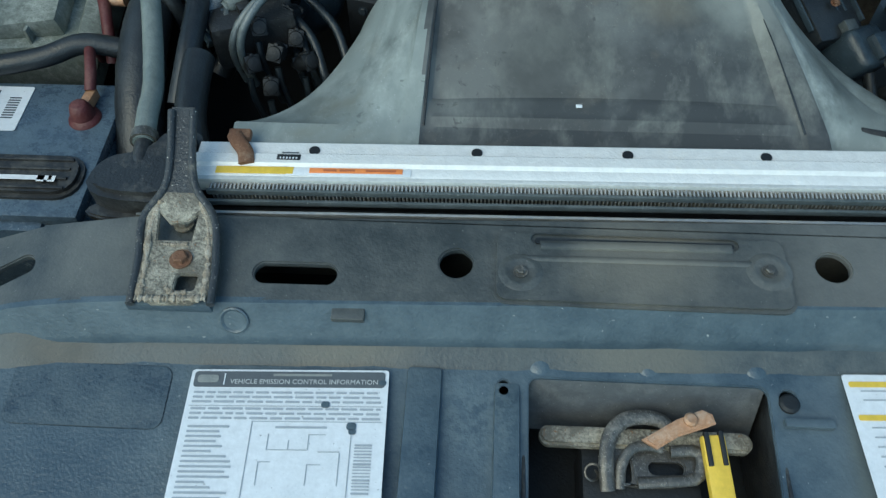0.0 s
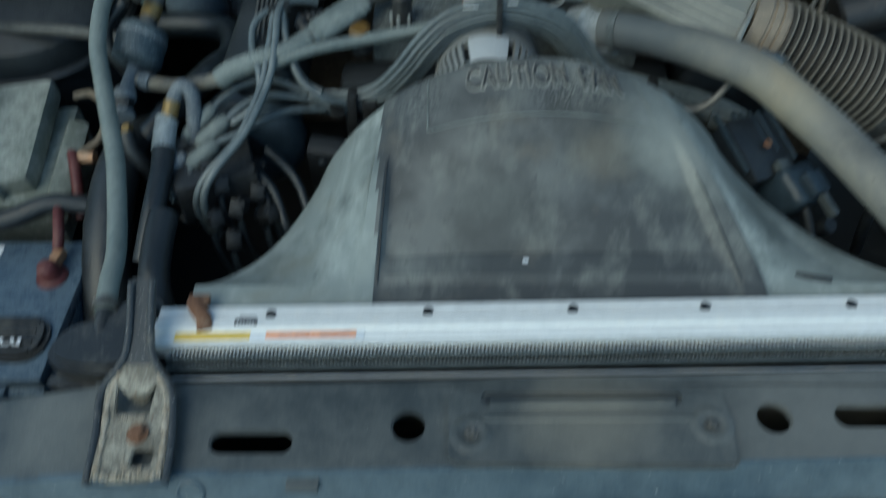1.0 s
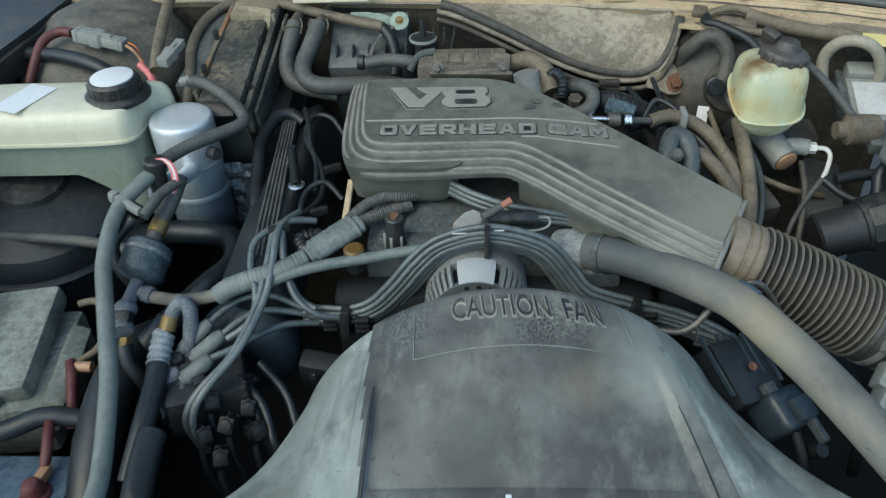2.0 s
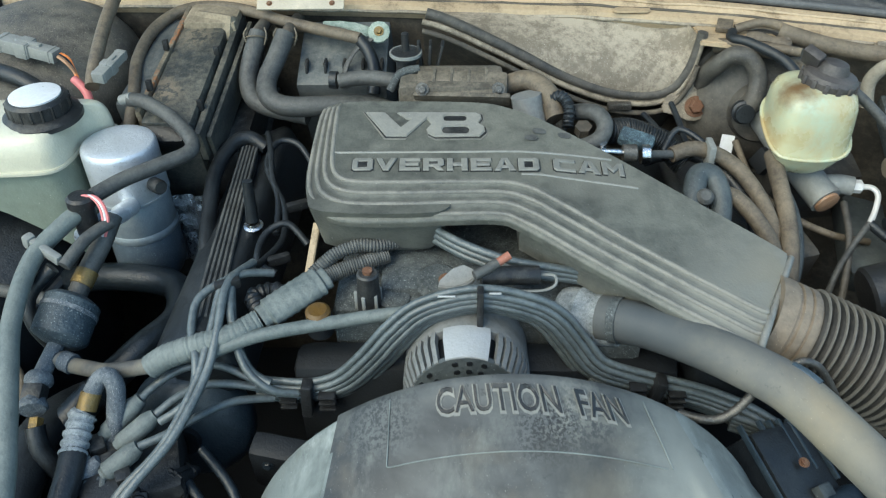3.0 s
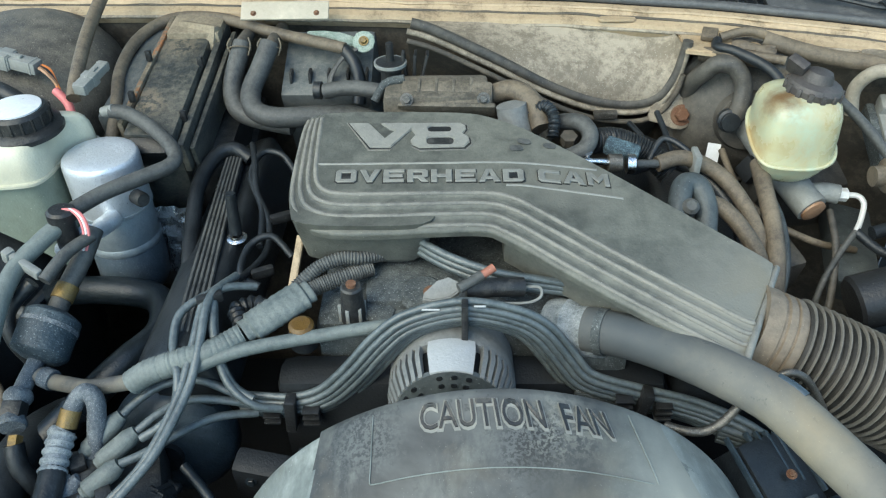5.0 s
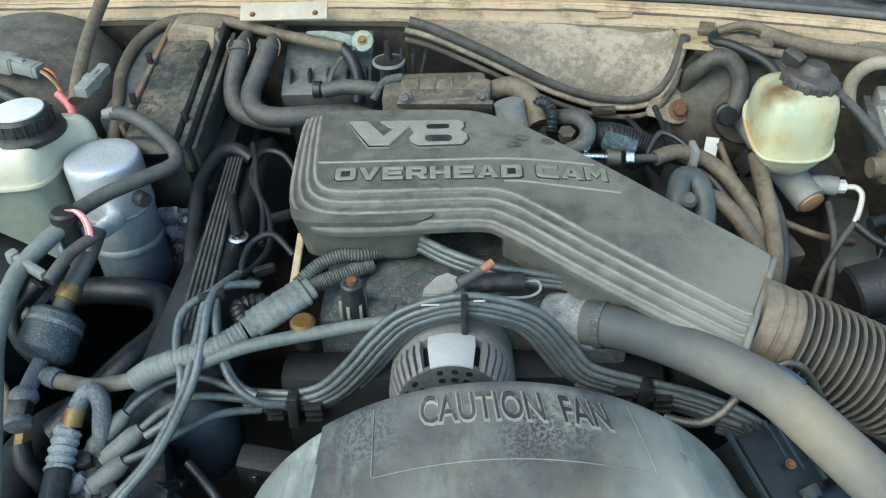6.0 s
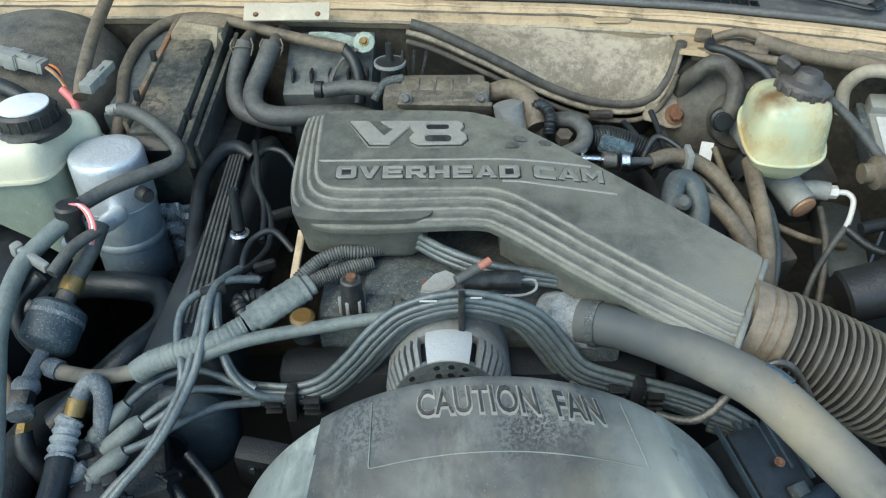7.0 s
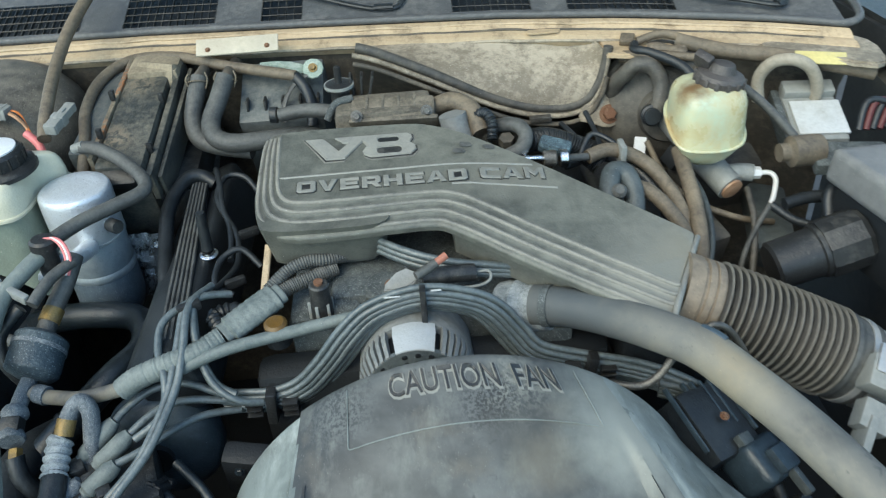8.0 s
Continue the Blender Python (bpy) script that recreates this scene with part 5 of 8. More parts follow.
        part("rib", tube(pts, 0.0030, 8, 1), M_RIB, co, "rounded moulded rib")
    for a, b in (((-0.036, 1.128), (0.287, 1.131)), ((0.181, 1.091), (0.312, 1.087))):
        pts = [(a[0] + (b[0] - a[0]) * k / 6, a[1] + (b[1] - a[1]) * k / 6) for k in range(7)]
        part("ridge", tube([(x, y, cover_z(x, y)) for x, y in pts], 0.0016, 6, 2), M_LETTER, co)
    for x, y in ((0.195, 1.155), (0.235, 1.165), (0.205, 1.168)):
        part("stain", prism(oval(x, y, 0.016, 0.010), 0.0, 0.0004, 0, lift=lambda a, b: cover_z(a, b) + 0.0006), M_RUBBER, co, "dark oil stain")
    return co


def build_duct():
    du = thing("air_duct", (0.55, 0.92, 0.85), "ribbed black rubber air intake duct, dusty collar", "air duct")
    a, d = np.array((0.441, 0.955, 0.928)), np.array((0.169, -0.043, -0.060))
    d /= np.linalg.norm(d)

    def at(s):
        return tuple(a + d * s + np.array((0, 0.02, -0.30)) * s * s)

    part("collar", tube([at(s) for s in (-0.016, -0.004, 0.004, 0.010, 0.016, 0.022, 0.027)], lambda u: 0.0512 - (0.0022 if 0.42 < u < 0.52 or 0.70 < u < 0.76 or u > 0.94 else 0), 44, 5, squash=1.0), M_COLLAR, du, "smooth brown-dusted collar")
    ribs = 17
    part("bellows", tube([at(0.027 + 0.155 * k / 20) for k in range(21)], lambda u: 0.0455 + 0.0066 * (1 - abs(2 * ((ribs * u) % 1.0) - 1)) ** 0.7 + 0.002 * u, 44, 15), M_BELLOWS, du, "ribbed rubber bellows", angle=60)
    # A ring on each crest, paler than the bellows.
    for k in range(ribs):
        u = (k + 0.5) / ribs
        q = 0.027 + 0.155 * u
        part("rib", tube([at(q - 0.0009), at(q - 0.0004), at(q + 0.0004), at(q + 0.0009)], lambda v, u=u: 0.0528 + 0.002 * u + 0.0016 * math.sin(math.pi * min(1.0, max(0.0, v))), 44, 2), M_CREST, du, "pale crest ring")
    part("cuff", tube([at(s) for s in (0.180, 0.186, 0.198, 0.210, 0.216)], lambda u: 0.0545 if u < 0.2 else 0.0525, 36, 4), M_RUBBER, du, "smooth rubber cuff")
    part("cuff_band", tube([at(s) for s in (0.199, 0.207)], 0.0540, 36, 2), M_ALUDULL, du, "thin steel band clamp")
    ms = thing("air_meter", (0.66, 0.90, 0.80), "dull aluminium air meter body with plugged connector", "air meter")
    part("body", tube([at(q) for q in (0.214, 0.222, 0.24, 0.28)], 0.0500, 32, 3), M_ALUDULL, ms)
    side = np.array(at(0.222))
    part("block", box(tuple(side + (-0.004, -0.052, 0.030)), (0.050, 0.040, 0.030), 0.004, pose(0, 0, 0, 30, 22, -20)), M_CONN, ms, "grey sensor block")
    part("block_lid", box(tuple(side + (0.006, -0.050, 0.048)), (0.046, 0.034, 0.006), 0.002, pose(0, 0, 0, 30, 22, -20)), M_ALUDULL, ms, "flat grey lid")
    part("connector", box(tuple(side + (-0.030, -0.084, 0.004)), (0.034, 0.034, 0.026), 0.003, pose(0, 0, 0, 30, 22, -25)), M_CONN, ms, "grey plug")
    part("connector_rim", box(tuple(side + (-0.044, -0.098, -0.006)), (0.010, 0.042, 0.034), 0.002, pose(0, 0, 0, 30, 22, -25)), M_CONN, ms)
    part("lead", tube([tuple(side + q) for q in ((-0.046, -0.105, -0.010), (-0.058, -0.118, -0.030), (-0.060, -0.120, -0.070), (-0.045, -0.11, -0.14))], 0.0075, 10), M_RUBBERDARK, ms)


def build_engine():
    en = thing("engine_block", (0.15, 1.15, 0.40), "dusty cast engine block with black valve covers", "engine")
    # Block and front cover are coloured as dark as the shade around them.
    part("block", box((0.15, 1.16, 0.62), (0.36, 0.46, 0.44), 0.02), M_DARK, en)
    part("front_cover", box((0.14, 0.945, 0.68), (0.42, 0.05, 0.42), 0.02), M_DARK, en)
    part("intake_manifold", box((0.12, 1.12, 0.885), (0.30, 0.30, 0.09), 0.02), M_CAST, en, "crusted cast intake manifold")
    bm = box((0.085, 1.035, 0.920), (0.13, 0.09, 0.05), 0.022)
    join(bm, lathe([(0.018, 0), (0.018, 0.014), (0.014, 0.017)], (0.040, 0.993, 0.918), (0, -0.15, 1), 20))
    join(bm, lathe([(0.026, 0), (0.026, 0.016), (0.020, 0.022)], (0.088, 1.010, 0.925), (0, -0.15, 1), 20))
    part("casting", bm, M_CAST, en, "corroded aluminium casting with round pads")
    bolt((0.098, 1.000, 0.948), (0, -0.2, 1), 0.006, en)
    for s, x0 in ((0, -0.20), (1, 0.44)):
        m = pose(x0, 1.16, 0.86, 0, -24 if s == 0 else 24, 0)
        bm = box((0.034 if s == 0 else 0, 0, 0), (0.082 if s == 0 else 0.15, 0.46, 0.09), 0.016, None, None, 3)
        bm.transform(m)
        part("valve_cover", bm, M_RUBBERDARK, en, "black plastic valve cover")
    rail = ((1.335, -0.192, 0.0048, 0.934), (1.20, -0.182, 0.0052, 0.933), (1.05, -0.170, 0.0060, 0.930), (0.935, -0.161, 0.0064, 0.925))
    bm = prism([(c - 2.6 * w, y) for y, c, w, z in rail] + [(c + 2.6 * w, y) for y, c, w, z in rail[::-1]], 0.895, 0.9285, 0.002)
    part("cover_rail", bm, M_RUBBERDARK, en, "raised black moulded rail")
    for k in range(5):
        part("cover_rib", tube([(c + (k - 2) * w, y, z) for y, c, w, z in rail], lambda u: 0.0021 + 0.0006 * u, 6, 4), M_RUBBER, en, "long dusty moulded rib")
    # thermostat housing
    part("outlet", lathe([(0.034, 0), (0.0355, 0.010), (0.034, 0.018), (0.036, 0.024), (0.031, 0.030), (0.0285, 0.036), (0.027, 0.06)], (0.232, 0.984, 0.908), (0.75, -0.45, 0.35), 26), M_CRUST, en, "corroded aluminium water outlet")
    part("outlet_base", box((0.262, 0.975, 0.89), (0.09, 0.07, 0.04), 0.01), M_CAST, en)
    part("bracket", box((0.29, 0.93, 0.872), (0.08, 0.03, 0.02), 0.004), M_CAST, en)


def build_alternator():
    al = thing("alternator", (0.127, 0.90, 0.80), "dusty aluminium alternator with slotted vents", "alternator")
    c = (0.1205, 0.938, 0.881)
    ax = (0, -1, 0.12)
    part("housing", lathe([(0.066, -0.05), (0.067, 0.0), (0.067, 0.018), (0.0655, 0.021), (0.058, 0.021)], c, ax, 64), M_ALT, al)
    part("core", lathe([(0.057, 0.018), (0.050, 0.058), (0.03, 0.060)], c, ax, 40), M_DARK, al)
    m = Matrix.Translation(c) @ frame_to(ax)
    top = math.atan2(*[(m.to_3x3().inverted() @ Vector((0, 0, 1)))[k] for k in (1, 0)])
    shape = ((0.0668, 0.019), (0.0668, 0.036), (0.0585, 0.060), (0.0530, 0.060), (0.0600, 0.034), (0.0600, 0.019))

    def bar(half, steps):
        """A length of the slotted ring: the bent outline swept through an angle."""
        bm = bmesh.new()
        rows = [[bm.verts.new((r * math.cos(w), r * math.sin(w), h)) for r, h in shape] for w in [half * (2 * k / steps - 1) for k in range(steps + 1)]]
        for p, q in zip(rows, rows[1:]):
            for k in range(len(shape)):
                bm.faces.new((p[k], q[k], q[(k + 1) % len(shape)], p[(k + 1) % len(shape)]))
        bm.faces.new(rows[0])
        bm.faces.new(rows[-1][::-1])
        bmesh.ops.recalc_face_normals(bm, faces=bm.faces)
        return bm

    n = 46
    for k in range(4, n - 3):
        bm = bar(0.040, 1)
        bm.transform(m @ Matrix.Rotation(top + 2 * math.pi * k / n, 4, "Z"))
        part("vent_bar", bm, M_ALT, al)
    bm = bar(0.37, 14)
    bm.transform(m @ Matrix.Rotation(top, 4, "Z"))
    part("smooth_band", bm, M_OLDALU, al, "bare smooth aluminium band")
    part("front_ring", lathe([(0.055, 0.052), (0.0585, 0.056), (0.057, 0.0605), (0.046, 0.063), (0.020, 0.064), (0.018, 0.05), (0.05, 0.05)], c, ax, 44), M_HOSEDARK, al, "grey front face with oval holes")
    for k in range(22):
        a = 2 * math.pi * (k + 0.3) / 22
        for r, h in ((0.0515, 0.0617), (0.0425, 0.0630)):
            if k % 4 == 3:
                continue
            # Near-black oval laid on the face as the shade of a hole.
            bm = prism(oval(0, 0, 0.0048, 0.0064, 12), 0, 0.0012, 0)
            bm.transform(m @ Matrix.Rotation(a, 4, "Z") @ Matrix.Translation((r, 0, h)))
            part("hole", bm, M_DARK, al)


LOOM = [(-0.109, 0.918, 0.856), (-0.051, 0.915, 0.855), (-0.01, 0.915, 0.870), (0.023, 0.918, 0.903), (0.050, 0.925, 0.935), (0.080, 0.933, 0.958), (0.133, 0.938, 0.970),
        (0.184, 0.936, 0.960), (0.210, 0.932, 0.945), (0.230, 0.927, 0.920), (0.257, 0.918, 0.890), (0.313, 0.915, 0.870), (0.369, 0.91, 0.856), (0.415, 0.893, 0.846), (0.452, 0.872, 0.826), (0.478, 0.850, 0.790)]


def build_loom():
    lo = thing("spark_plug_wire_loom", (0.13, 0.93, 0.85), "bundle of grey ignition wires arched over the alternator", "wire loom")
    c = smooth_path(LOOM, 3)
    for w in range(6):
        pts = []
        for k, p in enumerate(c):
            t = c[min(k + 1, len(c) - 1)] - c[max(k - 1, 0)]
            nrm = np.array((-t[2], 0, t[0]))
            nrm /= np.linalg.norm(nrm)
            off = (w - 2.5) * 0.0069
            pts.append(tuple(p + nrm * off + np.array((0, 0.0009 * (w - 2.5) ** 2 - 0.0014 * (w - 2.5) + 0.0012 * (w % 2), 0))))
        part("wire", tube(pts, 0.0041, 9, 2), M_WIRE, lo)
    for p, a in (((-0.052, 0.910, 0.856), 4), ((0.320, 0.910, 0.868), 12)):
        part("separator", box(p, (0.012, 0.018, 0.046), 0.003, pose(0, 0, 0, 0, a, 0)), M_PLASTIC, lo, "black plastic wire separator")
        for k in range(3):
            for d in (-0.02, 0.022):
                part("comb", box((p[0] + d, p[1] - 0.002, p[2] + (k - 1) * 0.0088 - d * math.tan(radians(a)) ), (0.018, 0.014, 0.0022), 0.0006), M_PLASTIC, lo)
    part("separator", box((0.134, 0.932, 0.970), (0.007, 0.014, 0.046), 0.002), M_PLASTIC, lo, "black tie over the wires")
    for x, w in ((0.100, 0.018), (0.149, 0.012)):
        part("print", box((x, 0.9335, float(np.interp(x, [q[0] for q in LOOM], [q[2] for q in LOOM])) + 0.0200), (w, 0.002, 0.0012), 0.0003), M_OLDWHITE, lo, "faded white print")
    # leads from the loom's end
    leads = [[(-0.10, 0.918, 0.862), (-0.14, 0.915, 0.872), (-0.165, 0.905, 0.878), (-0.185, 0.888, 0.878), (-0.203, 0.872, 0.871)],
             [(-0.087, 0.905, 0.884), (-0.11, 0.915, 0.895), (-0.127, 0.94, 0.925), (-0.137, 0.988, 0.950)],
             [(-0.09, 0.915, 0.850), (-0.13, 0.900, 0.860), (-0.165, 0.870, 0.866), (-0.19, 0.850, 0.864), (-0.212, 0.838, 0.862)],
             [(-0.11, 0.922, 0.870), (-0.15, 0.930, 0.885), (-0.185, 0.925, 0.885), (-0.21, 0.910, 0.878), (-0.225, 0.893, 0.872)]]
    for p in leads:
        part("lead", tube(p, 0.0046, 8), M_WIRE, lo)


def build_tensioner():
    te = thing("belt_tensioner", (-0.05, 0.88, 0.70), "dark dusty belt tensioner bracket under the ignition wires", "bracket")
    # Near-black tones here hold the painted shade under the ignition wires.
    part("plate", box((-0.075, 0.872, 0.790), (0.075, 0.030, 0.085), 0.008, pose(0, 0, 0, 12, 6, -8)), M_DARK, te)
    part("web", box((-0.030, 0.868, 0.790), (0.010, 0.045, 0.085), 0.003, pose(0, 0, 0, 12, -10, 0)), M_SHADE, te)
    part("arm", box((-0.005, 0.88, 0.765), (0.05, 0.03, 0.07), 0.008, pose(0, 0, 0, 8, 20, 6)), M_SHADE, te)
    part("wheel", lathe([(0.012, 0.022), (0.034, 0.018), (0.036, 0.012), (0.036, -0.012), (0.03, -0.016)], (0.015, 0.895, 0.79), (0, -1, 0.12), 28), M_BLUEGREY, te, "smooth dark idler wheel")
    for x, z in ((-0.09, 0.815), (-0.06, 0.815)):
        bolt((x, 0.852, z), (0, -1, 0.3), 0.004, te, M_SHADE)


def build_plug_wires():
    spec = [("ignition_lead", [(-0.130, 1.02, 0.945), (-0.145, 0.985, 0.952), (-0.150, 0.93, 0.930), (-0.157, 0.885, 0.907), (-0.179, 0.826, 0.880), (-0.211, 0.79, 0.86), (-0.226, 0.775, 0.842), (-0.233, 0.770, 0.815), (-0.228, 0.775, 0.77)]),
            ("ignition_lead", [(-0.122, 1.03, 0.948), (-0.139, 0.983, 0.956), (-0.141, 0.93, 0.935), (-0.147, 0.89, 0.912), (-0.168, 0.83, 0.888), (-0.20, 0.785, 0.868), (-0.216, 0.768, 0.846), (-0.221, 0.762, 0.815), (-0.215, 0.768, 0.77)]),
            ("ignition_lead", [(-0.099, 1.02, 0.940), (-0.13, 1.003, 0.952), (-0.168, 0.975, 0.945), (-0.172, 0.94, 0.93), (-0.159, 0.90, 0.915), (-0.165, 0.875, 0.89), (-0.195, 0.862, 0.872)]),
            ("ignition_lead", [(-0.137, 0.99, 0.952), (-0.131, 0.95, 0.935), (-0.115, 0.915, 0.90), (-0.087, 0.900, 0.880), (-0.06, 0.905, 0.868)]),
            ("ignition_lead", [(-0.164, 1.319, 0.950), (-0.150, 1.27, 0.952), (-0.137, 1.21, 0.942), (-0.114, 1.163, 0.930), (-0.108, 1.11, 0.920), (-0.122, 1.06, 0.925), (-0.125, 1.03, 0.94)]),
            ("ignition_lead", [(-0.085, 1.25, 0.925), (-0.115, 1.29, 0.948), (-0.145, 1.29, 0.952), (-0.150, 1.24, 0.945), (-0.125, 1.18, 0.935), (-0.118, 1.12, 0.92)]),
            ("ignition_lead", [(-0.075, 1.10, 0.92), (-0.10, 1.115, 0.94), (-0.125, 1.10, 0.935), (-0.128, 1.06, 0.925), (-0.105, 1.05, 0.915)])]
    for k, (name, p) in enumerate(spec):
        if k < 4:
            solo(name, tube(p, 0.0047, 10), M_WIRE, "grey ignition wire over the valve cover", "wire", "ignition wires")
        else:
            solo(name, tube(p, 0.0044, 10), M_RUBBERDARK, "black glossy ignition wire behind the valve cover", "wire", "ignition wires")
    for p, r in (((-0.098, 1.165, 0.932), 0.007), ((-0.14, 0.985, 0.953), 0.009), ((-0.105, 1.07, 0.92), 0.007)):
        solo("wire_clip", box(p, (0.028, 0.010, 0.012), 0.003, pose(0, 0, 0, 0, 0, 25)), M_PLASTIC, "black plastic wire clip on the ignition wires", "clip", "wire clips")


def build_coil():
    co = thing("ignition_coil", (-0.235, 0.85, 0.78), "ignition coil pack with crusted wire boots", "ignition coil")
    part("body", box((-0.225, 0.835, 0.815), (0.10, 0.10, 0.06), 0.008, pose(0, 0, 0, 0, 0, 20)), M_PLASTIC, co)
    boots = [((-0.203, 0.872, 0.871), (-0.240, 0.846, 0.850)), ((-0.225, 0.893, 0.872), (-0.262, 0.862, 0.846)), ((-0.212, 0.838, 0.862), (-0.245, 0.815, 0.845)), ((-0.252, 0.83, 0.85), (-0.275, 0.81, 0.83))]
    for a, b in boots:
        part("boot", tube([a, tuple((np.array(a) + np.array(b)) / 2), b], lambda u: 0.0072 + 0.0034 * min(1, u * 5) - (0.003 if u > 0.93 else 0), 14, 6), M_SLEEVE if a[0] > -0.23 else M_SCALE, co, "crusted grey wire boot")
    for k in range(3):
        part("tower", box((-0.262 + 0.02 * k, 0.848 - 0.018 * k, 0.842), (0.016, 0.018, 0.024), 0.003, pose(0, 0, 0, 0, 0, 30)), M_PLASTIC, co)
    pl = thing("belt_pulley", (-0.17, 0.90, 0.80), "blue-grey round pulley behind the wires", "pulley")
    part("disc", lathe([(0.02, -0.02), (0.068, -0.02), (0.072, -0.012), (0.072, 0.006), (0.066, 0.016), (0.054, 0.023), (0.034, 0.028), (0.012, 0.029)], (-0.197, 0.930, 0.790), (0, -1, 0.15), 48), M_BLUEGREY, pl)
    part("hub", lathe([(0.02, 0.02), (0.018, 0.035)], (-0.197, 0.930, 0.790), (0, -1, 0.15), 20), M_DARK, pl)


# ---------- hoses ----------
def hose(name, pts, r, mat, label, category="hose", group="", n=14, squash=1.0):
    return solo(name, tube(pts, r, n, 7, squash=squash), mat, label, category, group)


def build_hoses():
    ho = thing("upper_radiator_hose", (0.42, 0.85, 0.90), "thick dusty tan-grey rubber radiator hose", "hose")
    part("rubber", tube([(0.262, 0.957, 0.934), (0.298, 0.938, 0.942), (0.338, 0.913, 0.946), (0.380, 0.878, 0.951), (0.418, 0.839, 0.954), (0.450, 0.790, 0.948), (0.487, 0.733, 0.936), (0.530, 0.662, 0.915), (0.575, 0.60, 0.882), (0.60, 0.56, 0.845)], lambda u: 0.0242 if u < 0.035 else 0.0230, 28, 8), M_HOSE, ho)
    part("mark", tube([(0.419, 0.852, 0.9748), (0.428, 0.842, 0.9754), (0.437, 0.829, 0.9744)], 0.0038, 8, 4, squash=0.4), M_FIELD, ho, "dark blue paint mark")
    part("clamp", tube([(0.2735, 0.951, 0.9365), (0.2815, 0.9468, 0.9385)], 0.0252, 24, 2), M_CAST, ho, "steel hose clamp")
    cl = thing("wire_guide", (0.455, 0.89, 0.90), "bare steel wire guide loop beside the radiator hose", "bracket")
    part("loop", tube([(0.425, 0.880, 0.90), (0.434, 0.885, 0.931), (0.446, 0.886, 0.943), (0.462, 0.885, 0.938), (0.478, 0.884, 0.918), (0.497, 0.884, 0.885)], 0.0040, 10), M_LATCH, cl)
    part("loop", tube([(0.335, 0.872, 0.882), (0.350, 0.862, 0.886), (0.369, 0.860, 0.887), (0.385, 0.862, 0.898), (0.398, 0.868, 0.912), (0.408, 0.878, 0.920)], 0.0046, 10), M_LATCH, cl, "bright bent metal pipe")
    # grey line down beside the battery
    ac = thing("vapor_hose", (-0.33, 0.9, 0.75), "pale grey dusty rubber hose running down to the radiator", "hose")
    part("rubber", tube([(-0.325, 1.10, 0.982), (-0.350, 1.065, 0.972), (-0.371, 1.02, 0.957), (-0.366, 0.945, 0.937), (-0.345, 0.88, 0.922), (-0.320, 0.81, 0.906), (-0.302, 0.757, 0.896), (-0.276, 0.655, 0.882), (-0.266, 0.600, 0.886), (-0.261, 0.566, 0.884)], 0.0105, 14, 7), M_VAPOR, ac)
    part("clamp", tube([(-0.2625, 0.577, 0.8845), (-0.261, 0.567, 0.884)], 0.013, 16, 2), M_LATCH, ac, "steel spring clamp")
    part("nipple", tube([(-0.261, 0.570, 0.884), (-0.259, 0.548, 0.882), (-0.257, 0.53, 0.876)], 0.0085, 12), M_PLASTIC, ac)
    part("clip", box((-0.357, 1.030, 0.962), (0.044, 0.009, 0.013), 0.003, pose(0, 0, 0, 0, 14, -28)), M_CONN, ac, "pale grey plastic clip")
    part("clip", box((-0.380, 1.042, 0.968), (0.011, 0.013, 0.018), 0.004, pose(0, 0, 0, 0, 14, -28)), M_CONN, ac)
    part("branch", tube([(-0.333, 1.015, 0.953), (-0.318, 1.05, 0.965), (-0.30, 1.08, 0.967)], 0.0075, 10), M_RUBBER, ac)
    part("branch", tube([(-0.352, 1.022, 0.945), (-0.378, 1.00, 0.92), (-0.375, 0.985, 0.89), (-0.36, 0.985, 0.85)], 0.0085, 10), M_RUBBERDARK, ac)
    # refrigerant line with muffler
    mu = thing("refrigerant_line", (-0.33, 0.95, 0.80), "refrigerant line with crusted muffler and brass fittings", "pipe")
    part("upper_pipe", tube([(-0.306, 1.100, 0.962), (-0.312, 1.070, 0.945), (-0.324, 1.035, 0.925), (-0.330, 1.010, 0.912)], 0.0115, 14), M_RUBBER, mu)
    part("brass_band", tube([(-0.3225, 1.038, 0.927), (-0.327, 1.022, 0.919)], 0.0128, 16, 2), M_BRASS, mu, "brass crimp band")
    part("muffler", tube([(-0.328, 1.008, 0.915), (-0.330, 1.000, 0.911), (-0.333, 0.983, 0.903), (-0.336, 0.963, 0.893), (-0.338, 0.955, 0.889)], lambda u: 0.0125 + 0.0190 * min(1.0, 7 * u, 7 * (1 - u)) ** 0.45, 32, 12, rough_up=0.008), grime("muffler_paint", (0.026, 0.040, 0.052), (0.10, 0.125, 0.135), 0.42, 0.5, scale=30, bump=0.7, spots=0.4, grain=0.5), mu, "blue-grey crusted muffler can")
    part("seam_ring", tube([(-0.3312, 0.992, 0.9073), (-0.3322, 0.9875, 0.9052)], 0.0324, 28, 2), M_SCALE, mu, "crusted seam ring")
    part("lower_pipe", tube([(-0.337, 0.955, 0.889), (-0.341, 0.935, 0.882), (-0.343, 0.918, 0.877)], 0.0095, 12), M_SCALE, mu)
    part("block", tube([(-0.343, 0.920, 0.878), (-0.343, 0.905, 0.874), (-0.341, 0.888, 0.868), (-0.339, 0.880, 0.866)], lambda u: 0.0125 + 0.003 * math.sin(9 * u), 12, 4, rough_up=0.05), M_SCALE, mu, "corroded fitting")
    part("valve_cap", box((-0.341, 0.896, 0.874), (0.022, 0.020, 0.018), 0.003, pose(0, 0, 0, 25, 0, 0)), M_PLASTIC, mu)
    part("brass_nut", lathe([(0.008, 0), (0.008, 0.012)], (-0.336, 0.876, 0.857), (0.1, -0.7, -0.3), 6), M_BRASS, mu)
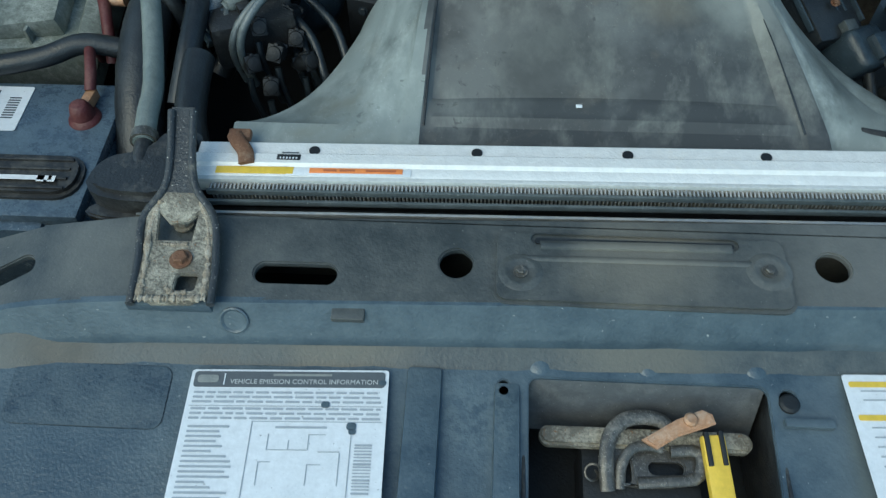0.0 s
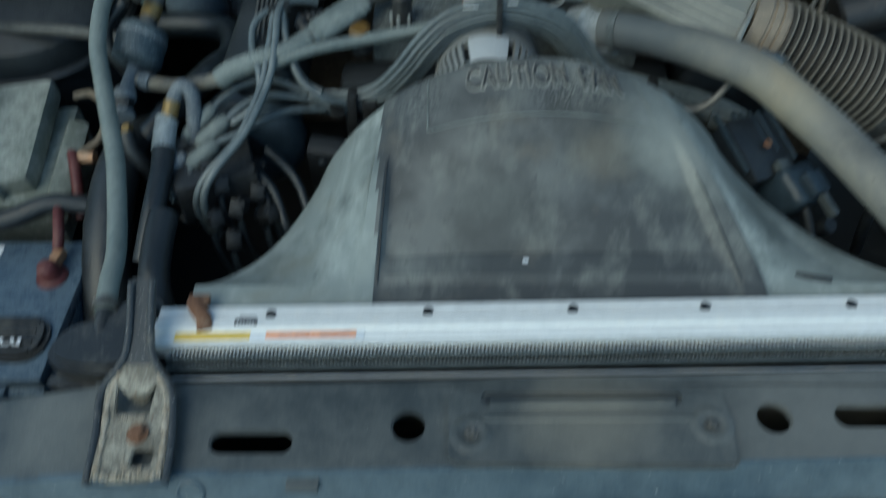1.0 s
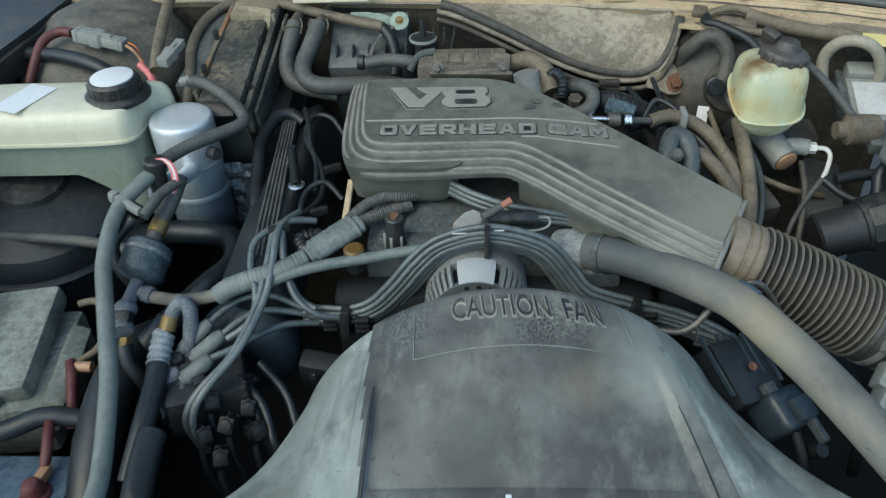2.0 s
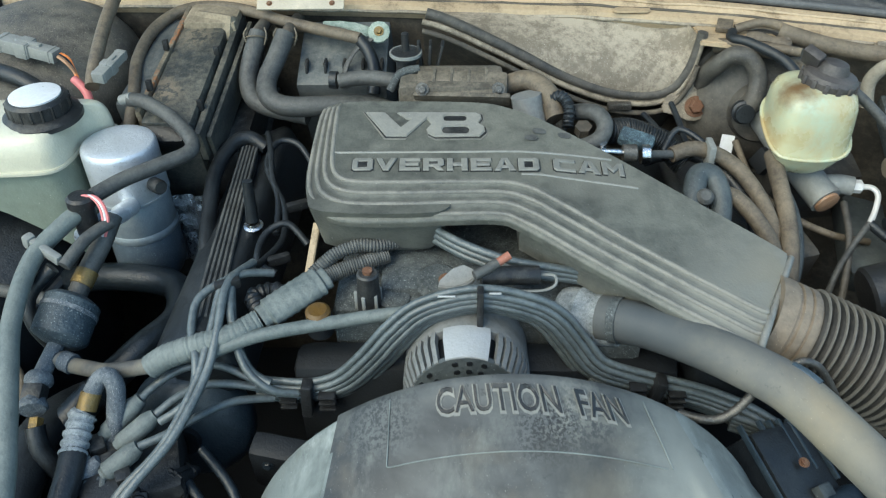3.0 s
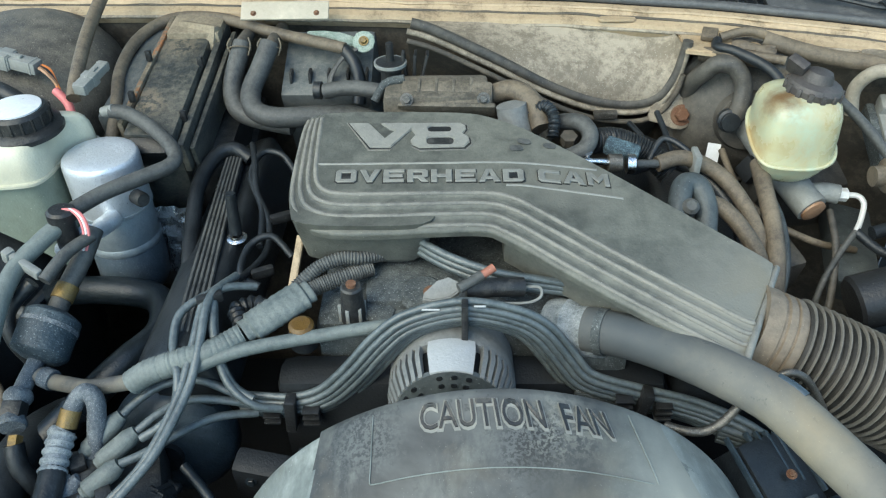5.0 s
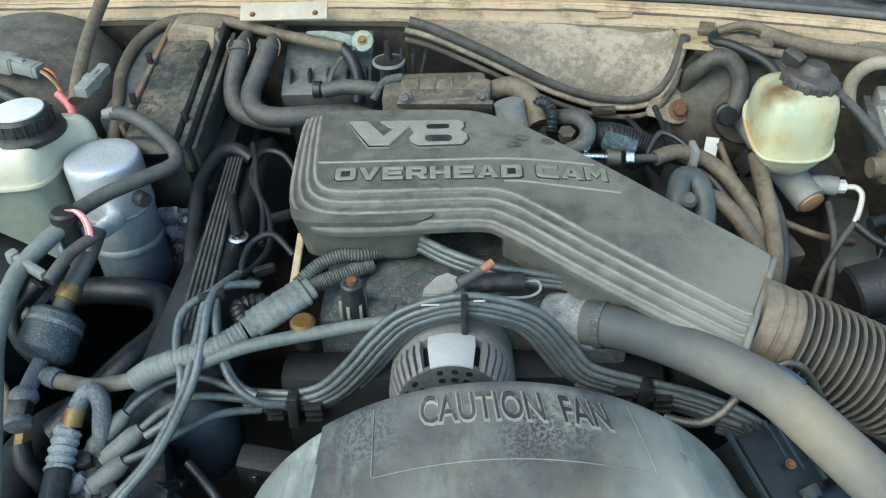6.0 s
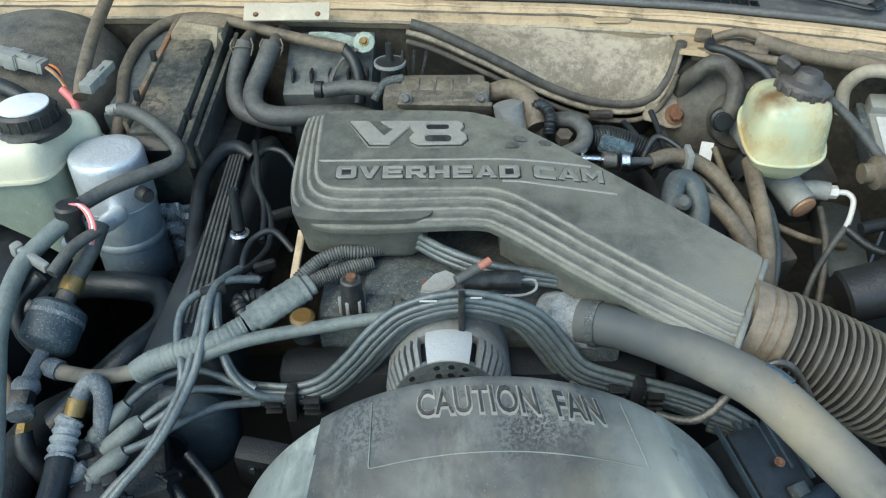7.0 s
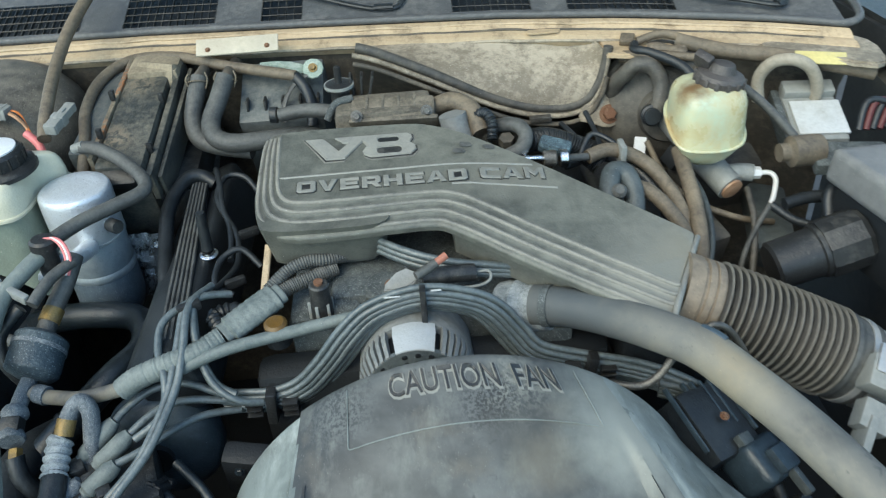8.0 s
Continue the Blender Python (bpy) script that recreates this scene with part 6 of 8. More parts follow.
    part("tail", tube([(-0.335, 0.868, 0.855), (-0.330, 0.855, 0.835), (-0.318, 0.85, 0.80), (-0.31, 0.86, 0.72)], 0.0105, 12), M_RUBBERDARK, mu)
    part("branch", tube([(-0.330, 0.940, 0.884), (-0.318, 0.934, 0.881), (-0.295, 0.926, 0.883), (-0.262, 0.916, 0.889), (-0.214, 0.914, 0.900)], 0.0088, 12), M_HOSE, mu)
    part("branch_collar", tube([(-0.324, 0.937, 0.883), (-0.311, 0.932, 0.882)], 0.0115, 12, 2), M_SCALE, mu)
    # white crusted line
    cr = thing("discharge_line", (-0.27, 0.85, 0.75), "bent metal line with white corroded crimp", "pipe")
    part("hose", tube([(-0.285, 0.70, 0.80), (-0.276, 0.75, 0.835), (-0.274, 0.80, 0.852), (-0.277, 0.832, 0.860)], 0.0135, 16), M_RUBBERDARK, cr, "thick black rubber hose")
    part("sleeve", tube([(-0.262, 0.742, 0.835), (-0.262, 0.70, 0.825), (-0.258, 0.66, 0.815), (-0.25, 0.63, 0.79)], 0.0175, 16), M_RUBBERDARK, cr, "wide black sleeve")
    part("crimp", tube([(-0.277, 0.828, 0.859), (-0.2785, 0.845, 0.864), (-0.279, 0.866, 0.871), (-0.277, 0.872, 0.874)], lambda u: 0.0132 + 0.0014 * math.sin(u * 30), 18, 9, rough_up=0.09), M_CRUST, cr, "white crusted crimp")
    part("brass_band", tube([(-0.2755, 0.873, 0.876), (-0.2715, 0.886, 0.888)], 0.0105, 14, 2), M_BRASS, cr)
    part("bend", tube([(-0.271, 0.886, 0.888), (-0.264, 0.895, 0.898), (-0.254, 0.897, 0.902), (-0.246, 0.890, 0.892), (-0.247, 0.875, 0.868), (-0.253, 0.860, 0.83)], 0.0095, 12, rough_up=0.05), M_SCALE, cr)
    # other rubber around
    hose("heater_hose", [(-0.192, 1.457, 1.042), (-0.200, 1.430, 1.018), (-0.204, 1.405, 0.994), (-0.194, 1.378, 0.976), (-0.165, 1.362, 0.968), (-0.11, 1.350, 0.962)], 0.0140, M_RUBBER, "dusty rubber heater hose with spring clamp", group="heater hoses")
    hose("heater_hose", [(-0.149, 1.446, 1.045), (-0.160, 1.418, 1.022), (-0.172, 1.385, 0.998), (-0.162, 1.355, 0.985), (-0.130, 1.342, 0.980), (-0.08, 1.345, 0.980), (-0.03, 1.352, 0.978), (0.02, 1.34, 0.97)], 0.0145, M_RUBBER, "dusty rubber heater hose with spring clamp", group="heater hoses")
    for x, y in ((-0.194, 1.448), (-0.149, 1.446)):
        cl = thing("hose_clamp", (x, y, 1.037), "tan rusty spring clamp on the heater hose", "clamp", "hose clamps")
        part("ring", tube([(x + 0.0155 * math.cos(a), y + 0.0125 * math.sin(a), 1.037 - 0.0095 * math.sin(a)) for a in [k * math.pi / 6 for k in range(13)]], 0.0012, 6, 3), M_RIDGE, cl)
        for d in (-1, 1):
            part("tang", tube([(x + 0.012 * d, y - 0.008, 1.03), (x + 0.017 * d, y - 0.006, 1.045), (x + 0.013 * d, y + 0.004, 1.052)], 0.0013, 6, 3), M_RIDGE, cl)
        solo("heater_pipe", tube([(x, y - 0.006, 1.034), (x, y + 0.02, 1.040), (x, y + 0.10, 1.030)], 0.010, 12), M_FIREWALL, "dull metal heater pipe through the firewall", "pipe", "heater pipes")
    hose("cowl_harness", [(-0.352, 1.30, 0.97), (-0.352, 1.345, 1.003), (-0.367, 1.418, 1.020), (-0.358, 1.490, 1.038), (-0.319, 1.540, 1.048), (-0.244, 1.535, 1.050), (-0.147, 1.488, 1.044), (-0.09, 1.462, 1.042), (-0.039, 1.443, 1.038)], 0.0088, M_TANDUST, "dusty taped wiring harness along the firewall", "harness")
    hose("drain_tube", [(-0.345, 1.70, 1.20), (-0.37, 1.62, 1.155), (-0.395, 1.53, 1.115), (-0.402, 1.47, 1.09), (-0.398, 1.40, 1.071), (-0.399, 1.345, 1.04), (-0.395, 1.315, 1.025)], 0.0095, M_TANDUST, "dusty rubber tube hanging from the cowl", "hose")
    hose("vacuum_hose", [(0.376, 1.202, 0.985), (0.41, 1.212, 0.988), (0.452, 1.205, 0.972), (0.480, 1.170, 0.950), (0.494, 1.118, 0.922), (0.497, 1.09, 0.88)], 0.0100, M_TANDUST, "tan-dusted rubber vacuum hose", group="vacuum hoses")
    hose("vacuum_hose", [(0.350, 1.23, 0.96), (0.40, 1.24, 0.965), (0.446, 1.215, 0.955), (0.474, 1.165, 0.930), (0.480, 1.12, 0.90)], 0.0085, M_RUBBERDARK, "thin black vacuum hose", group="vacuum hoses")
    hose("vacuum_hose", [(0.425, 1.150, 0.965), (0.446, 1.137, 0.962), (0.468, 1.113, 0.945), (0.485, 1.092, 0.920), (0.492, 1.08, 0.89)], 0.0100, M_TANDUST, "tan-dusted rubber vacuum hose", group="vacuum hoses")
    hose("vacuum_hose", [(0.516, 1.236, 0.965), (0.514, 1.19, 0.952), (0.511, 1.14, 0.938), (0.505, 1.09, 0.918), (0.502, 1.06, 0.88)], 0.0108, M_TANDUST, "straight tan-dusted rubber hose", group="vacuum hoses")
    hose("breather_elbow", [(0.384, 1.10, 0.955), (0.388, 1.125, 0.975), (0.398, 1.150, 0.988), (0.415, 1.150, 0.985), (0.422, 1.128, 0.968), (0.418, 1.10, 0.945)], 0.0135, M_HOSEDARK, "curved dusty rubber breather elbow", group="breather hoses")
    solo("hose_plug", lathe([(0.010, 0), (0.010, 0.01), (0.006, 0.014)], (0.398, 1.118, 0.975), (0, -0.6, 0.8), 16), M_RUBBER, "round rubber plug in the elbow", "plug")
    hose("breather_elbow", [(0.238, 1.262, 0.985), (0.252, 1.262, 1.010), (0.280, 1.245, 1.022), (0.292, 1.222, 1.018), (0.284, 1.205, 1.006), (0.258, 1.20, 0.995)], 0.0105, M_RUBBER, "glossy bent rubber breather elbow", group="breather hoses")
    hose("side_tube", [(-0.200, 1.06, 0.870), (-0.211, 1.12, 0.895), (-0.221, 1.185, 0.910), (-0.226, 1.248, 0.928), (-0.214, 1.304, 0.940), (-0.192, 1.320, 0.942), (-0.168, 1.312, 0.930)], 0.0105, M_RUBBERDARK, "dusty rubber tube arched beside the valve cover", "hose")
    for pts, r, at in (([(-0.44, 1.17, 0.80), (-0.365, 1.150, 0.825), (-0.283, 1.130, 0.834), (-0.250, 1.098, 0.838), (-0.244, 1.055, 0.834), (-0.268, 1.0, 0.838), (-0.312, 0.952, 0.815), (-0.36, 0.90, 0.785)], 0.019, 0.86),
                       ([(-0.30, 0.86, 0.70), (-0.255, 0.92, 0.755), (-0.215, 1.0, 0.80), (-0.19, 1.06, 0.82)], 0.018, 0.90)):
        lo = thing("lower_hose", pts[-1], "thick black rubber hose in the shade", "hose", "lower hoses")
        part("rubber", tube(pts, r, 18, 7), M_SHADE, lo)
        path = smooth_path(pts, 12)
        k = int(at * (len(path) - 1))
        part("clamp", tube([tuple(path[k]), tuple(path[k + 1])], r + 0.0016, 18, 2), M_RUBBERDARK, lo, "dull steel band clamp")
    for k in range(3):
        hose("thin_wire", [(0.080, 1.050, 0.984 - 0.008 * k), (0.118, 1.020, 0.982 - 0.008 * k), (0.17, 1.002, 0.974 - 0.008 * k), (0.242, 0.998, 0.962 - 0.006 * k), (0.275, 0.995, 0.952 - 0.006 * k)], 0.0045, M_WIRE, "dusty thin wire under the intake cover", "wire", "thin wires", 8)
    solo("wire_stub", tube([(0.128, 0.955, 0.992), (0.142, 0.963, 0.995), (0.152, 0.968, 0.999)], 0.0055, 10), M_RUBBER, "taped black wire stub", "wire")
    solo("red_wire_tip", tube([(0.150, 0.967, 0.998), (0.164, 0.974, 1.004)], 0.0045, 10), grime("red_oxide", (0.30, 0.12, 0.08), (0.4, 0.25, 0.18), 0.4, 0.6), "bare red-brown wire tip on the stub", "wire")
    solo("metal_tab", prism(chaikin([(0.085, 0.968), (0.112, 0.984), (0.132, 0.978), (0.125, 0.970), (0.105, 0.966)], 1), 0.0, 0.005, 0.001, lift=lambda x, y: 0.960 + 1.2 * (y - 0.966)), M_ALT, "pale crumpled metal tab behind the ignition wires", "tab")
    pc = thing("inline_connector", (0.17, 0.98, 0.96), "black inline connector with thin tan wire loop", "connector")
    part("body", tube([(0.135, 0.975, 0.972), (0.165, 0.980, 0.972), (0.196, 0.985, 0.968)], 0.0105, 12), M_PLASTIC, pc)
    part("wire", tube([(0.196, 0.985, 0.968), (0.212, 0.980, 0.972), (0.213, 0.970, 0.968), (0.200, 0.966, 0.963), (0.175, 0.966, 0.962)], 0.0016, 6), M_CONN, pc, "thin pale wire")


def build_harness():
    ha = thing("engine_harness", (-0.09, 0.96, 0.90), "taped and ribbed wiring harness in dusty plastic sleeves", "harness")
    part("sleeve", tube([(-0.214, 0.912, 0.900), (-0.195, 0.917, 0.911), (-0.160, 0.925, 0.920), (-0.125, 0.935, 0.926), (-0.10, 0.950, 0.932)], lambda u: 0.0135 + 0.0004 * math.sin(u * 150), 14, 18, rough_up=0.03), M_SLEEVE, ha)
    bm = tube([(-0.100, 0.954, 0.932), (-0.085, 0.965, 0.937), (-0.066, 0.978, 0.943), (-0.048, 0.991, 0.948), (-0.034, 1.001, 0.951)], lambda u: 0.0205 + 0.0006 * math.sin(60 * u) - (0.004 if u < 0.12 or u > 0.9 else 0.0), 16, 8, rough_up=0.03, squash=0.62)
    part("tape_wrap", bm, M_SLEEVE, ha, "tan taped junction")
    part("sleeve", tube([(-0.045, 0.996, 0.948), (-0.020, 1.012, 0.951), (0.005, 1.022, 0.954), (0.030, 1.036, 0.954)], lambda u: 0.0092 + 0.0006 * math.sin(u * 190), 12, 34), M_RUBBER, ha, "ribbed plastic sleeve")
    part("sleeve", tube([(-0.050, 1.005, 0.952), (-0.027, 1.022, 0.965), (-0.002, 1.032, 0.970), (0.020, 1.036, 0.968), (0.045, 1.050, 0.962)], lambda u: 0.0078 + 0.0006 * math.sin(u * 210), 12, 36), M_RUBBER, ha, "ribbed plastic sleeve")
    part("sleeve", tube([(-0.095, 0.955, 0.925), (-0.112, 0.982, 0.925), (-0.118, 0.998, 0.925), (-0.100, 1.008, 0.925), (-0.082, 1.0, 0.925)], lambda u: 0.0095 + 0.0012 * math.sin(u * 70), 12, 14), M_RUBBERDARK, ha, "ribbed plastic sleeve")
    part("pipe", tube([(-0.16, 0.915, 0.912), (-0.10, 0.930, 0.929), (-0.014, 0.947, 0.935), (0.046, 0.950, 0.944), (0.068, 0.945, 0.95)], 0.0075, 12), M_SLEEVE, ha, "straight dusty pipe")
    se = thing("temperature_sensor", (0.014, 0.985, 0.92), "upright black sensor connector with slotted sides", "sensor")
    part("body", lathe([(0.0140, 0), (0.0132, 0.03), (0.0118, 0.042), (0.0118, 0.058), (0.0098, 0.060)], (0.013, 0.983, 0.915), (0.03, -0.05, 1), 18), M_PLASTIC, se)
    for k in range(6):
        a = radians(60 * k + 15)
        part("slat", box((0.013 + 0.0132 * math.cos(a), 0.982 + 0.0132 * math.sin(a), 0.934), (0.004, 0.004, 0.03), 0.001), M_CONN, se)
    part("core", lathe([(0.0055, 0), (0.0055, 0.004)], (0.0148, 0.980, 0.9745), (0.03, -0.05, 1), 12), M_RUSTBOLT, se, "copper coloured core")
    oc = thing("oil_dipstick_cap", (-0.038, 0.955, 0.92), "amber plastic filler cap", "cap")
    part("top", lathe([(0.0125, 0), (0.0135, 0.004), (0.0135, 0.010), (0.010, 0.013)], (-0.038, 0.956, 0.932), (0, -0.1, 1), 22), M_OILCAP, oc)
    part("collar", lathe([(0.015, -0.02), (0.015, 0.0)], (-0.038, 0.956, 0.932), (0, -0.1, 1), 20), M_DARK, oc, "dark collar")
    st = solo("support_strut", prism([(-0.0645, 1.02), (-0.056, 1.02), (-0.050, 1.075), (-0.058, 1.075)], 0, 0.006, 0.001, lift=lambda x, y: 0.930 + 0.65 * (y - 1.02)), M_COWL, "pale dusty metal strut under the intake cover", "strut")
    sp = thing("coil_connector", (-0.147, 1.127, 0.92), "black plug connector with a pale metal base", "connector")
    part("base", lathe([(0.0115, 0), (0.0125, 0.002), (0.0125, 0.005), (0.0085, 0.0065), (0.0075, 0.010)], (-0.1465, 1.127, 0.924), (0, -0.1, 1), 18), M_CHROME, sp, "pale metal base")
    part("stem", lathe([(0.008, 0), (0.007, 0.03), (0.006, 0.055)], (-0.1465, 1.127, 0.936), (0.02, 0.1, 1), 12), M_RUBBERDARK, sp)


# ---------- passenger side of the bay ----------
def build_battery():
    ba = thing("battery", (-0.50, 0.65, 0.55), "dark car battery with white label and red terminal", "battery")
    part("case", box((-0.515, 0.645, 0.665), (0.30, 0.205, 0.20), 0.008), M_BATTERY, ba)
    part("lid", box((-0.515, 0.650, 0.772), (0.30, 0.200, 0.018), 0.005), M_BATTERY, ba)
    part("strap", prism(rounded(-0.66, 0.572, -0.372, 0.632, 0.025), 0.778, 0.790, 0.005), M_PLASTIC, ba, "black ribbed handle strap")
    for k in range(4):
        part("strap_rib", box((-0.52, 0.582 + 0.013 * k, 0.7905), (0.27, 0.004, 0.004), 0.0015), M_PLASTIC, ba)
    part("label", prism(rounded(-0.62, 0.670, -0.476, 0.741, 0.003), 0.7815, 0.7822, 0), M_WHITE, ba, "white paper label")
    for k in range(9):
        part("print_bar", box((-0.493, 0.690 + 0.004 * k, 0.7825), (0.014, 0.002, 0.0004), 0), M_INK, ba)
    part("print_bar", box((-0.545, 0.689, 0.7826), (0.07, 0.007, 0.0004), 0), M_YELLOW, ba, "yellow print band")
    part("label_print", box((-0.545, 0.722, 0.7826), (0.06, 0.024, 0.0004), 0), M_INK, ba)
    part("white_print", box((-0.45, 0.593, 0.7935), (0.10, 0.006, 0.0006), 0), M_WHITE, ba, "row of white print")
    for x in (-0.412, -0.400):
        part("white_print", box((x, 0.592, 0.7935), (0.008, 0.008, 0.0006), 0), M_WHITE, ba)
    te = part("terminal", lathe([(0.019, 0), (0.018, 0.003), (0.014, 0.006), (0.013, 0.014), (0.010, 0.022), (0.007, 0.024)], (-0.400, 0.693, 0.781), (0, 0, 1), 24), M_RED, ba, "dirty red terminal")
    part("clamp", box((-0.397, 0.713, 0.792), (0.012, 0.026, 0.014), 0.003, pose(0, 0, 0, 0, 0, -8)), M_COPPER, ba)
    part("cable", tube([(-0.397, 0.722, 0.797), (-0.398, 0.74, 0.808), (-0.404, 0.762, 0.812), (-0.42, 0.80, 0.80), (-0.44, 0.84, 0.74)], 0.0065, 12), M_RED, ba, "dark red battery cable")
    part("tray", box((-0.515, 0.645, 0.552), (0.32, 0.22, 0.02), 0.004), M_DARK, ba)
    part("cell_cover", box((-0.53, 0.548, 0.748), (0.25, 0.02, 0.045), 0.008), M_BATTERY, ba)
    bx = thing("fuse_cover_box", (-0.56, 0.94, 0.68), "grimy pale box behind the battery", "box")
    part("lid", box((-0.585, 0.93, 0.785), (0.19, 0.19, 0.035), 0.010, pose(0, 0, 0, 6, -4, 6)), M_GRIMY, bx)
    part("base", box((-0.57, 0.92, 0.725), (0.20, 0.20, 0.09), 0.01, pose(0, 0, 0, 0, 0, 6)), M_GRIMY, bx)
    part("side_plate", box((-0.462, 0.905, 0.755), (0.03, 0.15, 0.06), 0.008, pose(0, 0, 0, 0, 25, 8)), M_GRIMY, bx, "crusted side of the box")
    for k in range(3):
        part("rib", box((-0.63 + 0.055 * k, 0.838, 0.778), (0.004, 0.014, 0.025), 0.001), M_GRIMY, bx)
    part("knob", tube([(-0.432, 0.88, 0.80), (-0.415, 0.879, 0.802), (-0.398, 0.878, 0.803)], 0.0075, 10), M_COPPER, bx, "tan plastic stud")
    part("red_wire", tube([(-0.43, 0.885, 0.805), (-0.42, 0.86, 0.80), (-0.412, 0.83, 0.785), (-0.41, 0.81, 0.76)], 0.0075, 8), M_RED, bx)
    part("tan_wire", tube([(-0.455, 0.985, 0.82), (-0.43, 0.99, 0.82), (-0.405, 0.96, 0.815), (-0.405, 0.92, 0.80), (-0.43, 0.90, 0.79)], 0.0055, 8), M_TANDUST, bx, "tan bent wire")
    hose("battery_harness", [(-0.66, 0.73, 0.80), (-0.56, 0.745, 0.802), (-0.47, 0.765, 0.806), (-0.42, 0.785, 0.812), (-0.37, 0.79, 0.80)], 0.0125, M_RUBBERDARK, "black sleeved cable behind the battery", "cable")
    sd = thing("side_duct", (-0.35, 0.8, 0.75), "wide black rubber duct beside the battery", "duct")
    part("tube", tube([(-0.335, 0.62, 0.70), (-0.345, 0.72, 0.775), (-0.352, 0.82, 0.81), (-0.36, 0.92, 0.79), (-0.365, 1.0, 0.74)], 0.028, 18), M_RUBBERDARK, sd)
    part("clamp", tube([(-0.3475, 0.755, 0.790), (-0.349, 0.767, 0.795)], 0.0295, 18, 2), M_RUBBERDARK, sd)
    hose("strut_harness", [(-0.66, 1.10, 0.86), (-0.55, 1.085, 0.865), (-0.45, 1.07, 0.866), (-0.385, 1.05, 0.862), (-0.36, 1.02, 0.84)], 0.0085, M_RUBBER, "dusty grey cable over the strut housing", "cable")
    st = thing("strut_housing", (-0.57, 1.15, 0.50), "dark round strut housing with folded top", "strut housing")
    part("dome", lathe([(0.17, -0.25), (0.17, 0.0), (0.15, 0.04), (0.11, 0.055), (0.04, 0.06)], (-0.60, 1.205, 0.84), (0.12, -0.25, 1), 36), M_RUBBERDARK, st)
    part("lip", lathe([(0.171, -0.006), (0.176, -0.002), (0.176, 0.004), (0.171, 0.008)], (-0.60, 1.205, 0.84), (0.12, -0.25, 1), 40), M_RUBBERDARK, st)
    part("mount", lathe([(0.06, 0.056), (0.055, 0.068), (0.02, 0.072)], (-0.60, 1.205, 0.84), (0.12, -0.25, 1), 28), M_PLASTIC, st, "dusty centre mount")


def build_plugs():
    """Plugs and leads that hang below the coil pack."""
    # Plugs are coloured near black so they sink into the painted shade.
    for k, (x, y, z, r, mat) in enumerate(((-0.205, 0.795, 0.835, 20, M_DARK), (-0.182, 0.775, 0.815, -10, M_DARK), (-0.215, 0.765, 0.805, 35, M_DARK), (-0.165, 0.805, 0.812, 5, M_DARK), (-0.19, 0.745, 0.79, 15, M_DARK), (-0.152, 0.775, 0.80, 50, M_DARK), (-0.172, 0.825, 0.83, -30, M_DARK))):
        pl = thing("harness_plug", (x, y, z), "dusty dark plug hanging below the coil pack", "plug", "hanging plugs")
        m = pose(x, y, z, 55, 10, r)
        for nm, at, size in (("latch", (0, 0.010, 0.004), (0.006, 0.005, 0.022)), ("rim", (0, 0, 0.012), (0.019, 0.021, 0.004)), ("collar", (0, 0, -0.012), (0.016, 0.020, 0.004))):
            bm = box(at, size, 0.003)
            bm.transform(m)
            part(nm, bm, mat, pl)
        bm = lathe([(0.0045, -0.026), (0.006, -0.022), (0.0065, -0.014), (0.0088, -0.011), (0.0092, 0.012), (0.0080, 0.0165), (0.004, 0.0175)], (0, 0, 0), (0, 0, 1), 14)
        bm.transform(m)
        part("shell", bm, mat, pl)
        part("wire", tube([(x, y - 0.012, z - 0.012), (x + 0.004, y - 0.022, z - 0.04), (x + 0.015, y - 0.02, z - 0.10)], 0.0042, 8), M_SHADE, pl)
    for x, y, z, turn in ((-0.262, 0.822, 0.842, 30), (-0.244, 0.806, 0.836, 12), (-0.268, 0.796, 0.822, 48)):
        pc = thing("coil_plug", (x, y, z), "grey latched plug below the crusted wire boots", "plug", "coil plugs")
        m = pose(x, y, z, 24, 10, turn)
        for nm, at, size, mat in (("shell", (0, 0, 0), (0.013, 0.022, 0.012), M_BLUEGREY), ("latch", (0, 0.004, 0.008), (0.006, 0.018, 0.004), M_HOSEDARK), ("rim", (0, -0.012, 0), (0.016, 0.004, 0.015), M_HOSEDARK)):
            bm = box(at, size, 0.0015)
            bm.transform(m)
            part(nm, bm, mat, pc)
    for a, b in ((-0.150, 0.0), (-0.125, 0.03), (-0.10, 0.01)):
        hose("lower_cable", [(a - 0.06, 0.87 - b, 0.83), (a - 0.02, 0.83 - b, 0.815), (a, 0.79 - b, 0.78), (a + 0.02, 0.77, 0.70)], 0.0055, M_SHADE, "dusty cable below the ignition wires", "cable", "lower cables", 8)


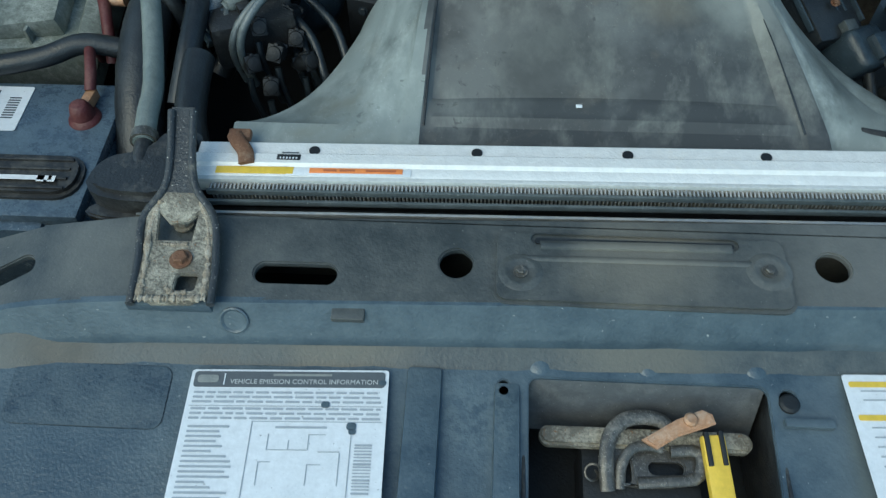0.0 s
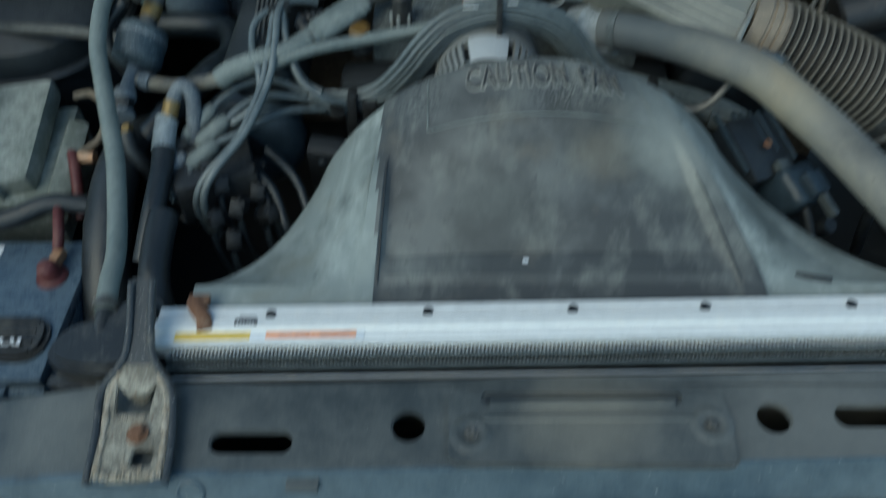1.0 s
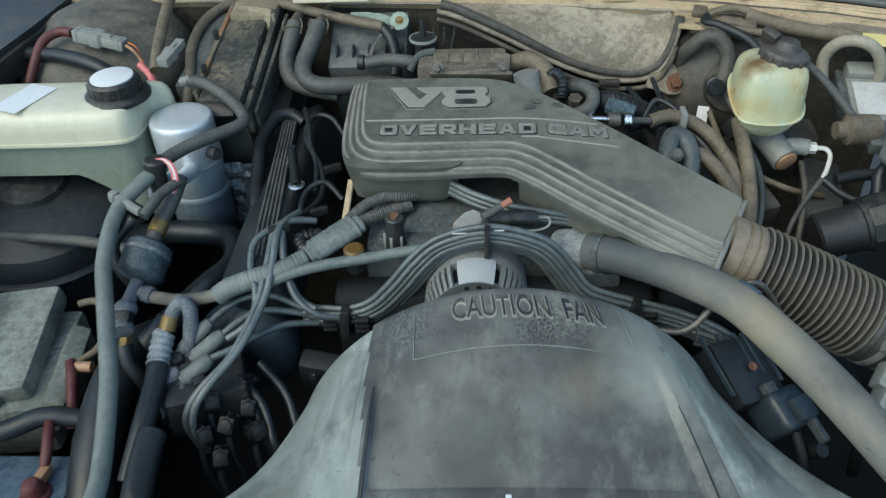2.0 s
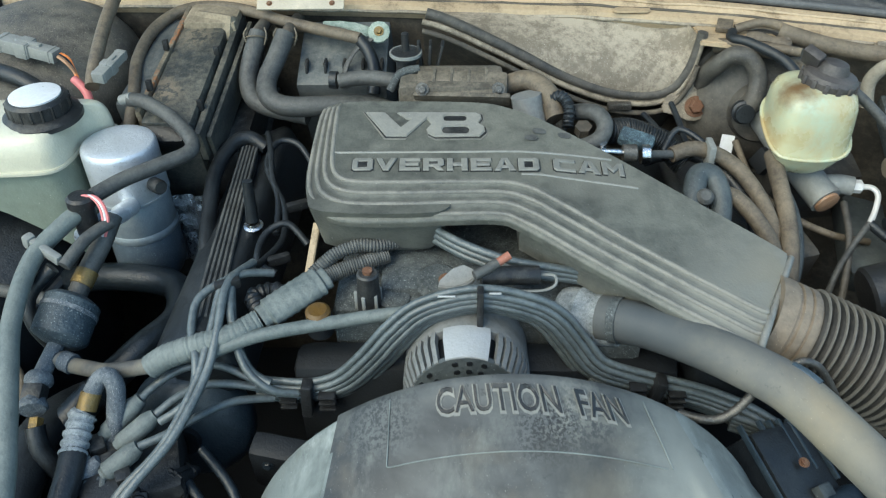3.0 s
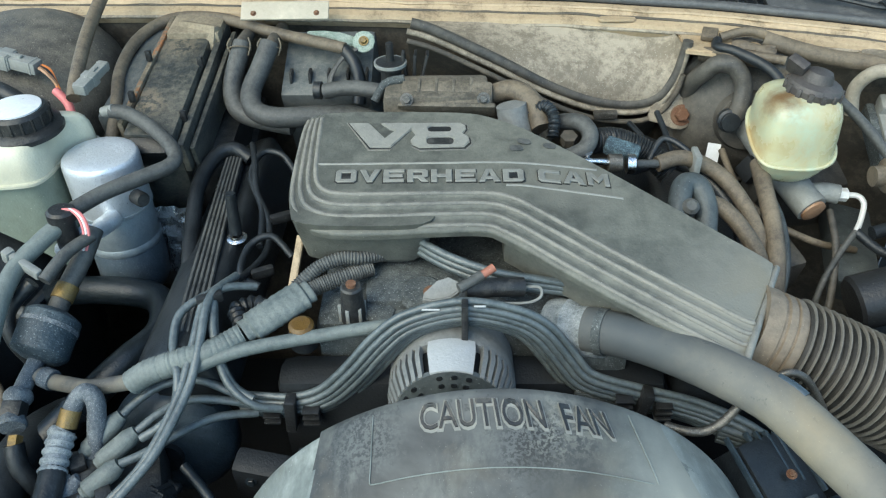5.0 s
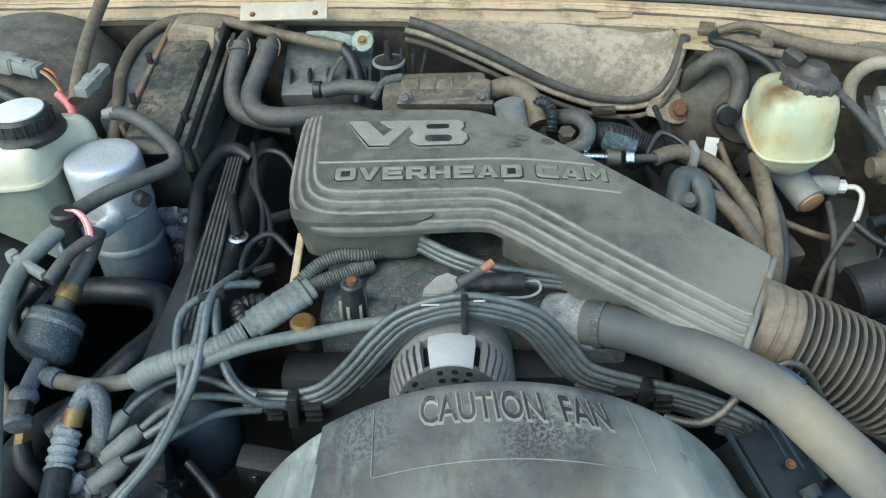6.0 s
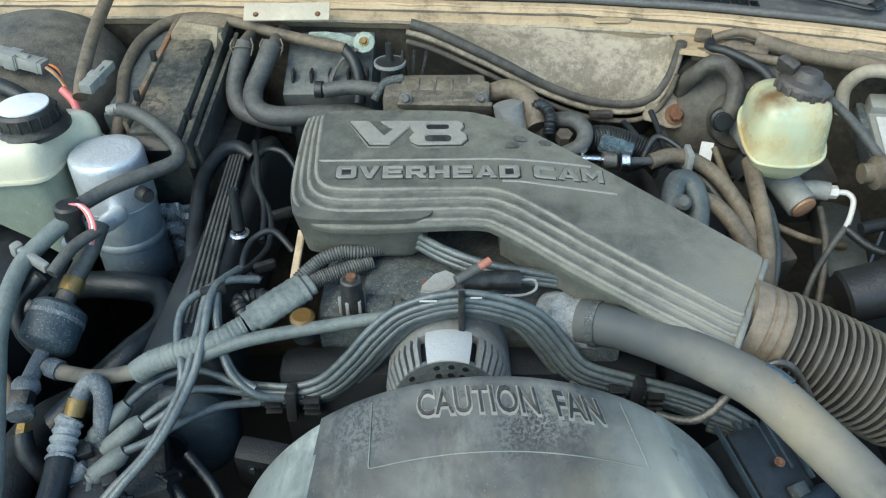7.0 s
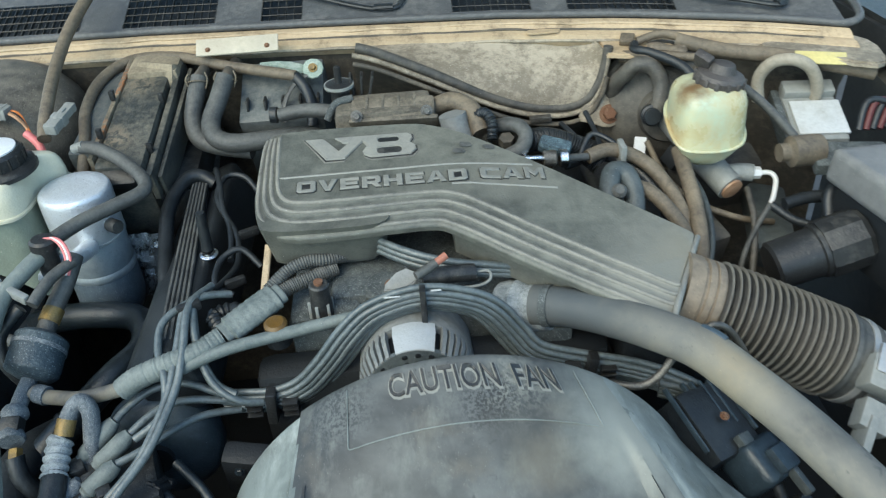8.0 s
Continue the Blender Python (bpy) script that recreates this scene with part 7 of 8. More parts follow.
def build_tank():
    ta = thing("coolant_tank", (-0.47, 1.2, 0.86), "milky translucent coolant tank with black cap", "coolant tank")
    top = [(-0.72, 1.285), (-0.72, 1.155), (-0.50, 1.158), (-0.43, 1.162), (-0.398, 1.168), (-0.388, 1.195), (-0.389, 1.235), (-0.376, 1.258), (-0.358, 1.270), (-0.362, 1.284), (-0.39, 1.289), (-0.45, 1.289)]
    o = chaikin(top, 3)
    cx, cy = -0.50, 1.222
    bm = bmesh.new()
    rows = []
    for z, inset in ((0.982, 0.0), (1.000, 0.0008), (1.012, 0.003), (1.020, 0.0065), (1.026, 0.012), (1.030, 0.020), (1.032, 0.031)):
        row = []
        for k, p in enumerate(o):
            core = np.array((min(-0.425, max(-0.68, p[0])), 1.224))
            d = core - np.array(p)
            q = np.array(p) + inset * d / np.linalg.norm(d)
            row.append(bm.verts.new((q[0], q[1], z)))
        rows.append(row)
    for a, b in zip(rows, rows[1:]):
        for k in range(len(o)):
            bm.faces.new((a[k], a[(k + 1) % len(o)], b[(k + 1) % len(o)], b[k]))
    bm.faces.new(rows[-1])
    part("upper_half", bm, M_TANK, ta, angle=70)
    bm = prism([(cx + (x - cx) * 0.985, cy + (y - cy) * 0.90) for x, y in o], 0.84, 0.983, 0.006)
    for v in bm.verts:
        if v.co.z < 0.86:
            v.co.z += 0.085 * min(1.0, max(0.0, (-0.40 - v.co.x) / 0.09)) ** 0.7
    part("lower_half", bm, M_TANKLOW, ta, "greener lower half with coolant")
    part("seam", prism([(x + 0.002, cy + (y - cy) * 1.06) for x, y in o], 0.980, 0.9845, 0.001), M_TANK, ta, "moulded seam flange")
    c = (-0.426, 1.230, 1.022)
    part("neck", lathe([(0.050, 0.002), (0.050, 0.008), (0.046, 0.011), (0.040, 0.014)], c, (0, -0.02, 1), 40), M_PLASTIC, ta, "black flange under the cap")
    cap = part("cap", lathe([(0.038, 0.010), (0.038, 0.030), (0.0345, 0.034), (0.030, 0.0345)], c, (0, -0.02, 1), 36), M_PLASTIC, ta, "black screw cap")
    part("cap_disc", lathe([(0.0315, 0.034), (0.0315, 0.0362), (0.030, 0.0368)], c, (0, -0.02, 1), 32), M_WHITE, cap, "white printed disc")
    for k in range(18):
        a = 2 * math.pi * k / 18
        part("grip", box((c[0] + 0.038 * math.cos(a), c[1] + 0.038 * math.sin(a), c[2] + 0.020), (0.003, 0.003, 0.019), 0.0008), M_PLASTIC, cap)
    bm = prism(rounded(0, 0, 0.05, 0.085, 0.002), 0, 0.0006, 0)
    bm.transform(pose(-0.60, 1.18, 1.0328, 0, 0, -20))
    part("label", bm, M_WHITE, ta, "white paper label")
    part("nipple", tube([(-0.345, 1.285, 1.02), (-0.328, 1.282, 1.026)], 0.007, 10), M_CONN, ta)
    hose("overflow_hose", [(-0.334, 1.284, 1.022), (-0.31, 1.280, 1.020), (-0.27, 1.255, 1.010), (-0.238, 1.222, 0.998), (-0.234, 1.198, 0.992), (-0.262, 1.172, 0.990), (-0.300, 1.140, 0.988), (-0.326, 1.108, 0.985)], 0.0096, M_RUBBER, "dusty rubber overflow hose bent round the can")


def build_accumulator():
    ac = thing("accumulator", (-0.338, 1.22, 0.776), "aluminium refrigerant can with dark lower half", "accumulator")
    c = (-0.334, 1.220, 0.0)
    part("can", lathe([(0.047, 0.918), (0.0485, 0.921), (0.0485, 0.983), (0.0480, 0.9895), (0.0462, 0.9935), (0.0440, 0.9950), (0.030, 0.9965)], c, (0, 0, 1), 48), M_CAN, ac)
    part("middle_can", lathe([(0.0455, 0.860), (0.0470, 0.862), (0.0470, 0.916), (0.0455, 0.919)], c, (0, 0, 1), 48), M_CANMID, ac, "grey-blue middle section")
    part("lower_can", lathe([(0.012, 0.776), (0.030, 0.779), (0.040, 0.786), (0.0460, 0.798), (0.0475, 0.812), (0.0475, 0.858), (0.046, 0.862)], c, (0, 0, 1), 48), M_CANDARK, ac, "dark blue-grey lower half with rounded bottom")
    part("band", lathe([(0.0475, 0.9165), (0.0492, 0.9180), (0.0492, 0.9215), (0.0475, 0.923)], c, (0, 0, 1), 48), M_CANMID, ac, "rolled joint ring")
    part("band", lathe([(0.0470, 0.858), (0.0490, 0.861), (0.0490, 0.868), (0.0470, 0.871)], c, (0, 0, 1), 48), M_CANMID, ac, "scuffed raised bead")
    part("fitting", lathe([(0.012, 0), (0.012, 0.03), (0.009, 0.034)], (-0.318, 1.175, 0.925), (-0.15, -1, 0.2), 16), M_CAN, ac, "silver pipe fitting")
    part("port", lathe([(0.010, 0), (0.010, 0.018), (0.008, 0.022)], (-0.290, 1.195, 0.945), (0.7, -0.7, 0.2), 12), M_PLASTIC, ac, "black port cap")
    part("fitting", tube([(-0.32, 1.15, 0.930), (-0.322, 1.12, 0.940), (-0.316, 1.10, 0.958)], 0.0105, 12), M_CAN, ac)
    sw = thing("pressure_switch", (-0.335, 1.12, 0.95), "black pressure switch with red striped wires", "switch")
    part("plug", lathe([(0.0130, 0), (0.0130, 0.040), (0.0165, 0.042), (0.0165, 0.052), (0.013, 0.055)], (-0.334, 1.088, 0.944), (0.06, 0.02, 1), 18), M_PLASTIC, sw)
    part("ring", lathe([(0.0165, 0), (0.0175, 0.006), (0.0165, 0.010)], (-0.335, 1.087, 0.938), (0.06, 0.02, 1), 18), M_CAN, sw, "silver ring")
    for k in range(3):
        part("wire", tube([(-0.331 + 0.003 * k, 1.090, 0.997), (-0.319 + 0.003 * k, 1.088, 0.998), (-0.309 + 0.003 * k, 1.083, 0.990), (-0.305 + 0.003 * k, 1.075, 0.974), (-0.311 + 0.003 * k, 1.068, 0.955)], 0.0018, 6), M_PINK if k != 1 else M_WHITE, sw, "red and white wire")
    fo = thing("heat_shield", (-0.27, 1.25, 0.775), "crinkled silver foil heat shield", "heat shield")
    bm = bmesh.new()
    rng = random.Random(8)
    g = [[bm.verts.new((-0.302 + 0.065 * i / 10, 1.250 + rng.uniform(-0.0040, 0.0040), 0.775 + 0.115 * j / 14)) for i in range(11)] for j in range(15)]
    for j in range(14):
        for i in range(10):
            bm.faces.new((g[j][i], g[j][i + 1], g[j + 1][i + 1], g[j + 1][i]))
    bmesh.ops.solidify(bm, geom=bm.faces[:], thickness=0.002)
    part("foil", bm, M_FOIL, fo, angle=15)


def build_hvac():
    ev = thing("heater_box", (-0.29, 1.42, 0.75), "ribbed black plastic heater box with dusty top", "heater box")

    def slab(name, x0, x1, y0, y1, z0, z1, drop, mat=M_PLASTIC, label="", skew=0.0):
        tilt, turn = math.atan2(z1 - z0, y1 - y0), math.atan2(-skew, y1 - y0)
        bm = box((0, 0, -drop / 2), (x1 - x0, math.hypot(y1 - y0, z1 - z0), drop), 0.007 if x1 - x0 > 0.03 else 0.002)
        bm.transform(pose((x0 + x1 + skew) / 2, (y0 + y1) / 2, (z0 + z1) / 2, math.degrees(tilt), 0, math.degrees(turn)))
        return part(name, bm, mat, ev, label)

    slab("top", -0.322, -0.252, 1.268, 1.50, 0.995, 1.045, 0.20, M_HVAC, skew=0.006)
    slab("step", -0.374, -0.334, 1.315, 1.525, 0.997, 1.038, 0.06, M_STEP, "blue-grey side slab", 0.020)
    slab("front_lip", -0.318, -0.262, 1.252, 1.272, 0.975, 0.992, 0.10, M_PLASTIC)
    slab("back_slope", -0.308, -0.240, 1.478, 1.494, 1.024, 1.060, 0.02, M_COWLDUST, "tan dusty sloped rear panel", 0.006)
    slab("back_rim", -0.313, -0.232, 1.478, 1.545, 1.050, 1.056, 0.06, M_COWLDUST, "tan dusty rear ledge")
    slab("flange", -0.2495, -0.240, 1.262, 1.53, 0.982, 1.047, 0.05, M_HVAC, skew=0.010)
    slab("flange", -0.238, -0.231, 1.275, 1.52, 0.970, 1.035, 0.05, M_HVAC, skew=0.014)
    slab("flange", -0.3325, -0.325, 1.285, 1.54, 1.002, 1.056, 0.05, M_RIDGE, "tan ridge with rust stains", skew=0.014)
    slab("body", -0.40, -0.20, 1.30, 1.54, 0.93, 0.96, 0.25)
    slab("side", -0.236, -0.19, 1.34, 1.53, 0.86, 0.92, 0.2)
    for x, y, z in ((-0.3155, 1.33, 1.02), (-0.3155, 1.42, 1.04), (-0.2425, 1.31, 1.0), (-0.2425, 1.42, 1.03)):
        part("clip", box((x - 0.006, y, z), (0.008, 0.008, 0.016), 0.002), M_PLASTIC, ev)
    slab("side_case", -0.135, 0.0, 1.40, 1.52, 0.985, 1.035, 0.2, M_STEP, "dusty side case")
    for k in range(5):
        part("case_rib", box((-0.12 + 0.028 * k, 1.43, 0.98), (0.004, 0.02, 0.06), 0.001), M_PLASTIC, ev)
    bl = thing("blower_housing", (-0.55, 1.47, 0.75), "rounded dusty black blower housing", "blower housing")
    part("drum", lathe([(0.155, -0.25), (0.155, -0.02), (0.150, 0.02), (0.135, 0.050), (0.108, 0.070), (0.07, 0.082), (0.03, 0.086)], (-0.535, 1.455, 0.970), (0.05, -0.30, 1), 48), grime("gritty_plastic", (0.055, 0.053, 0.047), (0.195, 0.18, 0.145), 0.52, 0.55, scale=9, bump=0.7, spots=0.30, spot=(0.26, 0.24, 0.20), grain=0.8, soft=0.4), bl)
    part("rim", lathe([(0.157, -0.05), (0.164, -0.045), (0.164, -0.035), (0.157, -0.03)], (-0.535, 1.455, 0.970), (0.05, -0.30, 1), 48), M_PLASTIC, bl)
    # connectors near the tank
    for at, rot, lab in (((-0.50, 1.375, 1.055), (0, 8, -14), "grey plastic connector with orange wires"), ((-0.362, 1.317, 1.055), (5, -6, 79), "grey plastic connector on the hanging tube")):
        cn = thing("wire_connector", at, lab, "connector", "grey connectors")
        s = 0.095 if at[0] < -0.45 else 0.070
        m = pose(*at, *rot)
        for nm, dx, w, h, d in (("shell", -0.2, 0.55, 0.024, 0.020), ("socket", 0.26, 0.45, 0.020, 0.017), ("latch", -0.05, 0.2, 0.027, 0.023), ("rib", -0.40, 0.05, 0.026, 0.022), ("rib", 0.40, 0.04, 0.022, 0.019), ("tongue", 0.02, 0.42, 0.008, 0.024)):
            g = 1.0 if at[0] < -0.45 else 0.72
            bm = box((dx * s, 0, 0), (w * s, h * g, d * g), 0.002)
            bm.transform(m)
            part(nm, bm, M_CONN, cn)
        if at[0] < -0.45:
            for k in range(3):
                part("wire", tube([(-0.452, 1.366 - 0.004 * k, 1.050), (-0.438, 1.358 - 0.005 * k, 1.046), (-0.428, 1.345, 1.03), (-0.415, 1.33, 1.0), (-0.40, 1.32, 0.96)], 0.0028, 6), (M_ORANGE, M_RUBBERDARK, M_COPPER)[k], cn, "thin coloured wire")
            part("wire", tube([(-0.55, 1.385, 1.062), (-0.575, 1.39, 1.062), (-0.60, 1.37, 1.05), (-0.62, 1.33, 1.0)], 0.008, 8), M_RED, cn)
    hose("side_cable", [(-0.68, 1.40, 1.02), (-0.58, 1.36, 1.035), (-0.50, 1.33, 1.03), (-0.45, 1.315, 1.0)], 0.012, M_RUBBERDARK, "black cable behind the coolant tank", "cable")
    hose("side_cable", [(-0.43, 1.34, 1.025), (-0.41, 1.325, 1.01), (-0.40, 1.30, 0.985)], 0.006, M_PINK, "short red cable behind the coolant tank", "cable")


# ---------- rear of the bay ----------
def build_rear():
    bo = thing("cowl_drain_bowl", (0.28, 1.45, 0.97), "dusty beige sheet metal bowl under the cowl with rubber seam", "panel")
    rim = [(0.055, 1.075), (0.094, 1.062), (0.175, 1.022), (0.26, 0.977), (0.329, 0.951), (0.389, 0.945), (0.424, 0.958), (0.443, 0.989), (0.450, 1.02), (0.453, 1.048)]
    c = smooth_path([(x, 1.415, z) for x, z in rim], 4)
    bm = bmesh.new()
    rows = []
    for p in c:
        row = []
        for s in range(7):
            t = s / 6
            x = p[0] + (0.30 - p[0]) * 0.10 * t
            y = p[1] + 0.10 * t - 0.03 * math.sin(math.pi * t)
            z = p[2] + (1.050 - p[2]) * (t ** 0.8)
            row.append(bm.verts.new((x, min(y, cowl_y(x) - 0.005), z)))
        rows.append(row)
    for a, b in zip(rows, rows[1:]):
        for k in range(6):
            bm.faces.new((a[k], b[k], b[k + 1], a[k + 1]))
    part("pan", bm, M_BOWL, bo, angle=70)
    part("seam", tube([tuple(p) for p in c], 0.0042, 8, 1), M_BOWL, bo, "dusty rolled edge")
    part("seam", tube([(p[0], p[1] - 0.008, p[2] - 0.011) for p in c[:-4]], 0.0040, 8, 1), M_FIREWALL, bo)
    part("seam", tube([(p[0], p[1] + 0.004, p[2] + 0.012) for p in c[1:-1]], 0.0075, 8, 1), M_BOOSTER, bo, "broad dark rubber channel")
    bm = bmesh.new()
    rows = []
    for p in c:
        rows.append([bm.verts.new((p[0], p[1] - 0.004, p[2] - 0.008)), bm.verts.new((p[0], p[1] + 0.03, p[2] - 0.05)), bm.verts.new((p[0], 1.5, p[2] - 0.12))])
    for a, b in zip(rows, rows[1:]):
        for k in range(2):
            bm.faces.new((a[k], b[k], b[k + 1], a[k + 1]))
    part("underside", bm, M_FIREWALL, bo)
    ear = prism(chaikin([(0.405, 0.936), (0.416, 0.962), (0.445, 0.992), (0.462, 0.972), (0.4735, 0.946), (0.470, 0.926), (0.452, 0.920), (0.428, 0.930)], 1), 0, 0.004, 0.0012)
    ear.transform(pose(0, 0.9355, 0.128, 60, 0, 0))
    part("ear", ear, M_BOWL, bo, "bolted mounting ear")
    bolt((0.4565, 1.4035, 0.946), (0.03, -0.86, 0.5), 0.0105, bo, M_RUSTBOLT, "bolt", "rusty hexagonal bolt")
    part("wing", prism([(0.449, 1.409), (0.53, 1.385), (0.56, 1.42), (0.55, 1.448), (0.449, 1.468)], 1.040, 1.047, 0.002), M_COWL, bo, "beige folded side wing")
    part("nut", box((0.345, 1.405, 0.947), (0.035, 0.012, 0.010), 0.002), M_LATCH, bo)
    part("pressing", prism(oval(0.362, 1.4885, 0.056, 0.017, 28), 1.0598, 1.0625, 0.0012), M_COWL, bo, "oval pressing in the ledge")
    pl = thing("cowl_plate", (-0.13, 1.49, 1.06), "pale bare metal plate screwed below the cowl", "plate")
    part("sheet", box((-0.133, 1.503, 1.073), (0.132, 0.030, 0.004), 0.001, pose(0, 0, 0, 38, 0, 0)), grime("pale_paint", (0.42, 0.38, 0.30), (0.33, 0.29, 0.23), 0.4, 0.55), pl)
    bolt((-0.085, 1.498, 1.071), (0, -0.6, 0.8), 0.003, pl)
    bolt((-0.18, 1.498, 1.071), (0, -0.6, 0.8), 0.003, pl)
    gr = thing("ground_strap", (-0.02, 1.45, 1.03), "green corroded ground strap bolted to the firewall", "ground strap")
    part("eyelet", lathe([(0.017, 0), (0.0165, 0.003), (0.013, 0.004)], (-0.012, 1.456, 1.042), (0, -0.7, 0.7), 11), M_GREEN, gr)
    bolt((-0.012, 1.453, 1.045), (0, -0.7, 0.7), 0.005, gr, M_BRASS, "bolt", "brass bolt")
    part("tab", prism(chaikin([(-0.11, 1.475), (-0.06, 1.47), (-0.04, 1.452), (-0.02, 1.455), (-0.02, 1.47), (-0.06, 1.484)], 1), 1.043, 1.047, 0.001, lift=lambda x, y: 0.2 * (y - 1.47) - 0.09 * (x + 0.06)), M_GREEN, gr)
    part("strap", tube([(-0.022, 1.448, 1.036), (-0.045, 1.435, 1.025), (-0.060, 1.415, 1.005), (-0.062, 1.40, 0.98)], 0.005, 8, squash=0.5), M_RUBBER, gr)
    hose("harness_tail", [(-0.04, 1.445, 1.036), (-0.025, 1.43, 1.02), (-0.018, 1.415, 0.995), (-0.02, 1.40, 0.97)], 0.0095, M_RUBBERDARK, "black sleeved wire dropping from the firewall", "harness")
    # throttle body
    tb = thing("throttle_body", (0.09, 1.30, 0.98), "dusty cast throttle body with brackets and hoses", "throttle body")
    part("body", box((0.098, 1.318, 1.005), (0.14, 0.07, 0.07), 0.010), M_BODYCAST, tb)
    part("flange", box((0.112, 1.2835, 1.022), (0.128, 0.008, 0.020), 0.003, pose(0, 0, 0, 26, 0, -3)), M_BODYCAST, tb, "machined flange edge")
    for x in (0.075, 0.098, 0.121, 0.144):
        part("cover_ridge", box((x, 1.302, 1.0415), (0.004, 0.034, 0.003), 0.001, pose(0, 0, 0, 26, 0, -3)), M_BODYCAST, tb)
    part("cover", box((0.112, 1.302, 1.030), (0.122, 0.040, 0.022), 0.007, pose(0, 0, 0, 26, 0, -3)), grime("cast_cover", (0.085, 0.074, 0.056), (0.22, 0.19, 0.145), 0.5, 0.6, scale=30, bump=0.5), tb, "tan-grey cast cover")
    for x in (0.060, 0.160):
        bolt((x, 1.283, 1.036), (0, -0.9, 0.4), 0.0058, tb, M_LATCH)
    part("pipe", tube([(-0.058, 1.345, 1.018), (-0.03, 1.342, 1.024), (0.0, 1.335, 1.026), (0.045, 1.322, 1.024)], 0.0105, 12), M_RUBBER, tb, "short dusty hose")
    part("pipe_end", lathe([(0.0125, 0), (0.0125, 0.01)], (-0.062, 1.348, 1.018), (-1, 0.1, 0), 14), M_RUBBERDARK, tb)
    part("valve", lathe([(0.014, 0), (0.014, 0.03), (0.020, 0.032), (0.020, 0.040), (0.0055, 0.042), (0.0050, 0.066), (0.0035, 0.067)], (0.035, 1.352, 1.018), (0, 0, 1), 20), M_PLASTIC, tb, "black vacuum valve")
    part("valve_ring", lathe([(0.0225, 0), (0.0225, 0.004)], (0.035, 1.352, 1.054), (0, 0, 1), 20), M_CONN, tb, "pale ring")
    for k in range(3):
        part("link", box((0.055 + 0.012 * k, 1.36, 1.04), (0.004, 0.02, 0.055), 0.001, pose(0, 0, 0, 0, 10 * k - 6, 0)), M_PLASTIC, tb)
    part("arm", tube([(0.055, 1.325, 1.045), (0.03, 1.322, 1.040), (0.015, 1.31, 1.02)], 0.006, 8), M_CAST, tb)
    part("elbow", lathe([(0.022, 0), (0.024, 0.02), (0.020, 0.03), (0.02, 0.05)], (0.205, 1.262, 0.985), (-0.2, 0.2, 1), 20), M_ALT, tb, "cast elbow")
    part("hose", tube([(0.165, 1.32, 1.02), (0.20, 1.31, 1.035), (0.225, 1.28, 1.03), (0.235, 1.25, 1.01)], 0.014, 12), M_TANDUST, tb)
    part("ribbed_sleeve", tube([(0.222, 1.268, 1.022), (0.238, 1.262, 1.036), (0.248, 1.245, 1.030), (0.247, 1.228, 1.010)], lambda u: 0.0075 + 0.0009 * math.sin(u * 110), 10, 20), M_RUBBERDARK, tb, "ribbed plastic sleeve")
    part("bolt_head", lathe([(0.011, 0), (0.011, 0.012)], (0.267, 1.232, 1.0), (0, -0.3, 1), 6), M_FIREWALL, tb)
    # fuel fittings
    fu = thing("fuel_fitting", (0.33, 1.19, 0.98), "chromed fuel fitting with blue corroded connector", "fuel fitting")
    part("pipe", tube([(0.270, 1.188, 0.998), (0.300, 1.188, 0.998), (0.320, 1.188, 0.996)], 0.0045, 10), M_CHROME, fu)
    part("collar", lathe([(0.011, 0), (0.011, 0.016), (0.008, 0.018)], (0.312, 1.188, 0.996), (1, 0, 0), 18), M_LATCH, fu)
    part("collar", lathe([(0.0125, 0), (0.0125, 0.010), (0.009, 0.012)], (0.334, 1.187, 0.995), (1, 0, 0), 18), M_CHROME, fu, "shiny chrome collar")
    part("pipe", tube([(0.34, 1.188, 0.994), (0.36, 1.195, 0.99), (0.38, 1.202, 0.986)], 0.0055, 10), M_RUBBER, fu)
    part("plug", box((0.332, 1.213, 1.000), (0.045, 0.022, 0.018), 0.006, pose(0, 0, 0, 10, 10, -20)), M_BLUECRUST, fu, "blue corroded plug")
    part("nipple", lathe([(0.006, 0), (0.006, 0.012)], (0.287, 1.20, 0.995), (0, -0.3, 1), 10), M_CHROME, fu)
    solo("ribbed_conduit", tube([(0.30, 1.235, 1.0), (0.33, 1.245, 0.995), (0.37, 1.24, 0.98), (0.40, 1.22, 0.96)], lambda u: 0.0158 + 0.0010 * math.sin(u * 190), 14, 44), M_RUBBERDARK, "black ribbed conduit behind the cover", "conduit")
    for p in ([(0.357, 1.30, 0.99), (0.372, 1.26, 0.985), (0.38, 1.22, 0.98)], [(0.40, 1.33, 0.99), (0.405, 1.28, 0.98), (0.405, 1.23, 0.97)], [(0.37, 1.22, 0.98), (0.39, 1.24, 1.0), (0.42, 1.22, 0.99), (0.424, 1.20, 0.975)]):
        hose("thin_cable", p, 0.004, M_RUBBERDARK, "thin black cable near the brake booster", "cable", "thin cables", 8)
    part("clip", box((0.424, 1.205, 0.985), (0.008, 0.028, 0.032), 0.002), M_CONN, fu)


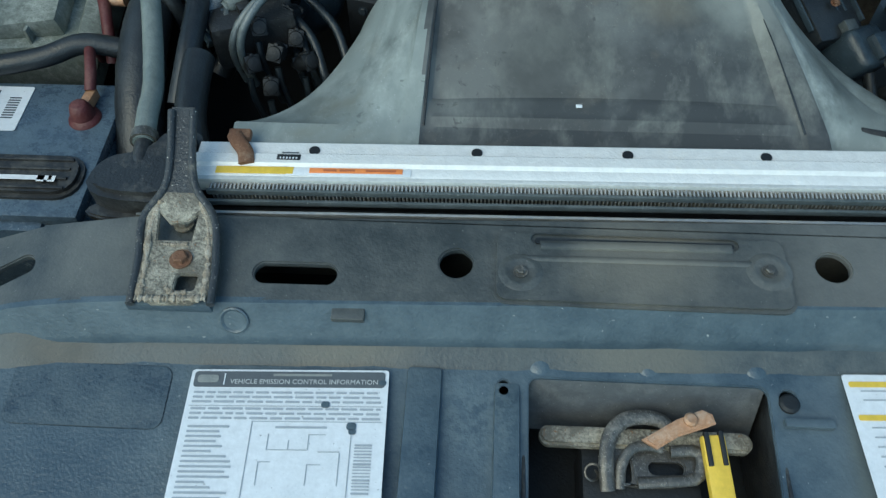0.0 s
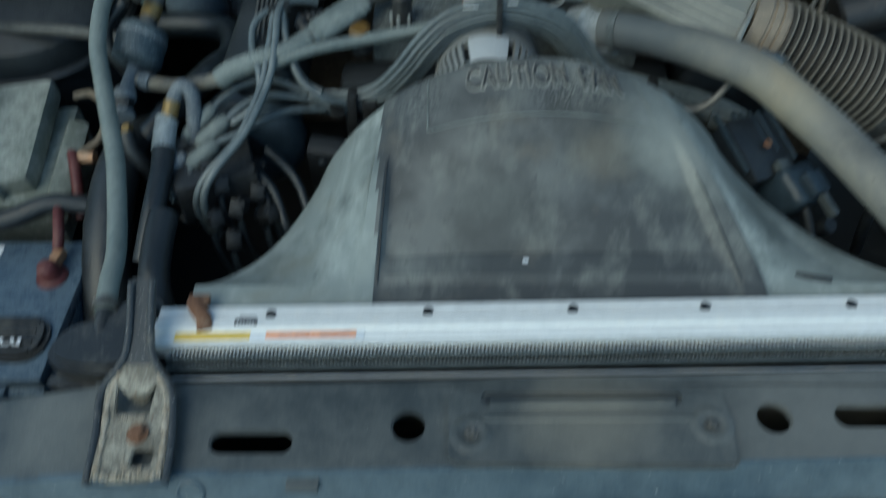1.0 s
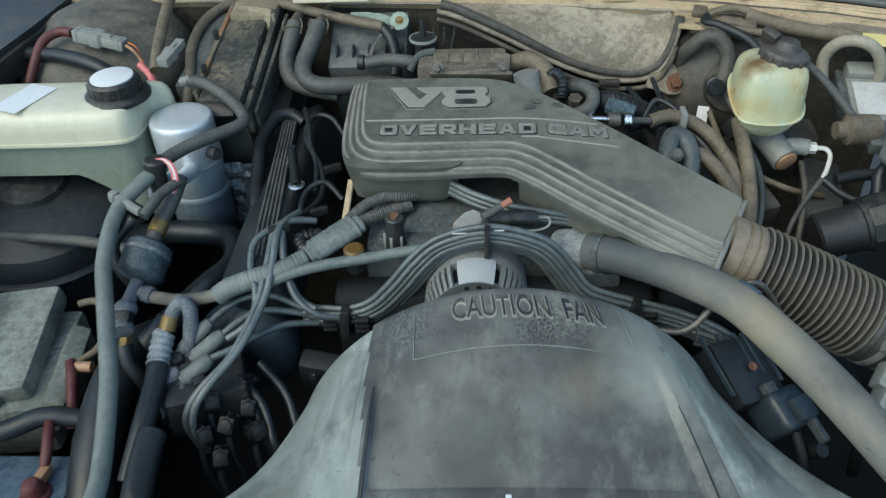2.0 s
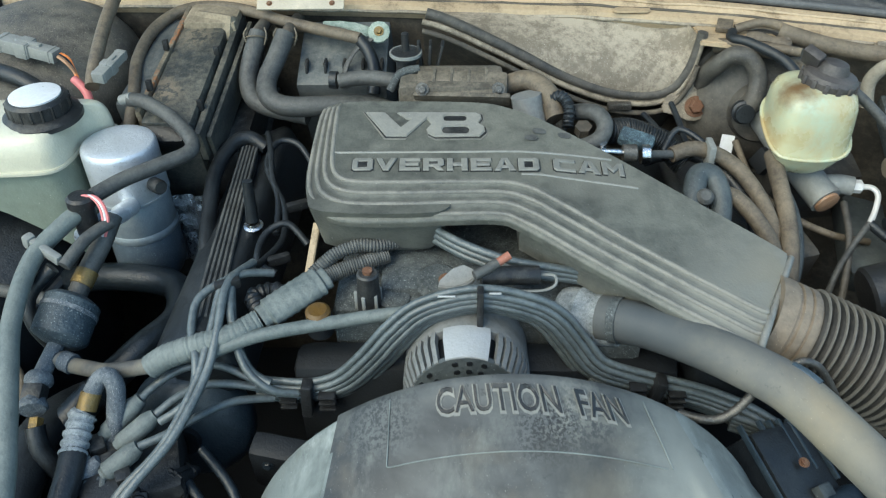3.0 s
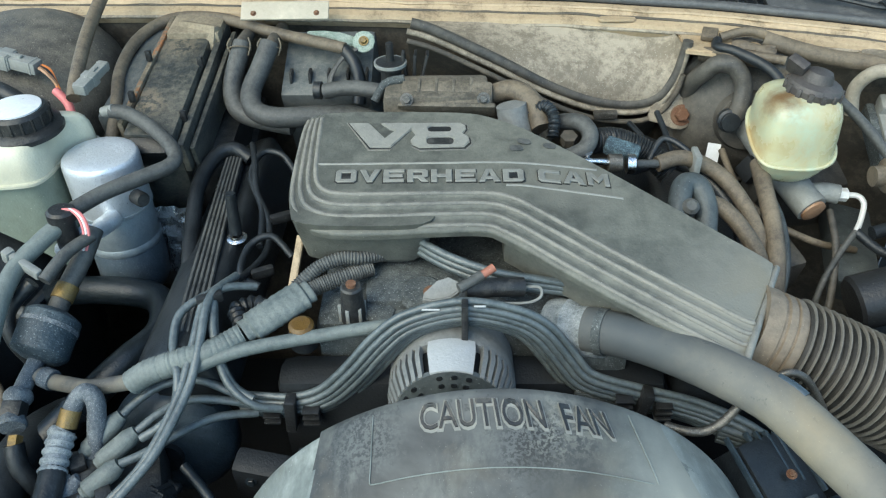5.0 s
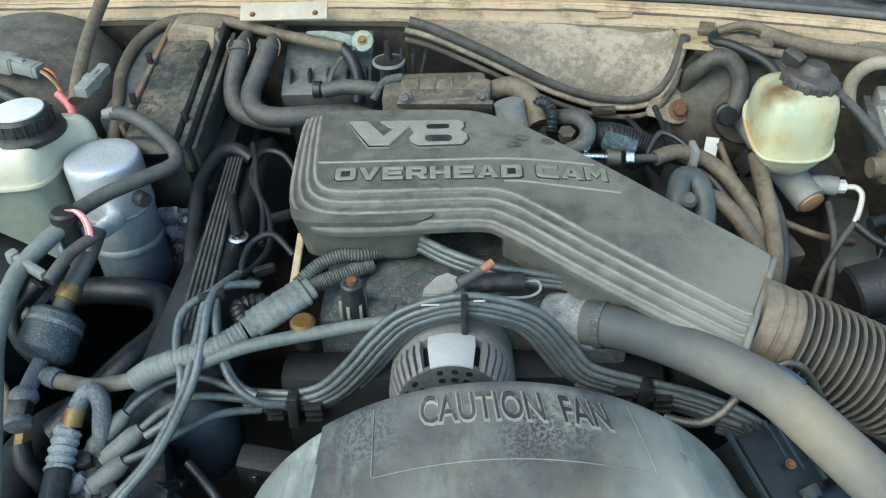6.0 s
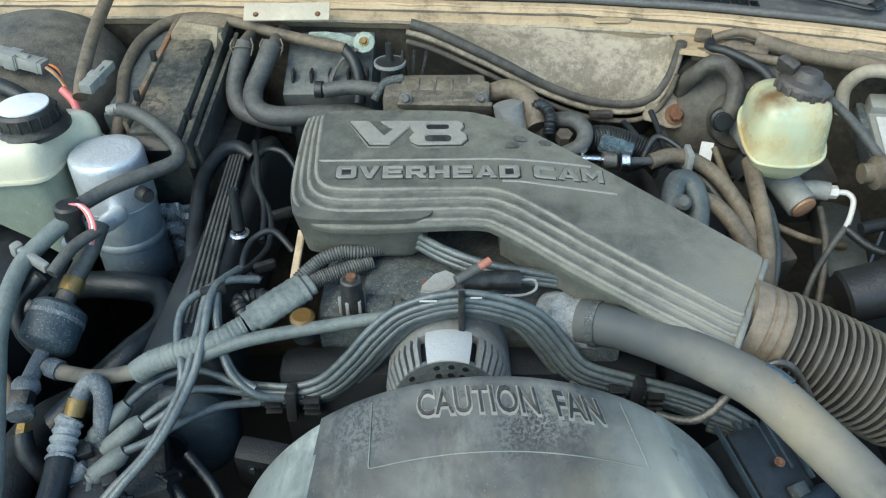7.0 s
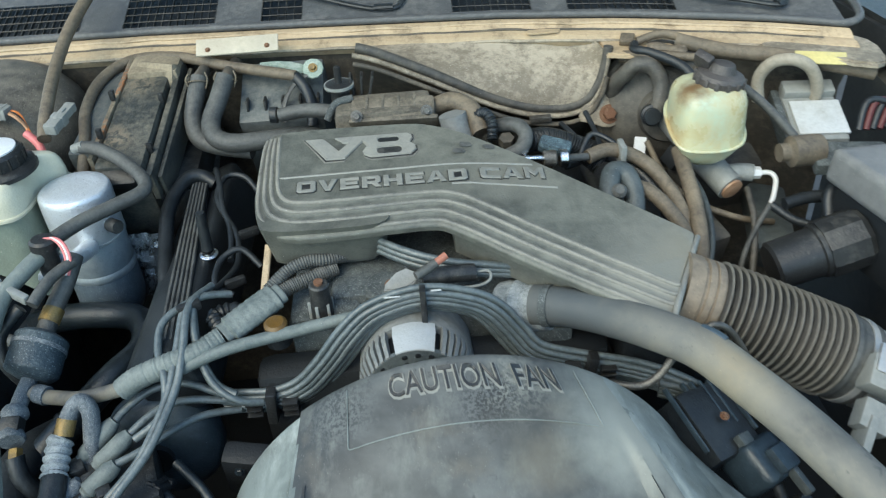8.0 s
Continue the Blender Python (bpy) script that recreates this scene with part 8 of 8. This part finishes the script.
def build_brakes():
    bb = thing("brake_booster", (0.52, 1.42, 0.85), "black round brake booster with a small white label", "brake booster")
    ax = (-0.12, -1, 0.22)
    c = (0.545, 1.41, 0.945)
    part("drum", lathe([(0.105, -0.08), (0.105, -0.01), (0.100, 0.0), (0.085, 0.014), (0.06, 0.032), (0.045, 0.036), (0.04, 0.05)], c, ax, 56), M_BOOSTER, bb)
    part("rim", lathe([(0.106, -0.02), (0.110, -0.014), (0.110, -0.006), (0.106, 0.0)], c, ax, 56), M_BOOSTER, bb)
    part("check_valve", lathe([(0.0165, 0), (0.0165, 0.010), (0.013, 0.012), (0.013, 0.020), (0.0125, 0.0205)], (0.508, 1.352, 0.966), (-0.1, -1, 0.25), 22), M_RUBBERDARK, bb, "round black check valve")
    bm = prism(rounded(0, 0, 0.018, 0.030, 0.001), 0, 0.0006, 0)
    bm.transform(pose(0.481, 1.335, 0.905, 66, 0, -20))
    part("label", bm, M_WHITE, bb, "small white paper label")
    hose("booster_hose", [(0.513, 1.350, 0.968), (0.520, 1.352, 0.985), (0.524, 1.365, 1.010), (0.512, 1.375, 1.033), (0.490, 1.382, 1.037), (0.474, 1.392, 1.018), (0.466, 1.41, 0.995), (0.464, 1.44, 0.95)], 0.0125, M_BOOSTER, "dusty rubber booster hose", "hose")
    re = thing("brake_fluid_reservoir", (0.57, 1.24, 0.94), "greenish translucent brake fluid reservoir, stained", "reservoir")
    out = [(-0.055, -0.045), (-0.02, -0.056), (0.03, -0.056), (0.056, -0.035), (0.058, 0.02), (0.045, 0.055), (-0.02, 0.06), (-0.055, 0.04)]
    bm = bmesh.new()
    o = chaikin(out, 2)
    rows = []
    prof = [(0.955, 0.42), (0.962, 0.62), (0.972, 0.80), (0.985, 0.93), (0.993, 0.99), (0.998, 1.03), (1.003, 1.0), (1.02, 1.0), (1.045, 0.97), (1.058, 0.90), (1.066, 0.76), (1.072, 0.5)]
    for z, s in prof:
        rows.append([bm.verts.new((0.553 + p[0] * 0.90 * s, 1.250 + p[1] * 0.92 * s, 0.960 + (z - 0.955) * 0.88 + 0.34 * p[1] * max(0.0, min(1.0, (1.05 - z) / 0.05)))) for p in o])
    for a, b in zip(rows, rows[1:]):
        for k in range(len(o)):
            bm.faces.new((a[k], a[(k + 1) % len(o)], b[(k + 1) % len(o)], b[k]))
    bm.faces.new(rows[0][::-1])
    bm.faces.new(rows[-1])
    part("bottle", bm, M_BRAKE, re, angle=50)
    ring = [(0.553 + p[0] * 0.935, 1.250 + p[1] * 0.955, 0.998 + 0.34 * p[1]) for p in o]
    part("seam", tube(ring + ring[:2], 0.0026, 8, 2), M_BRAKE, re, "raised moulded seam")
    c = (0.564, 1.250, 1.047)
    part("collar", lathe([(0.043, -0.012), (0.040, -0.004), (0.035, 0.003), (0.031, 0.008)], c, (0.05, -0.05, 1), 30), grime("brown_stain", (0.22, 0.13, 0.06), (0.40, 0.34, 0.20), 0.5, 0.5, scale=40, up=0.1, soft=0.2), re, "brown stained collar")
    lean = (0.15, 0.0, 1)
    cm = Matrix.Translation(c) @ frame_to(lean)
    cap = part("cap", lathe([(0.031, 0.004), (0.0335, 0.008), (0.0345, 0.020), (0.031, 0.025), (0.019, 0.028), (0.0165, 0.036), (0.0145, 0.0395), (0.006, 0.041)], c, lean, 36), M_CAP, re, "black ribbed screw cap")
    for k in range(14):
        bm = box((0.0342, 0, 0.0155), (0.0040, 0.0065, 0.0125), 0.0015)
        bm.transform(cm @ Matrix.Rotation(2 * math.pi * k / 14, 4, "Z"))
        part("grip", bm, M_CAP, cap)
    part("tab", box((c[0] - 0.017, c[1] + 0.016, c[2] + 0.038), (0.013, 0.026, 0.026), 0.003, pose(0, 0, 0, 18, -26, 30)), M_CAP, cap)
    ms = thing("master_cylinder", (0.58, 1.25, 0.90), "grey cast brake master cylinder with copper plug", "master cylinder")
    part("barrel", tube([(0.545, 1.36, 0.95), (0.560, 1.30, 0.935), (0.580, 1.24, 0.918), (0.592, 1.213, 0.908)], 0.021, 20), M_CONN, ms)
    part("plug", lathe([(0.0165, 0), (0.0165, 0.004), (0.012, 0.006)], (0.5925, 1.2125, 0.9075), (0.32, -0.9, -0.3), 20), M_COPPER, ms, "copper coloured end plug")
    part("port", tube([(0.585, 1.235, 0.918), (0.610, 1.232, 0.922), (0.628, 1.228, 0.921)], 0.013, 14), M_CONN, ms)
    part("nut", lathe([(0.009, 0), (0.009, 0.012)], (0.627, 1.228, 0.921), (1, -0.1, 0), 6), M_ALU, ms)
    part("brake_line", tube([(0.636, 1.226, 0.921), (0.652, 1.224, 0.921), (0.658, 1.214, 0.915), (0.650, 1.195, 0.902), (0.640, 1.18, 0.895)], 0.0038, 8), M_ALU, ms, "bright bent metal line")
    part("brake_line", tube([(0.640, 1.18, 0.895), (0.61, 1.15, 0.875), (0.585, 1.12, 0.85), (0.575, 1.10, 0.80)], 0.0042, 8), M_RUBBER, ms)
    part("brake_line", tube([(0.640, 1.18, 0.895), (0.67, 1.155, 0.88), (0.71, 1.14, 0.875), (0.74, 1.15, 0.87)], 0.0065, 8), M_RUBBERDARK, ms)
    part("sensor", box((0.538, 1.30, 0.915), (0.03, 0.03, 0.03), 0.005, pose(0, 0, 0, 20, 20, 30)), M_DARK, ms)
    # wiring bundle across the firewall
    hose("firewall_harness", [(0.48, 1.43, 1.035), (0.505, 1.40, 1.045), (0.54, 1.375, 1.05), (0.57, 1.355, 1.052)], 0.0065, M_TANDUST, "dusty bundle of wires behind the reservoir", "harness", "wire bundles")
    hose("firewall_harness", [(0.495, 1.425, 1.052), (0.49, 1.405, 1.052), (0.510, 1.385, 1.053), (0.545, 1.35, 1.045), (0.562, 1.32, 1.03)], 0.007, M_RUBBERDARK, "dusty bundle of wires behind the reservoir", "harness", "wire bundles")
    hose("firewall_harness", [(0.50, 1.43, 1.055), (0.535, 1.43, 1.064), (0.562, 1.415, 1.062), (0.57, 1.40, 1.055), (0.54, 1.395, 1.048)], 0.0065, M_TANDUST, "dusty bundle of wires behind the reservoir", "harness", "wire bundles")
    hose("firewall_harness", [(0.555, 1.41, 1.06), (0.60, 1.39, 1.052), (0.64, 1.375, 1.047), (0.72, 1.345, 1.043), (0.82, 1.30, 1.03)], 0.0115, M_TANDUST, "taped tan-dusted harness along the firewall", "harness", "wire bundles")
    solo("harness_clip", box((0.487, 1.44, 1.056), (0.022, 0.022, 0.008), 0.002, pose(0, 0, 0, 20, 0, -20)), M_TANDUST, "dusty clip on the firewall harness", "clip")
    solo("tan_connector", tube([(0.512, 1.412, 1.050), (0.530, 1.405, 1.052), (0.55, 1.396, 1.050), (0.566, 1.39, 1.046)], lambda u: 0.010 + 0.002 * math.sin(9 * u), 10, 5, squash=0.7), M_TANDUST, "dusty tan taped connector behind the reservoir", "connector")
    for k, (a, r) in enumerate((((0.0, 0.0), 0.006), ((0.012, 0.006), 0.005), ((-0.01, 0.010), 0.0055), ((0.02, -0.004), 0.0045))):
        hose("firewall_harness", [(0.475 + a[0], 1.425, 1.028 + a[1]), (0.50 + a[0], 1.402, 1.036 + a[1]), (0.53 + a[0], 1.388 - a[1], 1.037 + a[1]), (0.575 + a[0], 1.37, 1.032), (0.60, 1.36, 1.01)], r, (M_TANDUST, M_BOOSTER)[k % 2], "dusty bundle of wires behind the reservoir", "harness", "wire bundles", 8)


def build_right():
    ab = thing("relay_module", (0.72, 1.28, 0.90), "dusty module with white label plate and looped hose", "module")
    m = pose(0.732, 1.284, 0.984, 18, 0, -6)

    def add(name, at, size, bev, mat, label=""):
        bm = box(at, size, bev)
        bm.transform(m)
        return part(name, bm, mat, ab, label)

    add("body", (0.0, 0.0, -0.028), (0.078, 0.11, 0.05), 0.006, M_CONN)
    add("plate", (0.004, -0.012, -0.001), (0.072, 0.068, 0.003), 0.001, M_OLDWHITE, "white label plate")
    add("top", (0.0, 0.045, 0.0), (0.075, 0.028, 0.018), 0.004, M_CONN)
    add("flange", (-0.045, 0.0, -0.02), (0.012, 0.11, 0.03), 0.004, M_CAST)
    part("barrel", tube([(0.705, 1.205, 0.965), (0.675, 1.200, 0.968), (0.646, 1.198, 0.968)], lambda u: 0.022 if u < 0.75 else 0.013, 20, 8), M_TANDUST, ab, "tan dusty rubber barrel")
    part("tube", tube([(0.666, 1.33, 0.985), (0.662, 1.335, 1.02), (0.675, 1.325, 1.048), (0.70, 1.312, 1.055), (0.725, 1.308, 1.042), (0.742, 1.31, 1.012), (0.745, 1.315, 0.985)], 0.0092, 14), M_LOOP, ab, "looped tan-grey hose")
    hose("washer_line", [(0.60, 1.285, 1.045), (0.635, 1.255, 1.02), (0.67, 1.225, 0.985), (0.69, 1.20, 0.96)], 0.0065, M_RUBBER, "thin dusty line beside the reservoir", "hose")
    fb = thing("fuse_box", (0.79, 1.06, 0.85), "black fuse box with dusty sloped lid, paled for reflected sky", "fuse box")
    part("lid", box((0.785, 1.07, 0.965), (0.15, 0.20, 0.05), 0.012, pose(0, 0, 0, 0, 6, 12), None, 3), M_LID, fb)
    part("body", box((0.79, 1.06, 0.90), (0.14, 0.19, 0.09), 0.008, pose(0, 0, 0, 0, 0, 12)), M_DARK, fb)
    part("bracket", box((0.745, 1.19, 0.955), (0.10, 0.05, 0.02), 0.004, pose(0, 0, 0, 15, 0, -10)), M_CAST, fb)
    wi = thing("wire_cluster", (0.82, 1.27, 0.98), "tangle of reddish wires at the fender", "wires")
    for k in range(6):
        part("wire", tube([(0.78 + 0.01 * k, 1.24, 0.97), (0.795 + 0.012 * k, 1.26, 1.005 - 0.002 * k), (0.83 + 0.008 * k, 1.255, 1.0), (0.86, 1.25 - 0.006 * k, 0.975)], 0.005, 8), M_RED if k % 2 else M_RUBBERDARK, wi)
    cap = thing("black_canister", (0.66, 1.07, 0.84), "black plastic canister with ribbed cap", "canister")
    ax = np.array((0.85, 0.05, 0.25))
    c = np.array((0.60, 1.070, 0.868))
    part("body", lathe([(0.030, 0), (0.034, 0.004), (0.034, 0.06), (0.037, 0.062), (0.037, 0.068)], tuple(c), tuple(ax), 36), M_PLASTIC, cap)
    part("cap", lathe([(0.040, 0.068), (0.041, 0.075), (0.041, 0.118), (0.037, 0.126), (0.020, 0.128)], tuple(c), tuple(ax), 10), M_PLASTIC, cap, "ribbed black cap", angle=20)
    hose("right_cable", [(0.70, 1.13, 0.90), (0.705, 1.15, 0.925), (0.725, 1.155, 0.935), (0.75, 1.14, 0.93)], 0.009, M_RUBBERDARK, "black cable loop beside the canister", "cable")
    hose("right_cable", [(0.655, 1.17, 0.90), (0.69, 1.175, 0.905), (0.73, 1.17, 0.905), (0.76, 1.15, 0.90)], 0.009, M_RUBBERDARK, "black cable with tape beside the canister", "cable")
    fr = thing("frame_bracket", (0.64, 1.2, 0.60), "dark dusty steel bracket below the master cylinder", "bracket")
    part("plate", box((0.60, 1.31, 0.865), (0.13, 0.05, 0.10), 0.008, pose(0, 0, 0, 20, 0, 8)), M_BOOSTER, fr)
    part("arm", box((0.665, 1.22, 0.83), (0.06, 0.16, 0.035), 0.006, pose(0, 0, 0, 8, 10, -12)), M_HOSEDARK, fr)
    part("block", box((0.545, 1.20, 0.83), (0.07, 0.07, 0.06), 0.010, pose(0, 0, 0, 14, 0, 20)), M_BOOSTER, fr)
    for x, y, z in ((0.565, 1.282, 0.895), (0.635, 1.286, 0.895), (0.545, 1.19, 0.862)):
        bolt((x, y, z), (0, -0.7, 0.7), 0.006, fr, M_RUSTBOLT)
    for k, pts in enumerate(([(0.50, 1.33, 0.93), (0.515, 1.27, 0.90), (0.545, 1.22, 0.885), (0.60, 1.19, 0.87), (0.66, 1.20, 0.85)], [(0.62, 1.22, 0.90), (0.615, 1.17, 0.88), (0.60, 1.12, 0.85), (0.585, 1.08, 0.80)], [(0.54, 1.26, 0.92), (0.55, 1.20, 0.90), (0.545, 1.14, 0.87), (0.53, 1.10, 0.82)])):
        hose("brake_cable", pts, 0.0048, (M_TANDUST, M_BOOSTER, M_HOSEDARK)[k], "thin dusty line below the brake reservoir", "cable", "brake cables", 8)
    co = thing("ignition_coil_pack", (0.46, 0.83, 0.75), "dark coil pack with grey connectors", "ignition coil")
    turn = pose(0, 0, 0, 24, 12, 30)
    part("body", box((0.440, 0.845, 0.822), (0.075, 0.085, 0.060), 0.007, turn), M_RUBBERDARK, co)
    for d in (-0.034, 0.036):
        part("side_rib", box((0.442 + d, 0.846 + 0.55 * d, 0.854 - 0.20 * d), (0.0028, 0.080, 0.007), 0.001, turn), M_BLUEGREY, co, "bright folded bracket edge")
    part("tower", box((0.487, 0.800, 0.808), (0.058, 0.052, 0.052), 0.012, pose(0, 0, 0, 25, 15, 35), None, 3), M_BLUEGREY, co)
    part("connector", box((0.505, 0.790, 0.831), (0.030, 0.030, 0.014), 0.005, pose(0, 0, 0, 25, 15, 35)), M_BLUEGREY, co)
    part("latch_tab", box((0.520, 0.772, 0.814), (0.010, 0.034, 0.012), 0.003, pose(0, 0, 0, 25, 15, 35)), M_HOSEDARK, co)
    part("boot", lathe([(0.008, 0), (0.010, 0.015), (0.009, 0.028)], (0.52, 0.775, 0.765), (0.3, -0.4, 0.7), 14), M_RUBBERDARK, co)
    bolt((0.455, 0.835, 0.853), (0, -0.3, 1), 0.0035, co)
    for k in range(4):
        part("ridge", box((0.428 + 0.011 * k, 0.852 + 0.003 * k, 0.8565 - 0.0022 * k), (0.0035, 0.055, 0.006), 0.001, turn), M_BLUEGREY, co, "moulded ridge on the casing")
    part("clip", box((0.470, 0.812, 0.838), (0.018, 0.014, 0.012), 0.002, turn), M_HOSEDARK, co, "grey retaining clip")
    part("lead", tube([(0.50, 0.78, 0.80), (0.51, 0.75, 0.76), (0.50, 0.74, 0.70)], 0.007, 8), M_RUBBERDARK, co)
    for k in range(4):
        hose("ignition_lead", [(0.40, 0.895, 0.852 - 0.006 * k), (0.43, 0.885, 0.846 - 0.006 * k), (0.47, 0.87, 0.83 - 0.008 * k), (0.50, 0.88, 0.79 - 0.008 * k)], 0.0046, M_WIRE, "grey ignition wire below the radiator hose", "wire", "ignition wires", 8)
    li = thing("yellow_tag", (0.74, 1.32, 1.05), "yellow paper tag under the cowl", "tag")
    part("paper", box((0.742, 1.318, 1.052), (0.07, 0.022, 0.002), 0.0005, pose(0, 0, 0, 30, 0, -18)), grime("faded_yellow_paper", (0.50, 0.43, 0.18), (0.40, 0.36, 0.24), 0.4, 0.6, scale=40), li)


def build_wipers():
    for pts in ([(-0.09, 1.665, 1.118), (-0.03, 1.640, 1.106), (0.04, 1.606, 1.094), (0.09, 1.589, 1.087), (0.122, 1.587, 1.086), (0.137, 1.602, 1.092), (0.148, 1.65, 1.110)], [(0.55, 1.545, 1.118), (0.62, 1.495, 1.100), (0.68, 1.468, 1.094), (0.722, 1.446, 1.091), (0.738, 1.452, 1.094), (0.735, 1.49, 1.108)]):
        w = thing("wiper_arm", pts[2], "black wiper arm resting on the cowl", "wiper", "wipers")
        part("arm", tube(pts, 0.0055, 10, squash=0.7), M_RUBBERDARK, w)
        part("joint", tube([tuple(np.array(pts[3]) + (0, 0, 0.002)), tuple(np.array(pts[4]) + (0, 0, 0.003))], 0.0085, 10, 2, squash=0.6), M_RUBBERDARK, w)


build_ground()
build_shell()
build_hood()
build_support()
build_front_panel()
build_radiator()
build_shroud()
build_engine()
build_cover()
build_duct()
build_alternator()
build_loom()
build_tensioner()
build_plug_wires()
build_coil()
build_hoses()
build_harness()
build_battery()
build_plugs()
build_tank()
build_accumulator()
build_hvac()
build_rear()
build_brakes()
build_right()
build_wipers()
build_bracket()
build_latch()
build_emission_label()
